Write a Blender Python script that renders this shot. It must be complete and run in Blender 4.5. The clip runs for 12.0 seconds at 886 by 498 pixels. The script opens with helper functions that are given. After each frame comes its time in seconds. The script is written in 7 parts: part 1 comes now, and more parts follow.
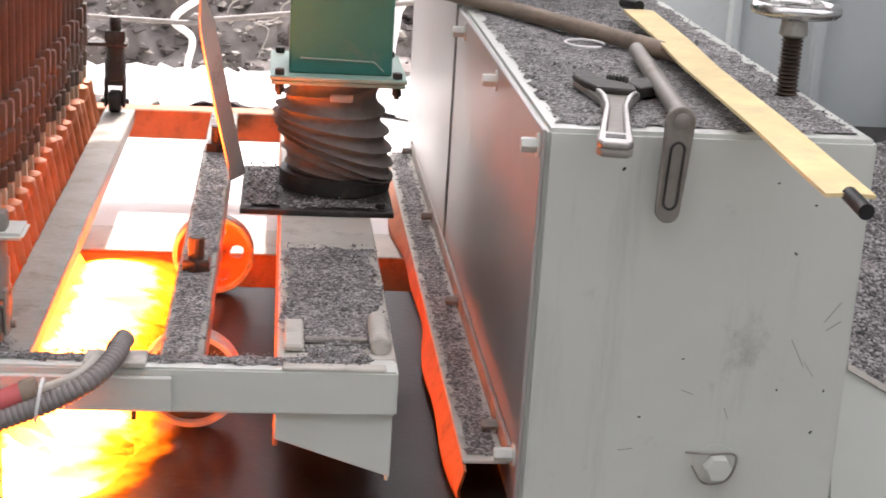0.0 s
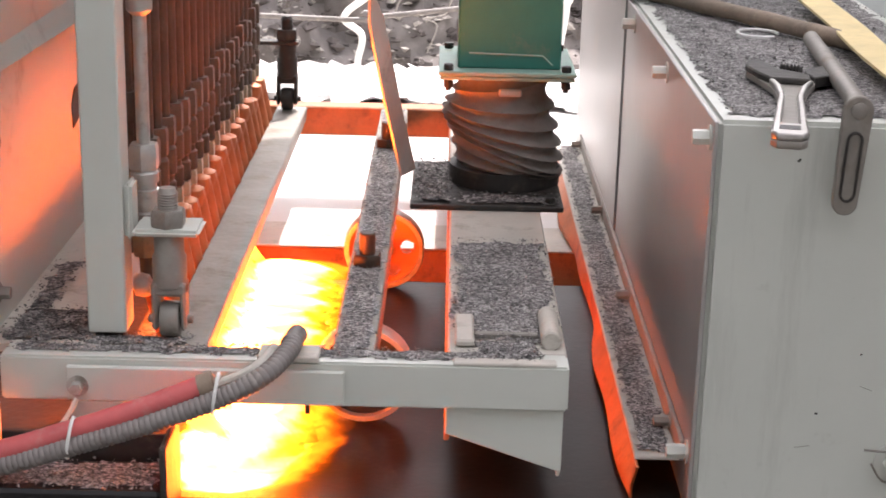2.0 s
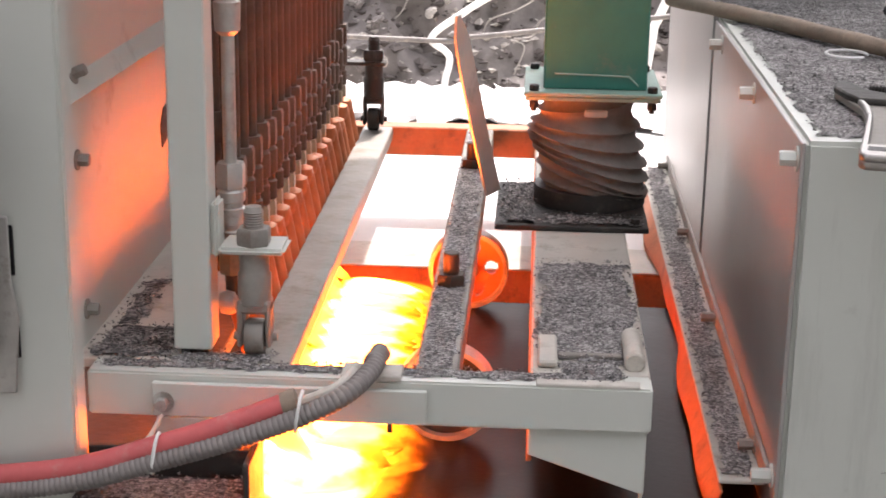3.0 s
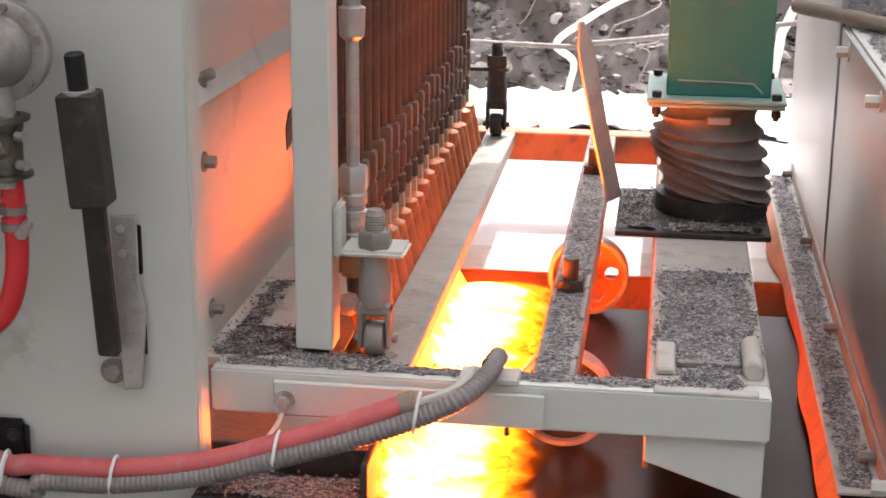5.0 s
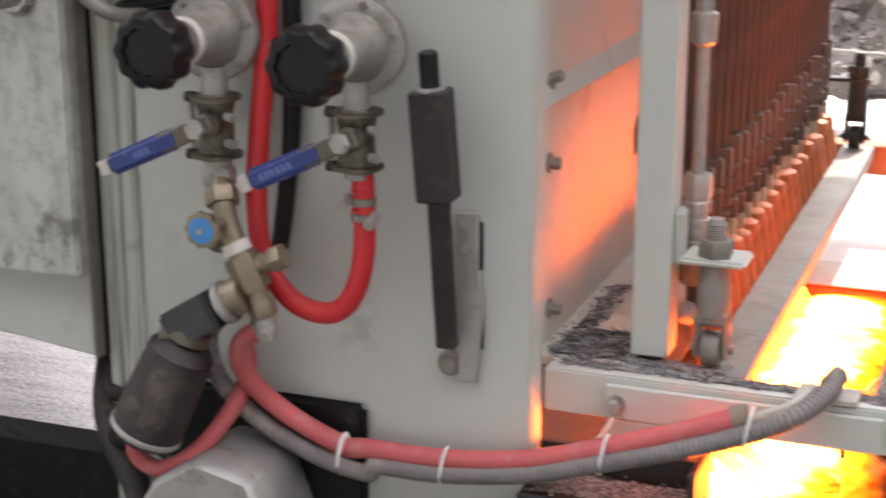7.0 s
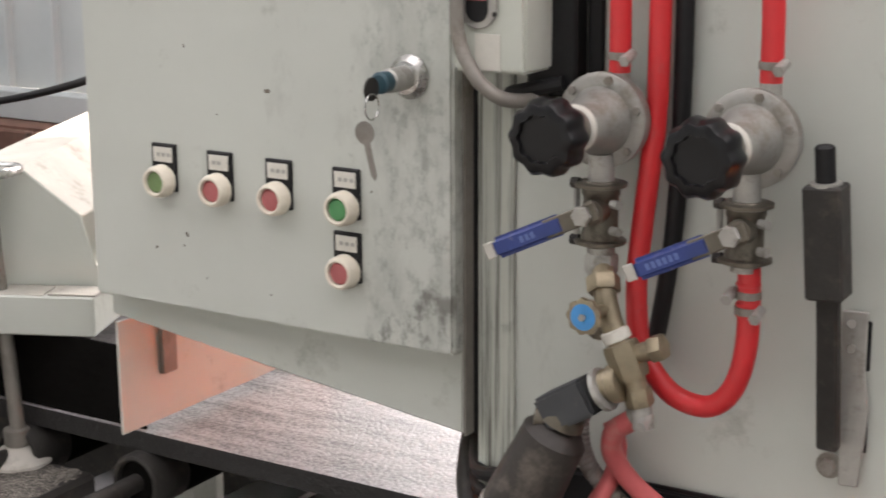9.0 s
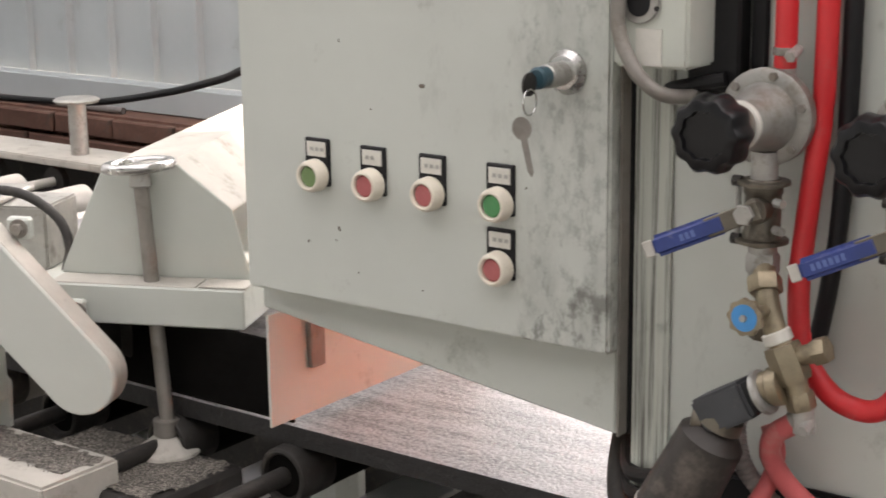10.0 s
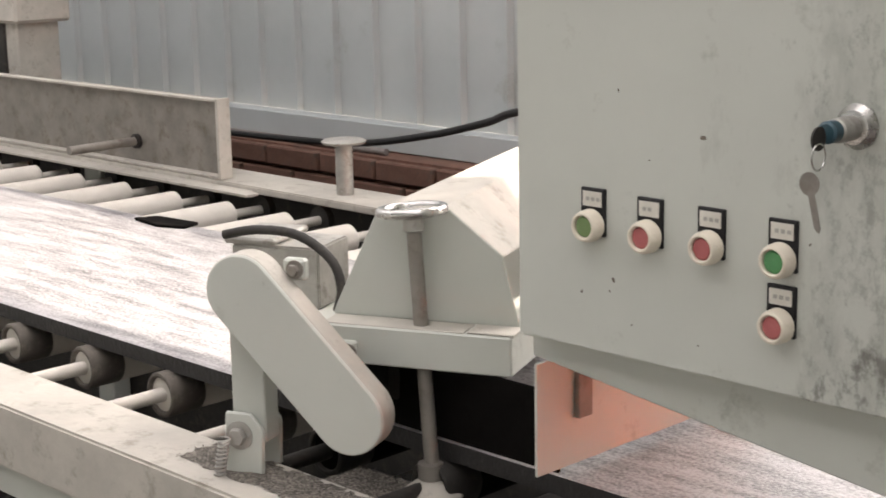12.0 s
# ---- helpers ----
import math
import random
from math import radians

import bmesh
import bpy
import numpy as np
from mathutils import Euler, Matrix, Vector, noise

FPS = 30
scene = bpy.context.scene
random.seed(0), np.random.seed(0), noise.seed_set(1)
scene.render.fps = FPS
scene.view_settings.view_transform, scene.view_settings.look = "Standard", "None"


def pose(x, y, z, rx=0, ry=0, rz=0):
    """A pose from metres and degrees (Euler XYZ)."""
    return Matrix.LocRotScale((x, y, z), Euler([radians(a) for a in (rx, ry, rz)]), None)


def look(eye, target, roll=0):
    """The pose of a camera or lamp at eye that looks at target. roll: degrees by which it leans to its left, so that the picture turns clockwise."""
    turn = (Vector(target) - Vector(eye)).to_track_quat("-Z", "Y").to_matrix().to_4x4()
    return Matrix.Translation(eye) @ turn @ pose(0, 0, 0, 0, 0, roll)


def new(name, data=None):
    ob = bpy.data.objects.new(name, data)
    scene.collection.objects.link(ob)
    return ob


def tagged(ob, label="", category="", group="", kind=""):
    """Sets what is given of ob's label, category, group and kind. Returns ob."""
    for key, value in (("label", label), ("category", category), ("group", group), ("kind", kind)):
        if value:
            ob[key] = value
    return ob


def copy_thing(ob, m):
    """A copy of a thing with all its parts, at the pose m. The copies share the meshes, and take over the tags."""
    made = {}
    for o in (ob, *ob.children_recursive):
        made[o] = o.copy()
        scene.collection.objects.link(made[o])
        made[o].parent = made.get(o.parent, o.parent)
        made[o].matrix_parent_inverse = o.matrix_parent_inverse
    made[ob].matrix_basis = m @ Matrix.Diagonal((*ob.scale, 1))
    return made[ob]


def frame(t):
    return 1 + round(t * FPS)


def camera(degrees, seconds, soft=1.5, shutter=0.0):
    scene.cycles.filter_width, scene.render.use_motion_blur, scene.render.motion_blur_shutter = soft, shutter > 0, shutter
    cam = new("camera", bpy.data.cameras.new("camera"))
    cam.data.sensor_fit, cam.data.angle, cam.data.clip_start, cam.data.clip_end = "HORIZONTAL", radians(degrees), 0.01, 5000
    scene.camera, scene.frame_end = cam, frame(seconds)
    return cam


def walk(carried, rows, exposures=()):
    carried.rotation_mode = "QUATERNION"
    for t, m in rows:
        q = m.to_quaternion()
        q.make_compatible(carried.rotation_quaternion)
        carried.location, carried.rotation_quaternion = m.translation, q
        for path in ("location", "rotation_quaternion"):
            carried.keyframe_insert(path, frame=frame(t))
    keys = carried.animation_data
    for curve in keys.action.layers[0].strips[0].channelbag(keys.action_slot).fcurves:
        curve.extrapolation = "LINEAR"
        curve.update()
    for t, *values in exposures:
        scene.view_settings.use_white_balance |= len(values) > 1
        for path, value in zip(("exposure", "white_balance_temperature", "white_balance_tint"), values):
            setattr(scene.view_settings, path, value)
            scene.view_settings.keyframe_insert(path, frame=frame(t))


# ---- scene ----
cam = camera(30.72, 12.0, soft=1.7, shutter=0.4)
PATH = [
    (0.0, look((0.0248, 0.0070, 1.4556), (0.1816, 1.4355, 1.0259), 3.52)),
    (0.5, look((0.0241, 0.0099, 1.4551), (0.1403, 1.4407, 1.0199), 2.96)),
    (1.0, look((0.0250, 0.0108, 1.4551), (0.0959, 1.4414, 1.0099), 1.92)),
    (1.5, look((0.0242, 0.0167, 1.4540), (0.0592, 1.4490, 1.0099), 1.69)),
    (2.0, look((0.0244, 0.0112, 1.4553), (0.0244, 1.4446, 1.0136), 1.38)),
    (2.5, look((0.0251, 0.0120, 1.4546), (-0.0144, 1.4474, 1.0207), 1.08)),
    (3.0, look((0.0270, 0.0106, 1.4545), (-0.0538, 1.4470, 1.0300), 0.90)),
    (5.0, look((0.0302, 0.0014, 1.4568), (-0.1637, 1.4280, 1.0355), 0.46)),
    (5.5, look((0.0306, 0.0029, 1.4569), (-0.1867, 1.4263, 1.0364), 0.34)),
    (6.0, look((0.0330, 0.0032, 1.4567), (-0.2328, 1.4172, 1.0326), 0.54)),
    (6.5, look((0.0365, 0.0083, 1.4562), (-0.3235, 1.4000, 1.0278), 0.49)),
    (7.0, look((0.0417, 0.0050, 1.4564), (-0.4684, 1.3520, 1.0376), -0.03)),
    (7.2, look((0.0427, 0.0111, 1.4549), (-0.5203, 1.3392, 1.0435), -0.21)),
    (8.8, look((-0.0179, -0.0133, 1.4725), (-0.7610, 1.2391, 1.1131), -0.18)),
    (9.0, look((-0.0228, -0.0153, 1.4709), (-0.7936, 1.2216, 1.1158), -0.37)),
    (9.5, look((-0.0330, -0.0121, 1.4660), (-0.8612, 1.1879, 1.1135), -0.53)),
    (10.0, look((-0.0511, -0.0190, 1.4661), (-0.9201, 1.1509, 1.1109), -0.74)),
    (10.5, look((-0.0661, -0.0055, 1.4673), (-0.9822, 1.1286, 1.1144), -0.94)),
    (11.0, look((-0.0744, -0.0073, 1.4672), (-1.0401, 1.0883, 1.1251), -1.22)),
    (11.5, look((-0.0778, -0.0163, 1.4713), (-1.0924, 1.0391, 1.1449), -1.21)),
    (12.0, look((-0.0823, -0.0277, 1.4734), (-1.1290, 0.9998, 1.1590), -1.12)),
]

walk(cam, PATH, exposures=[(0.0, 2.38, 6700, 18), (1.0, 2.34, 6700, 18), (2.5, 2.26, 6700, 18), (5.0, 2.30, 6700, 18), (7.0, 2.48, 6700, 18), (9.0, 2.60, 7000, 16), (10.5, 2.50, 7100, 16), (11.5, 2.38, 7180, 16), (12.0, 2.34, 7200, 16)])

# ---- light: daylight from a hazy sky, sun from behind the back wall ----
world = bpy.data.worlds.new("sky")
scene.world = world
world.use_nodes = True
wn = world.node_tree
wn.nodes.clear()
sky = wn.nodes.new("ShaderNodeTexSky")
sky.sky_type = "NISHITA"
sky.sun_disc = False
sky.sun_elevation, sky.sun_rotation = radians(58), radians(12)
sky.dust_density = 3.0
soften = wn.nodes.new("ShaderNodeHueSaturation")
soften.inputs["Saturation"].default_value = 0.15
back = wn.nodes.new("ShaderNodeBackground")
back.inputs["Strength"].default_value = 0.15
wout = wn.nodes.new("ShaderNodeOutputWorld")
wn.links.new(sky.outputs[0], soften.inputs["Color"])
wn.links.new(soften.outputs[0], back.inputs["Color"])
wn.links.new(back.outputs[0], wout.inputs["Surface"])
sun = new("sun", bpy.data.lights.new("sun", "SUN"))
sun.data.energy, sun.data.angle, sun.data.color = 1.3, radians(0.5), (1.0, 0.95, 0.88)
sun.matrix_world = look((1.0, 6.0, 8.0), (1.0 - math.sin(radians(12)), 6.0 - math.cos(radians(12)), 8.0 - math.tan(radians(58))))


# ---- materials ----
def mat(name, col, rough=0.5, metal=0.0, var=0.25, scale=6.0, bump=0.15, bscale=90.0, dirt=None, dirt_amt=0.0, dirt_scale=4.0, spec=0.5):
    """A surface with broad tone changes, fine grain and, where given, patches of dirt."""
    m = bpy.data.materials.new(name)
    m.use_nodes = True
    nt = m.node_tree
    n, l = nt.nodes, nt.links
    p = n["Principled BSDF"]
    p.inputs["Metallic"].default_value = metal
    p.inputs["Specular IOR Level"].default_value = spec
    co = n.new("ShaderNodeTexCoord")
    a = n.new("ShaderNodeTexNoise")
    a.inputs["Scale"].default_value, a.inputs["Detail"].default_value, a.inputs["Roughness"].default_value = scale, 6.0, 0.65
    l.new(co.outputs["Object"], a.inputs["Vector"])
    r = n.new("ShaderNodeValToRGB")
    r.color_ramp.elements[0].position, r.color_ramp.elements[1].position = 0.3, 0.75
    r.color_ramp.elements[0].color = (*[c * (1 - var) for c in col], 1)
    r.color_ramp.elements[1].color = (*[min(1, c * (1 + var * 0.6)) for c in col], 1)
    l.new(a.outputs["Fac"], r.inputs["Fac"])
    out = r.outputs["Color"]
    if dirt:
        d = n.new("ShaderNodeTexNoise")
        d.inputs["Scale"].default_value, d.inputs["Detail"].default_value, d.inputs["Roughness"].default_value = dirt_scale, 9.0, 0.72
        l.new(co.outputs["Object"], d.inputs["Vector"])
        dr = n.new("ShaderNodeValToRGB")
        dr.color_ramp.elements[0].position, dr.color_ramp.elements[1].position = 0.62 - 0.25 * dirt_amt, 0.72 - 0.1 * dirt_amt
        l.new(d.outputs["Fac"], dr.inputs["Fac"])
        k = n.new("ShaderNodeMath")
        k.operation = "MULTIPLY"
        k.inputs[1].default_value = min(1.0, 0.35 + dirt_amt)
        l.new(dr.outputs["Color"], k.inputs[0])
        mx = n.new("ShaderNodeMix")
        mx.data_type = "RGBA"
        mx.inputs["B"].default_value = (*dirt, 1)
        l.new(k.outputs[0], mx.inputs["Factor"])
        l.new(out, mx.inputs["A"])
        out = mx.outputs["Result"]
    l.new(out, p.inputs["Base Color"])
    rr = n.new("ShaderNodeMapRange")
    rr.inputs["To Min"].default_value, rr.inputs["To Max"].default_value = max(0.03, rough - 0.12), min(1, rough + 0.15)
    l.new(a.outputs["Fac"], rr.inputs["Value"])
    l.new(rr.outputs["Result"], p.inputs["Roughness"])
    if bump:
        b = n.new("ShaderNodeTexNoise")
        b.inputs["Scale"].default_value, b.inputs["Detail"].default_value = bscale, 4.0
        l.new(co.outputs["Object"], b.inputs["Vector"])
        bu = n.new("ShaderNodeBump")
        bu.inputs["Strength"].default_value, bu.inputs["Distance"].default_value = bump, 0.004
        l.new(b.outputs["Fac"], bu.inputs["Height"])
        l.new(bu.outputs["Normal"], p.inputs["Normal"])
    return m


def grit_mat(name, dark, light, scale=420.0):
    """Loose stone grit: small cells of black, grey and pale grains."""
    m = bpy.data.materials.new(name)
    m.use_nodes = True
    n, l = m.node_tree.nodes, m.node_tree.links
    p = n["Principled BSDF"]
    co = n.new("ShaderNodeTexCoord")
    v = n.new("ShaderNodeTexVoronoi")
    v.inputs["Scale"].default_value = scale
    l.new(co.outputs["Object"], v.inputs["Vector"])
    r = n.new("ShaderNodeValToRGB")
    e = r.color_ramp.elements
    e[0].position, e[0].color = 0.15, (*dark, 1)
    e[1].position, e[1].color = 0.85, (*light, 1)
    mid = e.new(0.55)
    mid.color = (*[(a * 0.62 + b * 0.38) for a, b in zip(dark, light)], 1)
    sep = n.new("ShaderNodeSeparateColor")
    l.new(v.outputs["Color"], sep.inputs[0])
    big = n.new("ShaderNodeTexNoise")
    big.inputs["Scale"].default_value, big.inputs["Detail"].default_value = 28.0, 5.0
    l.new(co.outputs["Object"], big.inputs["Vector"])
    mixf = n.new("ShaderNodeMath")
    mixf.operation = "MULTIPLY_ADD"
    mixf.inputs[1].default_value = 0.75
    l.new(sep.outputs[0], mixf.inputs[0])
    sc = n.new("ShaderNodeMath")
    sc.operation = "MULTIPLY_ADD"
    sc.inputs[1].default_value, sc.inputs[2].default_value = 0.7, -0.22
    l.new(big.outputs["Fac"], sc.inputs[0])
    l.new(sc.outputs[0], mixf.inputs[2])
    l.new(mixf.outputs[0], r.inputs["Fac"])
    l.new(r.outputs["Color"], p.inputs["Base Color"])
    p.inputs["Roughness"].default_value = 0.85
    bu = n.new("ShaderNodeBump")
    bu.inputs["Strength"].default_value, bu.inputs["Distance"].default_value = 0.9, 0.003
    l.new(v.outputs["Distance"], bu.inputs["Height"])
    bu.invert = True
    l.new(bu.outputs["Normal"], p.inputs["Normal"])
    return m


PAINT = mat("grey_green_paint", (0.51, 0.53, 0.485), 0.42, var=0.08, scale=3.0, bump=0.05, dirt=(0.16, 0.15, 0.12), dirt_amt=0.07, dirt_scale=9.0)
PAINT_DIRTY = mat("worn_grey_paint", (0.50, 0.52, 0.46), 0.5, var=0.14, scale=5.0, bump=0.08, dirt=(0.07, 0.065, 0.055), dirt_amt=0.22, dirt_scale=13.0)
PAINT_DUST = mat("dusty_cream_paint", (0.48, 0.455, 0.405), 0.65, var=0.2, scale=9.0, bump=0.15, dirt=(0.2, 0.17, 0.13), dirt_amt=0.3, dirt_scale=22.0)
STEEL = mat("dusty_steel", (0.26, 0.24, 0.215), 0.55, 0.35, var=0.3, scale=14.0, bump=0.2, dirt=(0.14, 0.11, 0.08), dirt_amt=0.4, dirt_scale=20.0)
DARK = mat("dark_iron", (0.040, 0.037, 0.034), 0.6, 0.4, var=0.4, scale=20.0, bump=0.3, dirt=(0.10, 0.085, 0.07), dirt_amt=0.3, dirt_scale=30.0)
RUST = mat("heat_stained_iron", (0.075, 0.053, 0.038), 0.6, 0.3, var=0.45, scale=18.0, bump=0.3, dirt=(0.13, 0.07, 0.042), dirt_amt=0.4, dirt_scale=25.0)
BRASS = mat("dull_brass", (0.33, 0.275, 0.19), 0.42, 0.7, var=0.3, scale=30.0, bump=0.15, dirt=(0.16, 0.13, 0.10), dirt_amt=0.4, dirt_scale=40.0)
BRUSHED = mat("dulled_tool_steel", (0.40, 0.38, 0.36), 0.36, 0.85, var=0.3, scale=60.0, bump=0.15, dirt=(0.10, 0.09, 0.08), dirt_amt=0.3, dirt_scale=60.0)
SCRATCHED = mat("scratched_paint", (0.27, 0.27, 0.24), 0.6, var=0.2, scale=80.0, bump=0.05)
CHROME = mat("bright_steel", (0.58, 0.57, 0.55), 0.25, 1.0, var=0.25, scale=30.0, bump=0.08, dirt=(0.12, 0.11, 0.10), dirt_amt=0.2, dirt_scale=40.0)
CASTZINC = mat("cast_grey_metal", (0.42, 0.41, 0.38), 0.45, 0.5, var=0.25, scale=25.0, bump=0.2, dirt=(0.14, 0.12, 0.09), dirt_amt=0.35, dirt_scale=30.0)
GREEN = mat("green_paint", (0.02, 0.17, 0.13), 0.45, var=0.25, scale=10.0, bump=0.06, dirt=(0.12, 0.16, 0.13), dirt_amt=0.2, dirt_scale=18.0)
PALEGREEN = mat("dusty_green_flange", (0.22, 0.36, 0.30), 0.55, var=0.25, scale=14.0, bump=0.1, dirt=(0.30, 0.28, 0.23), dirt_amt=0.4, dirt_scale=25.0)
HOSE_DUST = mat("dusty_duct_fabric", (0.20, 0.18, 0.16), 0.8, var=0.3, scale=20.0, bump=0.25, dirt=(0.14, 0.11, 0.09), dirt_amt=0.4, dirt_scale=22.0)
REDHOSE = mat("red_rubber", (0.62, 0.025, 0.03), 0.38, var=0.2, scale=10.0, bump=0.05, dirt=(0.40, 0.14, 0.12), dirt_amt=0.2, dirt_scale=25.0)
REDDUST = mat("dusty_red_rubber", (0.55, 0.11, 0.11), 0.55, var=0.25, scale=14.0, bump=0.1, dirt=(0.45, 0.25, 0.22), dirt_amt=0.4, dirt_scale=20.0)
GREYHOSE = mat("grey_conduit", (0.20, 0.18, 0.17), 0.55, var=0.25, scale=20.0, bump=0.1, dirt=(0.34, 0.29, 0.25), dirt_amt=0.35, dirt_scale=25.0)
BLACK = mat("black_plastic", (0.012, 0.012, 0.013), 0.45, var=0.3, scale=20.0, bump=0.1, dirt=(0.035, 0.032, 0.028), dirt_amt=0.12, dirt_scale=35.0, spec=0.25)
# Near-black for chip and rollers; on the sheets under the guard it stands for shade.
BLACK_AND_SHADE = mat("black_and_shade", (0.006, 0.0055, 0.005), 0.95, var=0.4, scale=20.0, bump=0.2, spec=0.05)
BLUE = mat("blue_vinyl", (0.022, 0.045, 0.20), 0.4, var=0.25, scale=30.0, bump=0.08, dirt=(0.25, 0.22, 0.2), dirt_amt=0.15, dirt_scale=60.0)
FADED = mat("faded_lettering", (0.10, 0.15, 0.36), 0.5, var=0.2, scale=90.0, bump=0.02)
BLUETAP = mat("blue_tap_wheel", (0.05, 0.28, 0.62), 0.45, var=0.2, scale=60.0, bump=0.1)
CREAM = mat("cream_plastic", (0.72, 0.66, 0.55), 0.4, var=0.12, scale=40.0, bump=0.03, dirt=(0.4, 0.33, 0.25), dirt_amt=0.15, dirt_scale=80.0)
RED_BTN = mat("red_button", (0.44, 0.12, 0.12), 0.45, var=0.15, scale=60.0, bump=0.03, dirt=(0.45, 0.2, 0.17), dirt_amt=0.2, dirt_scale=90.0)
GREEN_BTN = mat("green_button", (0.07, 0.27, 0.10), 0.45, var=0.15, scale=60.0, bump=0.03, dirt=(0.2, 0.28, 0.17), dirt_amt=0.2, dirt_scale=90.0)
GREEN_OLD = mat("faded_green_button", (0.16, 0.25, 0.10), 0.45, var=0.15, scale=60.0, bump=0.03)
LABEL = mat("label_plate", (0.62, 0.60, 0.54), 0.5, var=0.1, scale=50.0, bump=0.02)
WALLBLUE = mat("blue_grey_sheet", (0.44, 0.475, 0.475), 0.5, var=0.14, scale=1.6, bump=0.04, dirt=(0.26, 0.24, 0.2), dirt_amt=0.12, dirt_scale=3.0)
CHIPPED = mat("bare_chipped_spot", (0.15, 0.125, 0.10), 0.7, var=0.4, scale=200.0, bump=0.1)
BRICK = mat("red_brown_brick", (0.17, 0.085, 0.06), 0.85, var=0.4, scale=12.0, bump=0.5, bscale=60.0, dirt=(0.10, 0.075, 0.06), dirt_amt=0.4, dirt_scale=14.0)
# The orange puts flame light into the colour of steel that faces the fire.
FIRELIT_ORANGE = mat("firelit_orange_steel", (0.50, 0.17, 0.07), 0.6, 0.1, var=0.35, scale=16.0, bump=0.2, dirt=(0.10, 0.06, 0.04), dirt_amt=0.35, dirt_scale=22.0)
WOOD = mat("weathered_wood", (0.26, 0.20, 0.15), 0.75, var=0.35, scale=20.0, bump=0.3, bscale=160.0, dirt=(0.13, 0.10, 0.08), dirt_amt=0.3, dirt_scale=24.0)
YELLOW = mat("yellow_webbing", (0.76, 0.61, 0.32), 0.75, var=0.2, scale=16.0, bump=0.25, bscale=500.0, dirt=(0.55, 0.45, 0.28), dirt_amt=0.4, dirt_scale=14.0)
SOIL = mat("pale_dust_ground", (0.46, 0.43, 0.39), 0.95, var=0.25, scale=1.4, bump=0.5, bscale=22.0, dirt=(0.24, 0.21, 0.18), dirt_amt=0.1, dirt_scale=2.2)
# Saturated orange base: the flames' glow on nozzles and caps is in the colour.
NOZZLE = mat("firelit_nozzle", (0.50, 0.17, 0.07), 0.5, 0.35, var=0.35, scale=30.0, bump=0.2)
ROCK = mat("broken_stone", (0.20, 0.178, 0.17), 0.9, var=0.55, scale=3.5, bump=0.8, bscale=18.0, dirt=(0.10, 0.085, 0.075), dirt_amt=0.45, dirt_scale=5.0)
WHITESHEET = mat("white_dusty_plate", (0.60, 0.59, 0.58), 0.7, var=0.06, scale=5.0, bump=0.1)
# Near-black that paints the shade on the floor beneath the conveyor.
FLOOR_SHADE = mat("floor_shade_black", (0.012, 0.011, 0.010), 0.8, var=0.4, scale=4.0, bump=0.3, bscale=40.0)
VALVE = mat("grimy_brass_steel", (0.17, 0.15, 0.12), 0.38, 0.7, var=0.35, scale=30.0, bump=0.2, dirt=(0.05, 0.042, 0.035), dirt_amt=0.45, dirt_scale=35.0)
GLOSSBLACK = mat("glossy_black_plastic", (0.007, 0.007, 0.008), 0.30, var=0.3, scale=25.0, bump=0.06, spec=0.3)
REGZINC = mat("grimy_regulator_casting", (0.34, 0.33, 0.305), 0.42, 0.45, var=0.25, scale=22.0, bump=0.2, dirt=(0.15, 0.115, 0.085), dirt_amt=0.55, dirt_scale=16.0)
FILTER = mat("sooty_brown_metal", (0.040, 0.034, 0.030), 0.5, 0.2, var=0.4, scale=14.0, bump=0.2, dirt=(0.20, 0.17, 0.14), dirt_amt=0.3, dirt_scale=9.0)
COIL = mat("slate_coil", (0.045, 0.048, 0.052), 0.5, var=0.2, scale=30.0, bump=0.05, dirt=(0.10, 0.09, 0.08), dirt_amt=0.2, dirt_scale=40.0)
SOILED = mat("dirty_roller_steel", (0.12, 0.105, 0.09), 0.6, 0.3, var=0.35, scale=22.0, bump=0.15, dirt=(0.26, 0.23, 0.19), dirt_amt=0.35, dirt_scale=24.0)
TEAL = mat("dark_teal_plastic", (0.02, 0.06, 0.08), 0.4, var=0.2, scale=60.0, bump=0.05)
CONCRETE = mat("shed_floor", (0.12, 0.112, 0.104), 0.9, var=0.3, scale=2.0, bump=0.3, bscale=30.0, dirt=(0.09, 0.08, 0.07), dirt_amt=0.3, dirt_scale=3.0)
ROLLER = mat("pale_roller", (0.56, 0.53, 0.48), 0.6, var=0.12, scale=12.0, bump=0.06, dirt=(0.36, 0.33, 0.28), dirt_amt=0.3, dirt_scale=9.0)
PIPEWHITE = mat("white_plastic_pipe", (0.75, 0.75, 0.73), 0.4, var=0.1, scale=8.0, bump=0.03)
GRIT = grit_mat("stone_grit", (0.07, 0.066, 0.066), (0.46, 0.44, 0.43))
GRIT_BROWN = grit_mat("brown_stone_grit", (0.06, 0.053, 0.046), (0.32, 0.29, 0.25))
GRIT_DARK = grit_mat("dark_stone_grit", (0.02, 0.018, 0.018), (0.36, 0.34, 0.33), 300.0)


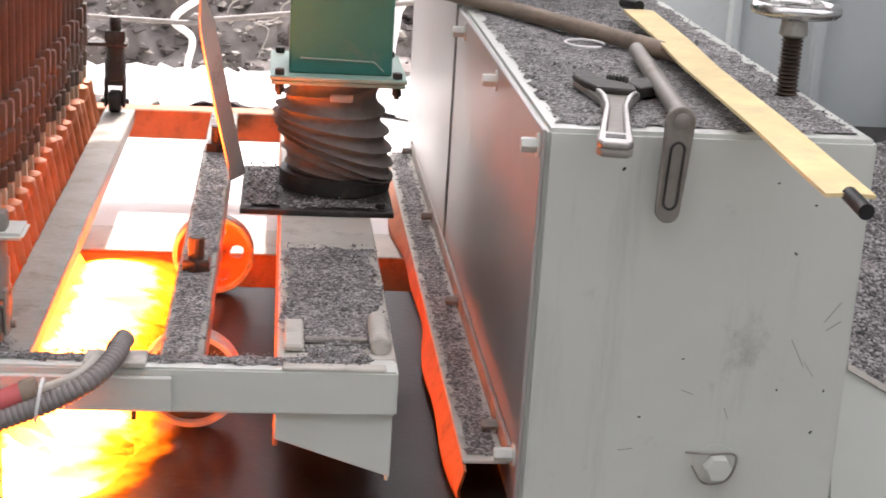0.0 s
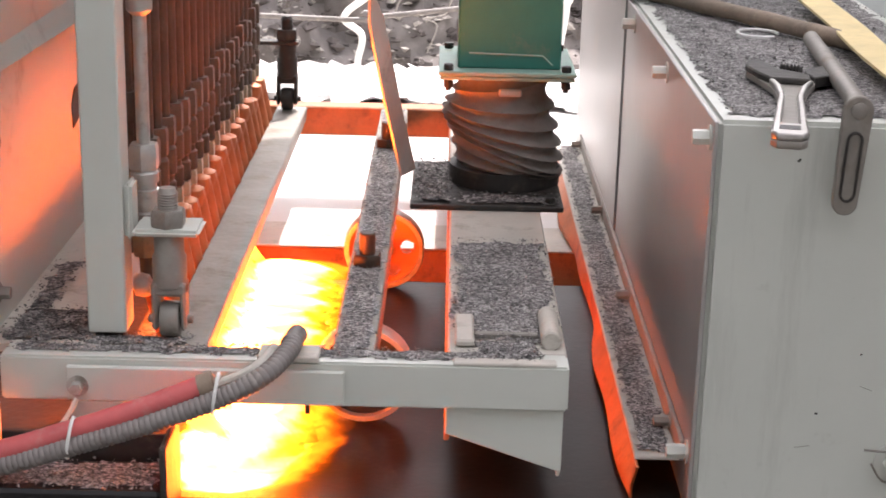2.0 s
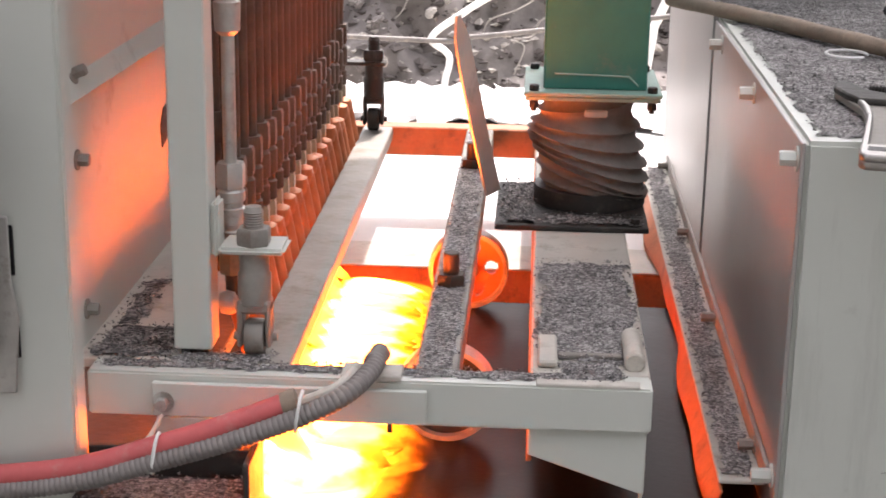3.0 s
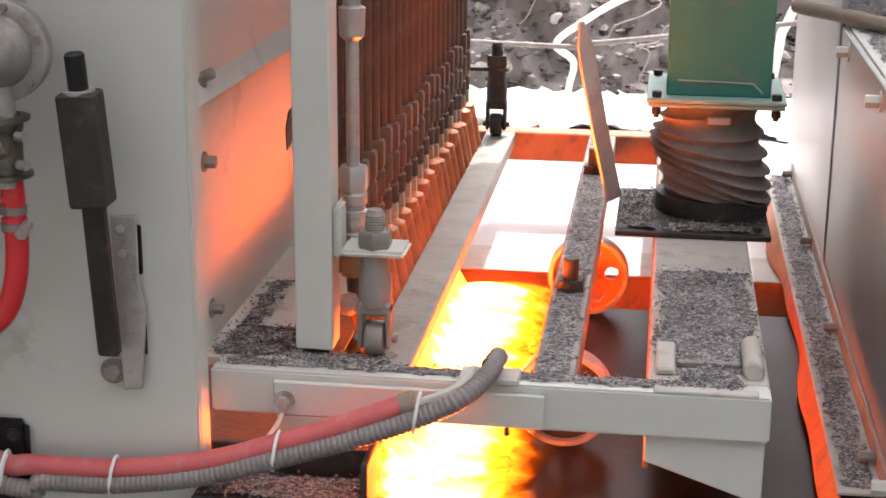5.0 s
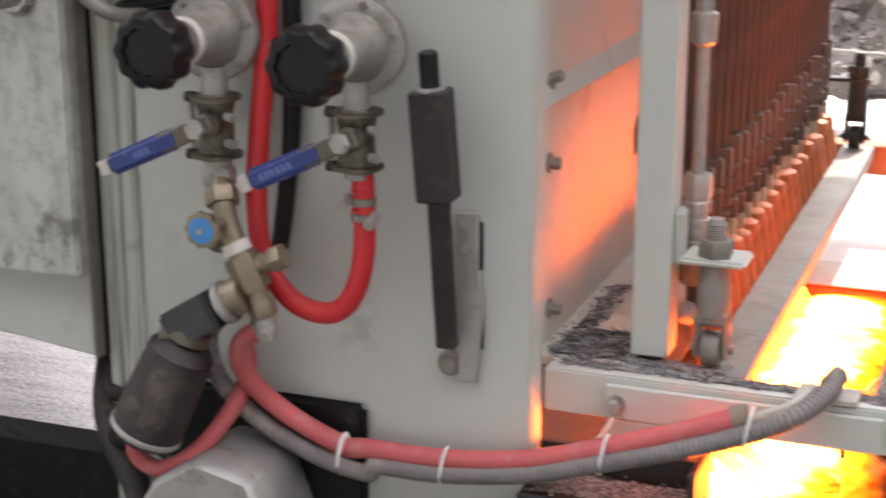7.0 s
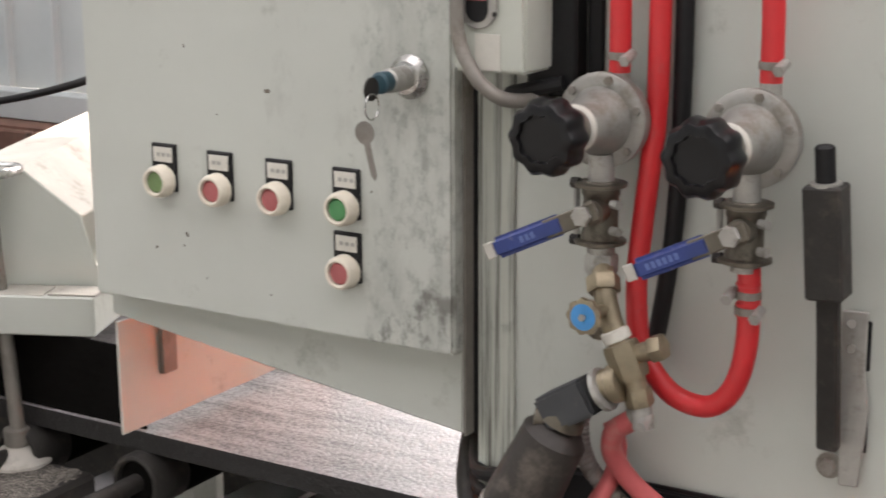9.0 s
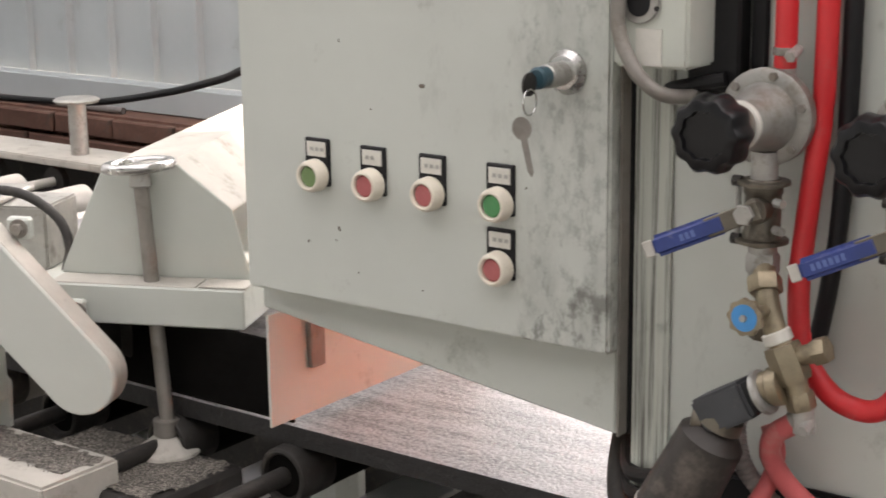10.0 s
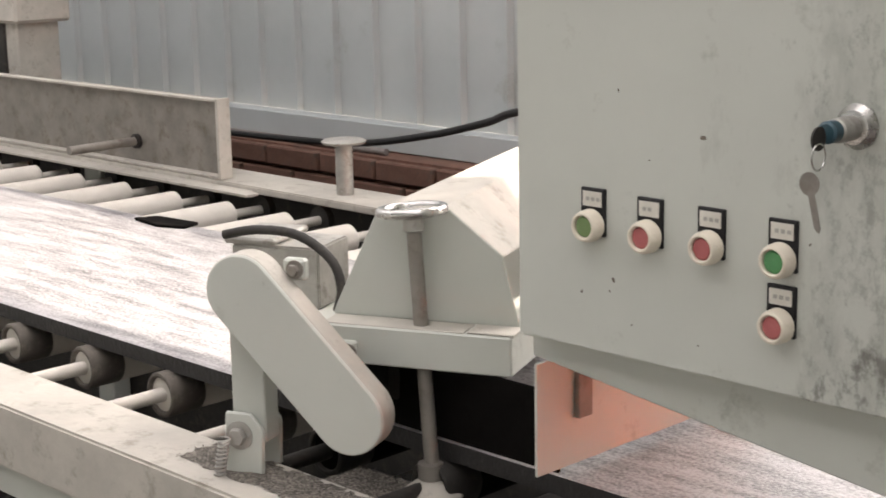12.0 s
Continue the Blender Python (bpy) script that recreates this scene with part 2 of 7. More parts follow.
def slab_mat():
    """Dark granite, its flamed top pale and streaked along the way of travel."""
    m = bpy.data.materials.new("flamed_granite")
    m.use_nodes = True
    n, l = m.node_tree.nodes, m.node_tree.links
    p = n["Principled BSDF"]
    co = n.new("ShaderNodeTexCoord")
    mp = n.new("ShaderNodeMapping")
    mp.inputs["Scale"].default_value = (1.6, 12.0, 1.0)
    mp.inputs["Rotation"].default_value = (0, 0, radians(14))
    l.new(co.outputs["Object"], mp.inputs["Vector"])
    a = n.new("ShaderNodeTexNoise")
    a.inputs["Scale"].default_value, a.inputs["Detail"].default_value, a.inputs["Roughness"].default_value = 3.0, 10.0, 0.7
    l.new(mp.outputs[0], a.inputs["Vector"])
    f = n.new("ShaderNodeTexNoise")
    f.inputs["Scale"].default_value, f.inputs["Detail"].default_value = 210.0, 4.0
    l.new(co.outputs["Object"], f.inputs["Vector"])
    mx = n.new("ShaderNodeMath")
    mx.operation = "MULTIPLY_ADD"
    mx.inputs[1].default_value = 0.75
    l.new(f.outputs["Fac"], mx.inputs[0])
    l.new(a.outputs["Fac"], mx.inputs[2])
    r = n.new("ShaderNodeValToRGB")
    r.color_ramp.elements[0].position, r.color_ramp.elements[0].color = 0.70, (0.115, 0.11, 0.115, 1)
    r.color_ramp.elements[1].position, r.color_ramp.elements[1].color = 1.02, (0.47, 0.46, 0.465, 1)
    l.new(mx.outputs[0], r.inputs["Fac"])
    l.new(r.outputs["Color"], p.inputs["Base Color"])
    p.inputs["Roughness"].default_value = 0.30
    p.inputs["Specular IOR Level"].default_value = 0.9
    bu = n.new("ShaderNodeBump")
    bu.inputs["Strength"].default_value, bu.inputs["Distance"].default_value = 0.35, 0.003
    l.new(f.outputs["Fac"], bu.inputs["Height"])
    l.new(bu.outputs["Normal"], p.inputs["Normal"])
    return m


SLAB = slab_mat()
SLAB_RAW = mat("polished_dark_stone", (0.013, 0.0105, 0.0095), 0.42, var=0.4, scale=5.0, bump=0.06, bscale=140.0, dirt=(0.06, 0.052, 0.048), dirt_amt=0.18, dirt_scale=7.0, spec=0.15)
DULLSTRIP = mat("pale_dusty_strip", (0.50, 0.48, 0.45), 0.55, 0.2, var=0.2, scale=12.0, bump=0.1, dirt=(0.20, 0.16, 0.13), dirt_amt=0.25, dirt_scale=14.0)
SHEEN = mat("dull_sheet_metal", (0.37, 0.36, 0.35), 0.40, 0.55, var=0.2, scale=5.0, bump=0.05, dirt=(0.42, 0.38, 0.34), dirt_amt=0.2, dirt_scale=7.0)


def stained_paint(base, name, stretch, strength, x0, x1, z0, z1, lo=0.54, hi=0.72, drop=0.16):
    """Grey paint with dark rubbed and dripped stains, or the box's shade streaks, thickest inside a stretch of the
    sheet.
    """
    m = base.copy()
    m.name = name
    n, l = m.node_tree.nodes, m.node_tree.links
    p = n["Principled BSDF"]
    old = p.inputs["Base Color"].links[0].from_socket
    co = n.new("ShaderNodeTexCoord")
    mp = n.new("ShaderNodeMapping")
    mp.inputs["Scale"].default_value = stretch
    l.new(co.outputs["Object"], mp.inputs["Vector"])
    a = n.new("ShaderNodeTexNoise")
    a.inputs["Scale"].default_value, a.inputs["Detail"].default_value, a.inputs["Roughness"].default_value = 1.0, 8.0, 0.7
    l.new(mp.outputs[0], a.inputs["Vector"])
    sp = n.new("ShaderNodeSeparateXYZ")
    l.new(co.outputs["Object"], sp.inputs[0])
    acc = a.outputs["Fac"]
    for sock, k0, k1 in ((sp.outputs[0], x0, x1), (sp.outputs[2], z0, z1)):
        k = n.new("ShaderNodeMapRange")
        k.interpolation_type = "SMOOTHSTEP"
        k.inputs["From Min"].default_value, k.inputs["From Max"].default_value = k0, k1
        k.inputs["To Min"].default_value, k.inputs["To Max"].default_value = -drop, 0.0
        l.new(sock, k.inputs["Value"])
        ad = n.new("ShaderNodeMath")
        l.new(acc, ad.inputs[0])
        l.new(k.outputs[0], ad.inputs[1])
        acc = ad.outputs[0]
    rr = n.new("ShaderNodeMapRange")
    rr.inputs["From Min"].default_value, rr.inputs["From Max"].default_value = lo, hi
    rr.inputs["To Max"].default_value = strength
    l.new(acc, rr.inputs["Value"])
    mx = n.new("ShaderNodeMix")
    mx.data_type = "RGBA"
    mx.inputs["B"].default_value = (0.06, 0.055, 0.045, 1)
    l.new(rr.outputs[0], mx.inputs["Factor"])
    l.new(old, mx.inputs["A"])
    l.new(mx.outputs["Result"], p.inputs["Base Color"])
    return m


DOOR_PAINT = stained_paint(PAINT, "rubbed_door_paint", (16.0, 16.0, 7.0), 0.34, -0.10, 0.2, 2.4, 1.2, 0.46, 0.70, 0.22)
DOOR_PAINT = stained_paint(DOOR_PAINT, "smeared_door_paint", (60.0, 60.0, 40.0), 0.35, 0.03, 0.2, 2.2, 1.25, 0.50, 0.64, 0.20)
DOOR_PAINT = stained_paint(DOOR_PAINT, "stained_door_paint", (34.0, 34.0, 24.0), 0.62, 0.04, 0.19, 1.22, 1.02, 0.50, 0.60, 0.26)
DRIP_PAINT = stained_paint(PAINT_DIRTY, "dripped_seam_paint", (150.0, 60.0, 2.0), 0.85, -0.3, -0.2, 0.3, 0.6, 0.49, 0.60)
PANEL_PAINT = stained_paint(PAINT, "smudged_panel_paint", (14.0, 14.0, 5.0), 0.3, 0.05, -0.20, 1.5, 1.0)
# Vertical streaks paint the soft shadows below the tools on the box front.
BOX_PAINT = stained_paint(PAINT, "shade_streaked_box_paint", (13.0, 13.0, 1.3), 0.30, -0.3, -0.2, 0.3, 0.6)
SLAB_EDGE = mat("sawn_black_stone", (0.016, 0.015, 0.015), 0.55, var=0.4, scale=30.0, bump=0.5, bscale=120.0)


def fire_mat(name, strength, col, solid):
    """Burning gas: gives off light, hottest at the nozzle, thinning out in ragged streaks towards the tip."""
    m = bpy.data.materials.new(name)
    m.use_nodes = True
    n, l = m.node_tree.nodes, m.node_tree.links
    n.clear()
    o = n.new("ShaderNodeOutputMaterial")
    e = n.new("ShaderNodeEmission")
    e.inputs["Color"].default_value = (*col, 1)
    t = n.new("ShaderNodeBsdfTransparent")
    mix = n.new("ShaderNodeMixShader")
    co = n.new("ShaderNodeTexCoord")
    sx = n.new("ShaderNodeSeparateXYZ")
    l.new(co.outputs["Generated"], sx.inputs[0])
    heat = n.new("ShaderNodeMapRange")
    heat.interpolation_type = "SMOOTHSTEP"
    heat.inputs["From Min"].default_value, heat.inputs["From Max"].default_value = 0.68, 1.0
    heat.inputs["To Min"].default_value, heat.inputs["To Max"].default_value = strength, strength * 0.1
    l.new(sx.outputs[0], heat.inputs["Value"])
    l.new(heat.outputs[0], e.inputs["Strength"])
    mp = n.new("ShaderNodeMapping")
    mp.inputs["Scale"].default_value = (20.0, 30.0, 30.0)
    l.new(co.outputs["Object"], mp.inputs["Vector"])
    a = n.new("ShaderNodeTexNoise")
    a.inputs["Scale"].default_value, a.inputs["Detail"].default_value = 1.0, 3.0
    l.new(mp.outputs[0], a.inputs["Vector"])
    thin = n.new("ShaderNodeMapRange")
    thin.inputs["From Min"].default_value, thin.inputs["From Max"].default_value = 0.25, 1.0
    thin.inputs["To Min"].default_value, thin.inputs["To Max"].default_value = 0.55, 0.0
    l.new(sx.outputs[0], thin.inputs["Value"])
    s = n.new("ShaderNodeMath")
    l.new(thin.outputs[0], s.inputs[0])
    l.new(a.outputs["Fac"], s.inputs[1])
    r = n.new("ShaderNodeMapRange")
    r.inputs["From Min"].default_value, r.inputs["From Max"].default_value = 0.42, 1.05
    r.inputs["To Max"].default_value = solid
    l.new(s.outputs[0], r.inputs["Value"])
    l.new(r.outputs[0], mix.inputs["Fac"])
    l.new(t.outputs[0], mix.inputs[1])
    l.new(e.outputs[0], mix.inputs[2])
    l.new(mix.outputs[0], o.inputs["Surface"])
    return m


def fire_cloud(name, hot, cool, strength, solid):
    """A rolling body of burning gas: white-hot in its middle, yellow and thin at its ragged rim."""
    m = bpy.data.materials.new(name)
    m.use_nodes = True
    n, l = m.node_tree.nodes, m.node_tree.links
    n.clear()
    o = n.new("ShaderNodeOutputMaterial")
    e = n.new("ShaderNodeEmission")
    t = n.new("ShaderNodeBsdfTransparent")
    mix = n.new("ShaderNodeMixShader")
    co = n.new("ShaderNodeTexCoord")
    mp = n.new("ShaderNodeMapping")
    mp.inputs["Location"].default_value, mp.inputs["Scale"].default_value = (-1.0, -1.0, 0.0), (2.0, 2.0, 0.0)
    l.new(co.outputs["Generated"], mp.inputs["Vector"])
    ln = n.new("ShaderNodeVectorMath")
    ln.operation = "LENGTH"
    l.new(mp.outputs[0], ln.inputs[0])
    a = n.new("ShaderNodeTexNoise")
    a.inputs["Scale"].default_value, a.inputs["Detail"].default_value = 38.0, 3.0
    l.new(co.outputs["Object"], a.inputs["Vector"])
    wob = n.new("ShaderNodeMath")
    wob.operation = "MULTIPLY_ADD"
    wob.inputs[1].default_value = 0.55
    l.new(a.outputs["Fac"], wob.inputs[0])
    l.new(ln.outputs["Value"], wob.inputs[2])
    h = n.new("ShaderNodeMapRange")
    h.interpolation_type = "SMOOTHSTEP"
    h.inputs["From Min"].default_value, h.inputs["From Max"].default_value = 1.22, 0.68
    l.new(wob.outputs[0], h.inputs["Value"])
    c = n.new("ShaderNodeValToRGB")
    c.color_ramp.elements[0].position, c.color_ramp.elements[0].color = 0.15, (*cool, 1)
    c.color_ramp.elements[1].position, c.color_ramp.elements[1].color = 0.6, (*hot, 1)
    l.new(h.outputs[0], c.inputs["Fac"])
    l.new(c.outputs["Color"], e.inputs["Color"])
    s = n.new("ShaderNodeMapRange")
    s.inputs["From Min"].default_value, s.inputs["From Max"].default_value = 0.1, 0.9
    s.inputs["To Min"].default_value, s.inputs["To Max"].default_value = strength * 0.08, strength
    l.new(h.outputs[0], s.inputs["Value"])
    l.new(s.outputs[0], e.inputs["Strength"])
    f = n.new("ShaderNodeMath")
    f.operation = "MULTIPLY"
    f.inputs[1].default_value = solid
    l.new(h.outputs[0], f.inputs[0])
    l.new(f.outputs[0], mix.inputs["Fac"])
    l.new(t.outputs[0], mix.inputs[1])
    l.new(e.outputs[0], mix.inputs[2])
    l.new(mix.outputs[0], o.inputs["Surface"])
    return m


FIRE_CORE = fire_cloud("white_hot_flame", (1.0, 0.132, 0.016), (1.0, 0.130, 0.003), 34.0, 0.97)
FIRE_HAZE = fire_cloud("orange_flame", (1.0, 0.17, 0.006), (1.0, 0.10, 0.004), 2.2, 0.38)
FIRE_EDGE = fire_mat("yellow_flame", 7.0, (1.0, 0.175, 0.008), 0.85)


def spark_mat():
    """A glowing fleck of stone."""
    m = bpy.data.materials.new("glowing_spark")
    m.use_nodes = True
    n = m.node_tree.nodes
    n.clear()
    e = n.new("ShaderNodeEmission")
    e.inputs["Color"].default_value, e.inputs["Strength"].default_value = (1.0, 0.38, 0.10, 1), 1.2
    o = n.new("ShaderNodeOutputMaterial")
    m.node_tree.links.new(e.outputs[0], o.inputs["Surface"])
    return m


SPARK = spark_mat()


# ---- mesh helpers ----
ORIGIN = {}


def thing(name, base, label, category, group="", kind=""):
    ob = new(name)
    ob.location = base
    ob.empty_display_size = 0.02
    ORIGIN[ob.name] = Vector(base)
    return tagged(ob, label, category, group, kind)


def smooth_mesh(bm, angle=35):
    for f in bm.faces:
        f.smooth = True
    lim = radians(angle)
    for e in bm.edges:
        if len(e.link_faces) != 2 or e.calc_face_angle(0) > lim:
            e.smooth = False


def part(name, bm, material, parent=None, label="", origin=None):
    """One mesh object from a bmesh in world metres, under a thing or a part; with no parent, a thing on its own."""
    bmesh.ops.recalc_face_normals(bm, faces=bm.faces)
    smooth_mesh(bm)
    o = ORIGIN[parent.name] if parent else Vector(origin or (0, 0, 0))
    for v in bm.verts:
        v.co -= o
    me = bpy.data.meshes.new(name)
    bm.to_mesh(me)
    bm.free()
    for mt in (material if isinstance(material, (list, tuple)) else [material]):
        me.materials.append(mt)
    ob = new(name, me)
    ORIGIN[ob.name] = o
    if parent:
        ob.parent = parent
    else:
        ob.location = o
    if label:
        ob["label"] = label
    return ob


def box(x0, x1, y0, y1, z0, z1, bev=0.0015, bm=None, m=None, seg=1):
    b = bmesh.new()
    bmesh.ops.create_cube(b, size=1.0)
    for v in b.verts:
        v.co = Vector(((x0 + x1) / 2 + v.co.x * (x1 - x0), (y0 + y1) / 2 + v.co.y * (y1 - y0), (z0 + z1) / 2 + v.co.z * (z1 - z0)))
    if bev:
        bmesh.ops.bevel(b, geom=b.edges[:], offset=bev, segments=seg, affect="EDGES")
    return merged(b, bm, m)


def merged(b, bm, m=None):
    if m is not None:
        bmesh.ops.transform(b, matrix=m, verts=b.verts)
    if bm is None:
        return b
    me = bpy.data.meshes.new("tmp")
    b.to_mesh(me)
    b.free()
    bm.from_mesh(me)
    bpy.data.meshes.remove(me)
    return bm


def frame_of(d):
    d = Vector(d).normalized()
    a = Vector((0, 0, 1)) if abs(d.z) < 0.9 else Vector((1, 0, 0))
    u = d.cross(a).normalized()
    return u, d.cross(u), d


def lathe(p0, axis, prof, seg=24, bm=None, ripple=None):
    """A turned body: prof is (distance along axis, radius) pairs. ripple(angle) scales the radius."""
    b = bmesh.new()
    u, w, d = frame_of(axis)
    p0 = Vector(p0)
    rings = []
    for h, r in prof:
        if r < 1e-6:
            rings.append([b.verts.new(p0 + d * h)])
        else:
            rings.append([b.verts.new(p0 + d * h + (u * math.cos(2 * math.pi * i / seg) + w * math.sin(2 * math.pi * i / seg)) * r * (ripple(2 * math.pi * i / seg) if ripple else 1)) for i in range(seg)])
    for a, c in zip(rings, rings[1:]):
        for i in range(seg):
            j = (i + 1) % seg
            if len(a) == 1 and len(c) == 1:
                continue
            if len(a) == 1:
                b.faces.new((a[0], c[i], c[j]))
            elif len(c) == 1:
                b.faces.new((a[i], c[0], a[j]))
            else:
                b.faces.new((a[i], c[i], c[j], a[j]))
    if len(rings[0]) > 1:
        b.faces.new(rings[0][::-1])
    if len(rings[-1]) > 1:
        b.faces.new(rings[-1])
    return merged(b, bm)


def rod(p0, p1, r, seg=16, bm=None, bev=0.0, r1=None):
    d = Vector(p1) - Vector(p0)
    h = d.length
    r1 = r if r1 is None else r1
    prof = [(0, r - bev), (bev, r), (h - bev, r1), (h, r1 - bev)] if bev else [(0, r), (h, r1)]
    return lathe(p0, d, prof, seg, bm)


def smooth_path(pts, n=8):
    """A Catmull-Rom curve through the points."""
    p = [Vector(q) for q in pts]
    p = [2 * p[0] - p[1]] + p + [2 * p[-1] - p[-2]]
    out = []
    for i in range(1, len(p) - 2):
        for k in range(n):
            t = k / n
            a, b2, c, d = p[i - 1], p[i], p[i + 1], p[i + 2]
            out.append(0.5 * ((2 * b2) + (c - a) * t + (2 * a - 5 * b2 + 4 * c - d) * t * t + (3 * b2 - a - 3 * c + d) * t ** 3))
    out.append(p[-2])
    return out


def sweep(path, r, seg=12, bm=None, ribs=None):
    """A tube along a path; ribs(i) scales the radius ring by ring."""
    b = bmesh.new()
    rings = []
    d = (path[1] - path[0]).normalized()
    u, w, _ = frame_of(d)
    for i, p in enumerate(path):
        t = (path[min(i + 1, len(path) - 1)] - path[max(i - 1, 0)]).normalized()
        u = (u - t * u.dot(t)).normalized()
        w = t.cross(u)
        rr = r * (ribs(i) if ribs else 1)
        rings.append([b.verts.new(p + (u * math.cos(2 * math.pi * k / seg) + w * math.sin(2 * math.pi * k / seg)) * rr) for k in range(seg)])
    for a, c in zip(rings, rings[1:]):
        for k in range(seg):
            b.faces.new((a[k], a[(k + 1) % seg], c[(k + 1) % seg], c[k]))
    b.faces.new(rings[0][::-1])
    b.faces.new(rings[-1])
    return merged(b, bm)


def resample(path, step):
    out, carry = [path[0]], 0.0
    for a, b in zip(path, path[1:]):
        L = (b - a).length
        s = step - carry
        while s <= L:
            out.append(a.lerp(b, s / L))
            s += step
        carry = (carry + L) % step
    return out


def prism(poly, axis, a, b2, bev=0.001, bm=None, m=None):
    """A flat plate: the outline poly in the two other axes, from a to b2 along axis."""
    b = bmesh.new()
    def at(p, q):
        return {"x": (q, p[0], p[1]), "y": (p[0], q, p[1]), "z": (p[0], p[1], q)}[axis]
    lo = [b.verts.new(at(p, a)) for p in poly]
    hi = [b.verts.new(at(p, b2)) for p in poly]
    n = len(poly)
    b.faces.new(lo)
    b.faces.new(hi[::-1])
    for i in range(n):
        b.faces.new((lo[i], hi[i], hi[(i + 1) % n], lo[(i + 1) % n]))
    if bev:
        bmesh.ops.recalc_face_normals(b, faces=b.faces)
        es = [e for e in b.edges if e.calc_face_angle(0) > 0.5]
        bmesh.ops.bevel(b, geom=es, offset=bev, segments=1, affect="EDGES")
    return merged(b, bm, m)


def hexnut(p0, axis, r, h, bm=None):
    return lathe(p0, axis, [(0, r * 0.94), (h * 0.15, r), (h * 0.85, r), (h, r * 0.9)], 6, bm)


def bolt(p, axis, r, h, bm=None, washer=True):
    """A hexagon head on its washer, proud of the surface at p."""
    bm = bm or bmesh.new()
    ax = Vector(axis).normalized()
    p = Vector(p) - ax * 0.001
    if washer:
        rod(p, p + ax * 0.0025, r * 1.6, 16, bm)
        p = p + ax * 0.0025
    hexnut(p, ax, r, h, bm)
    return bm


def grit_sheet(x0, x1, y0, y1, z, seed=1, n=260, thick=0.0022, step=0.006, holes=()):
    """An uneven skin of grit with single grains on it."""
    b = bmesh.new()
    rnd = random.Random(seed)
    nx, ny = max(2, int((x1 - x0) / step)), max(2, int((y1 - y0) / step))
    g = {}
    for i in range(nx + 1):
        for j in range(ny + 1):
            x, y = x0 + (x1 - x0) * i / nx, y0 + (y1 - y0) * j / ny
            edge = min(i, nx - i, j, ny - j)
            h = thick * (0.6 + 0.9 * noise.noise(Vector((x * 40, y * 40, seed))))
            if edge < 3:
                x += (0.5 - i / nx) * rnd.uniform(0.0, 0.9) * step * 2.0 + rnd.uniform(-0.35, 0.35) * step
                y += (0.5 - j / ny) * rnd.uniform(0.0, 0.9) * step * 2.0 + rnd.uniform(-0.35, 0.35) * step
                x, y = min(x1, max(x0, x)), min(y1, max(y0, y))
            else:
                x, y = x + rnd.uniform(-0.3, 0.3) * step, y + rnd.uniform(-0.3, 0.3) * step
            g[i, j] = b.verts.new((x, y, z + max(0.0005, h * (0.35 if edge < 1 else 1.0))))
    for i in range(nx):
        for j in range(ny):
            edge = min(i, nx - 1 - i, j, ny - 1 - j)
            if edge < 0.2 + 1.5 * noise.noise(Vector((i * 0.23, j * 0.23, seed * 3.1))) and edge < min(nx, ny) * 0.3:
                continue
            b.faces.new((g[i, j], g[i + 1, j], g[i + 1, j + 1], g[i, j + 1]))
    bmesh.ops.delete(b, geom=[v for v in b.verts if not v.link_faces], context="VERTS")
    for _ in range(n):
        x, y, s = rnd.uniform(x0, x1), rnd.uniform(y0, y1), rnd.uniform(0.0008, 0.002)
        c = Vector((x, y, z + thick + s * 0.3))
        v = [b.verts.new(c + Vector((rnd.uniform(-1, 1), rnd.uniform(-1, 1), rnd.uniform(-0.6, 1))).normalized() * s) for _ in range(4)]
        for a, q, r in ((0, 1, 2), (0, 1, 3), (0, 2, 3), (1, 2, 3)):
            b.faces.new((v[a], v[q], v[r]))
    return b


# ---- ground, shed, distance ----
def outline_sheet():
    b = bmesh.new()
    n = 60
    g = {}
    for i in range(n + 1):
        for j in range(n + 1):
            sx, sy = (i / n * 2 - 1), (j / n * 2 - 1)
            x, y = 6 * sx + 700 * sx ** 5, 6 * sy + 700 * sy ** 5
            g[i, j] = b.verts.new((x, y + 4, 0.0))
    for i in range(n):
        for j in range(n):
            b.faces.new((g[i, j], g[i + 1, j], g[i + 1, j + 1], g[i, j + 1]))
    return b


tagged(part("ground", outline_sheet(), SOIL), "pale dusty ground outside the shed", "ground", kind="structure")
tagged(part("floor", box(-12, 8, -6, 3.15, 0.0, 0.012, 0), CONCRETE), "grey concrete shed floor covered with dust", "floor", kind="structure")

BANK_X = (-5.5, 6.0)


def rubble_bank():
    b = bmesh.new()
    nx, ny = 240, 110
    g = {}
    for i in range(nx + 1):
        for j in range(ny + 1):
            x = BANK_X[0] + (BANK_X[1] - BANK_X[0]) * i / nx
            t = j / ny
            y = 6.6 + 5.0 * t
            z = -0.05 + 3.6 * t ** 0.8
            q = Vector((x, y, z))
            k = noise.fractal(q * 1.3, 1.0, 2.0, 5) * 0.30 + noise.fractal(q * 5.0, 0.8, 2.0, 3) * 0.10 + noise.fractal(q * 17.0, 0.8, 2.0, 2) * 0.035
            g[i, j] = b.verts.new((x, y - k * 0.7, z + k * min(1, t * 8)))
    for i in range(nx):
        for j in range(ny):
            b.faces.new((g[i, j], g[i + 1, j], g[i + 1, j + 1], g[i, j + 1]))
    return b


tagged(part("rubble_bank", rubble_bank(), ROCK), "bank of dark earth and rubble behind the shed", "rubble", kind="stuff")


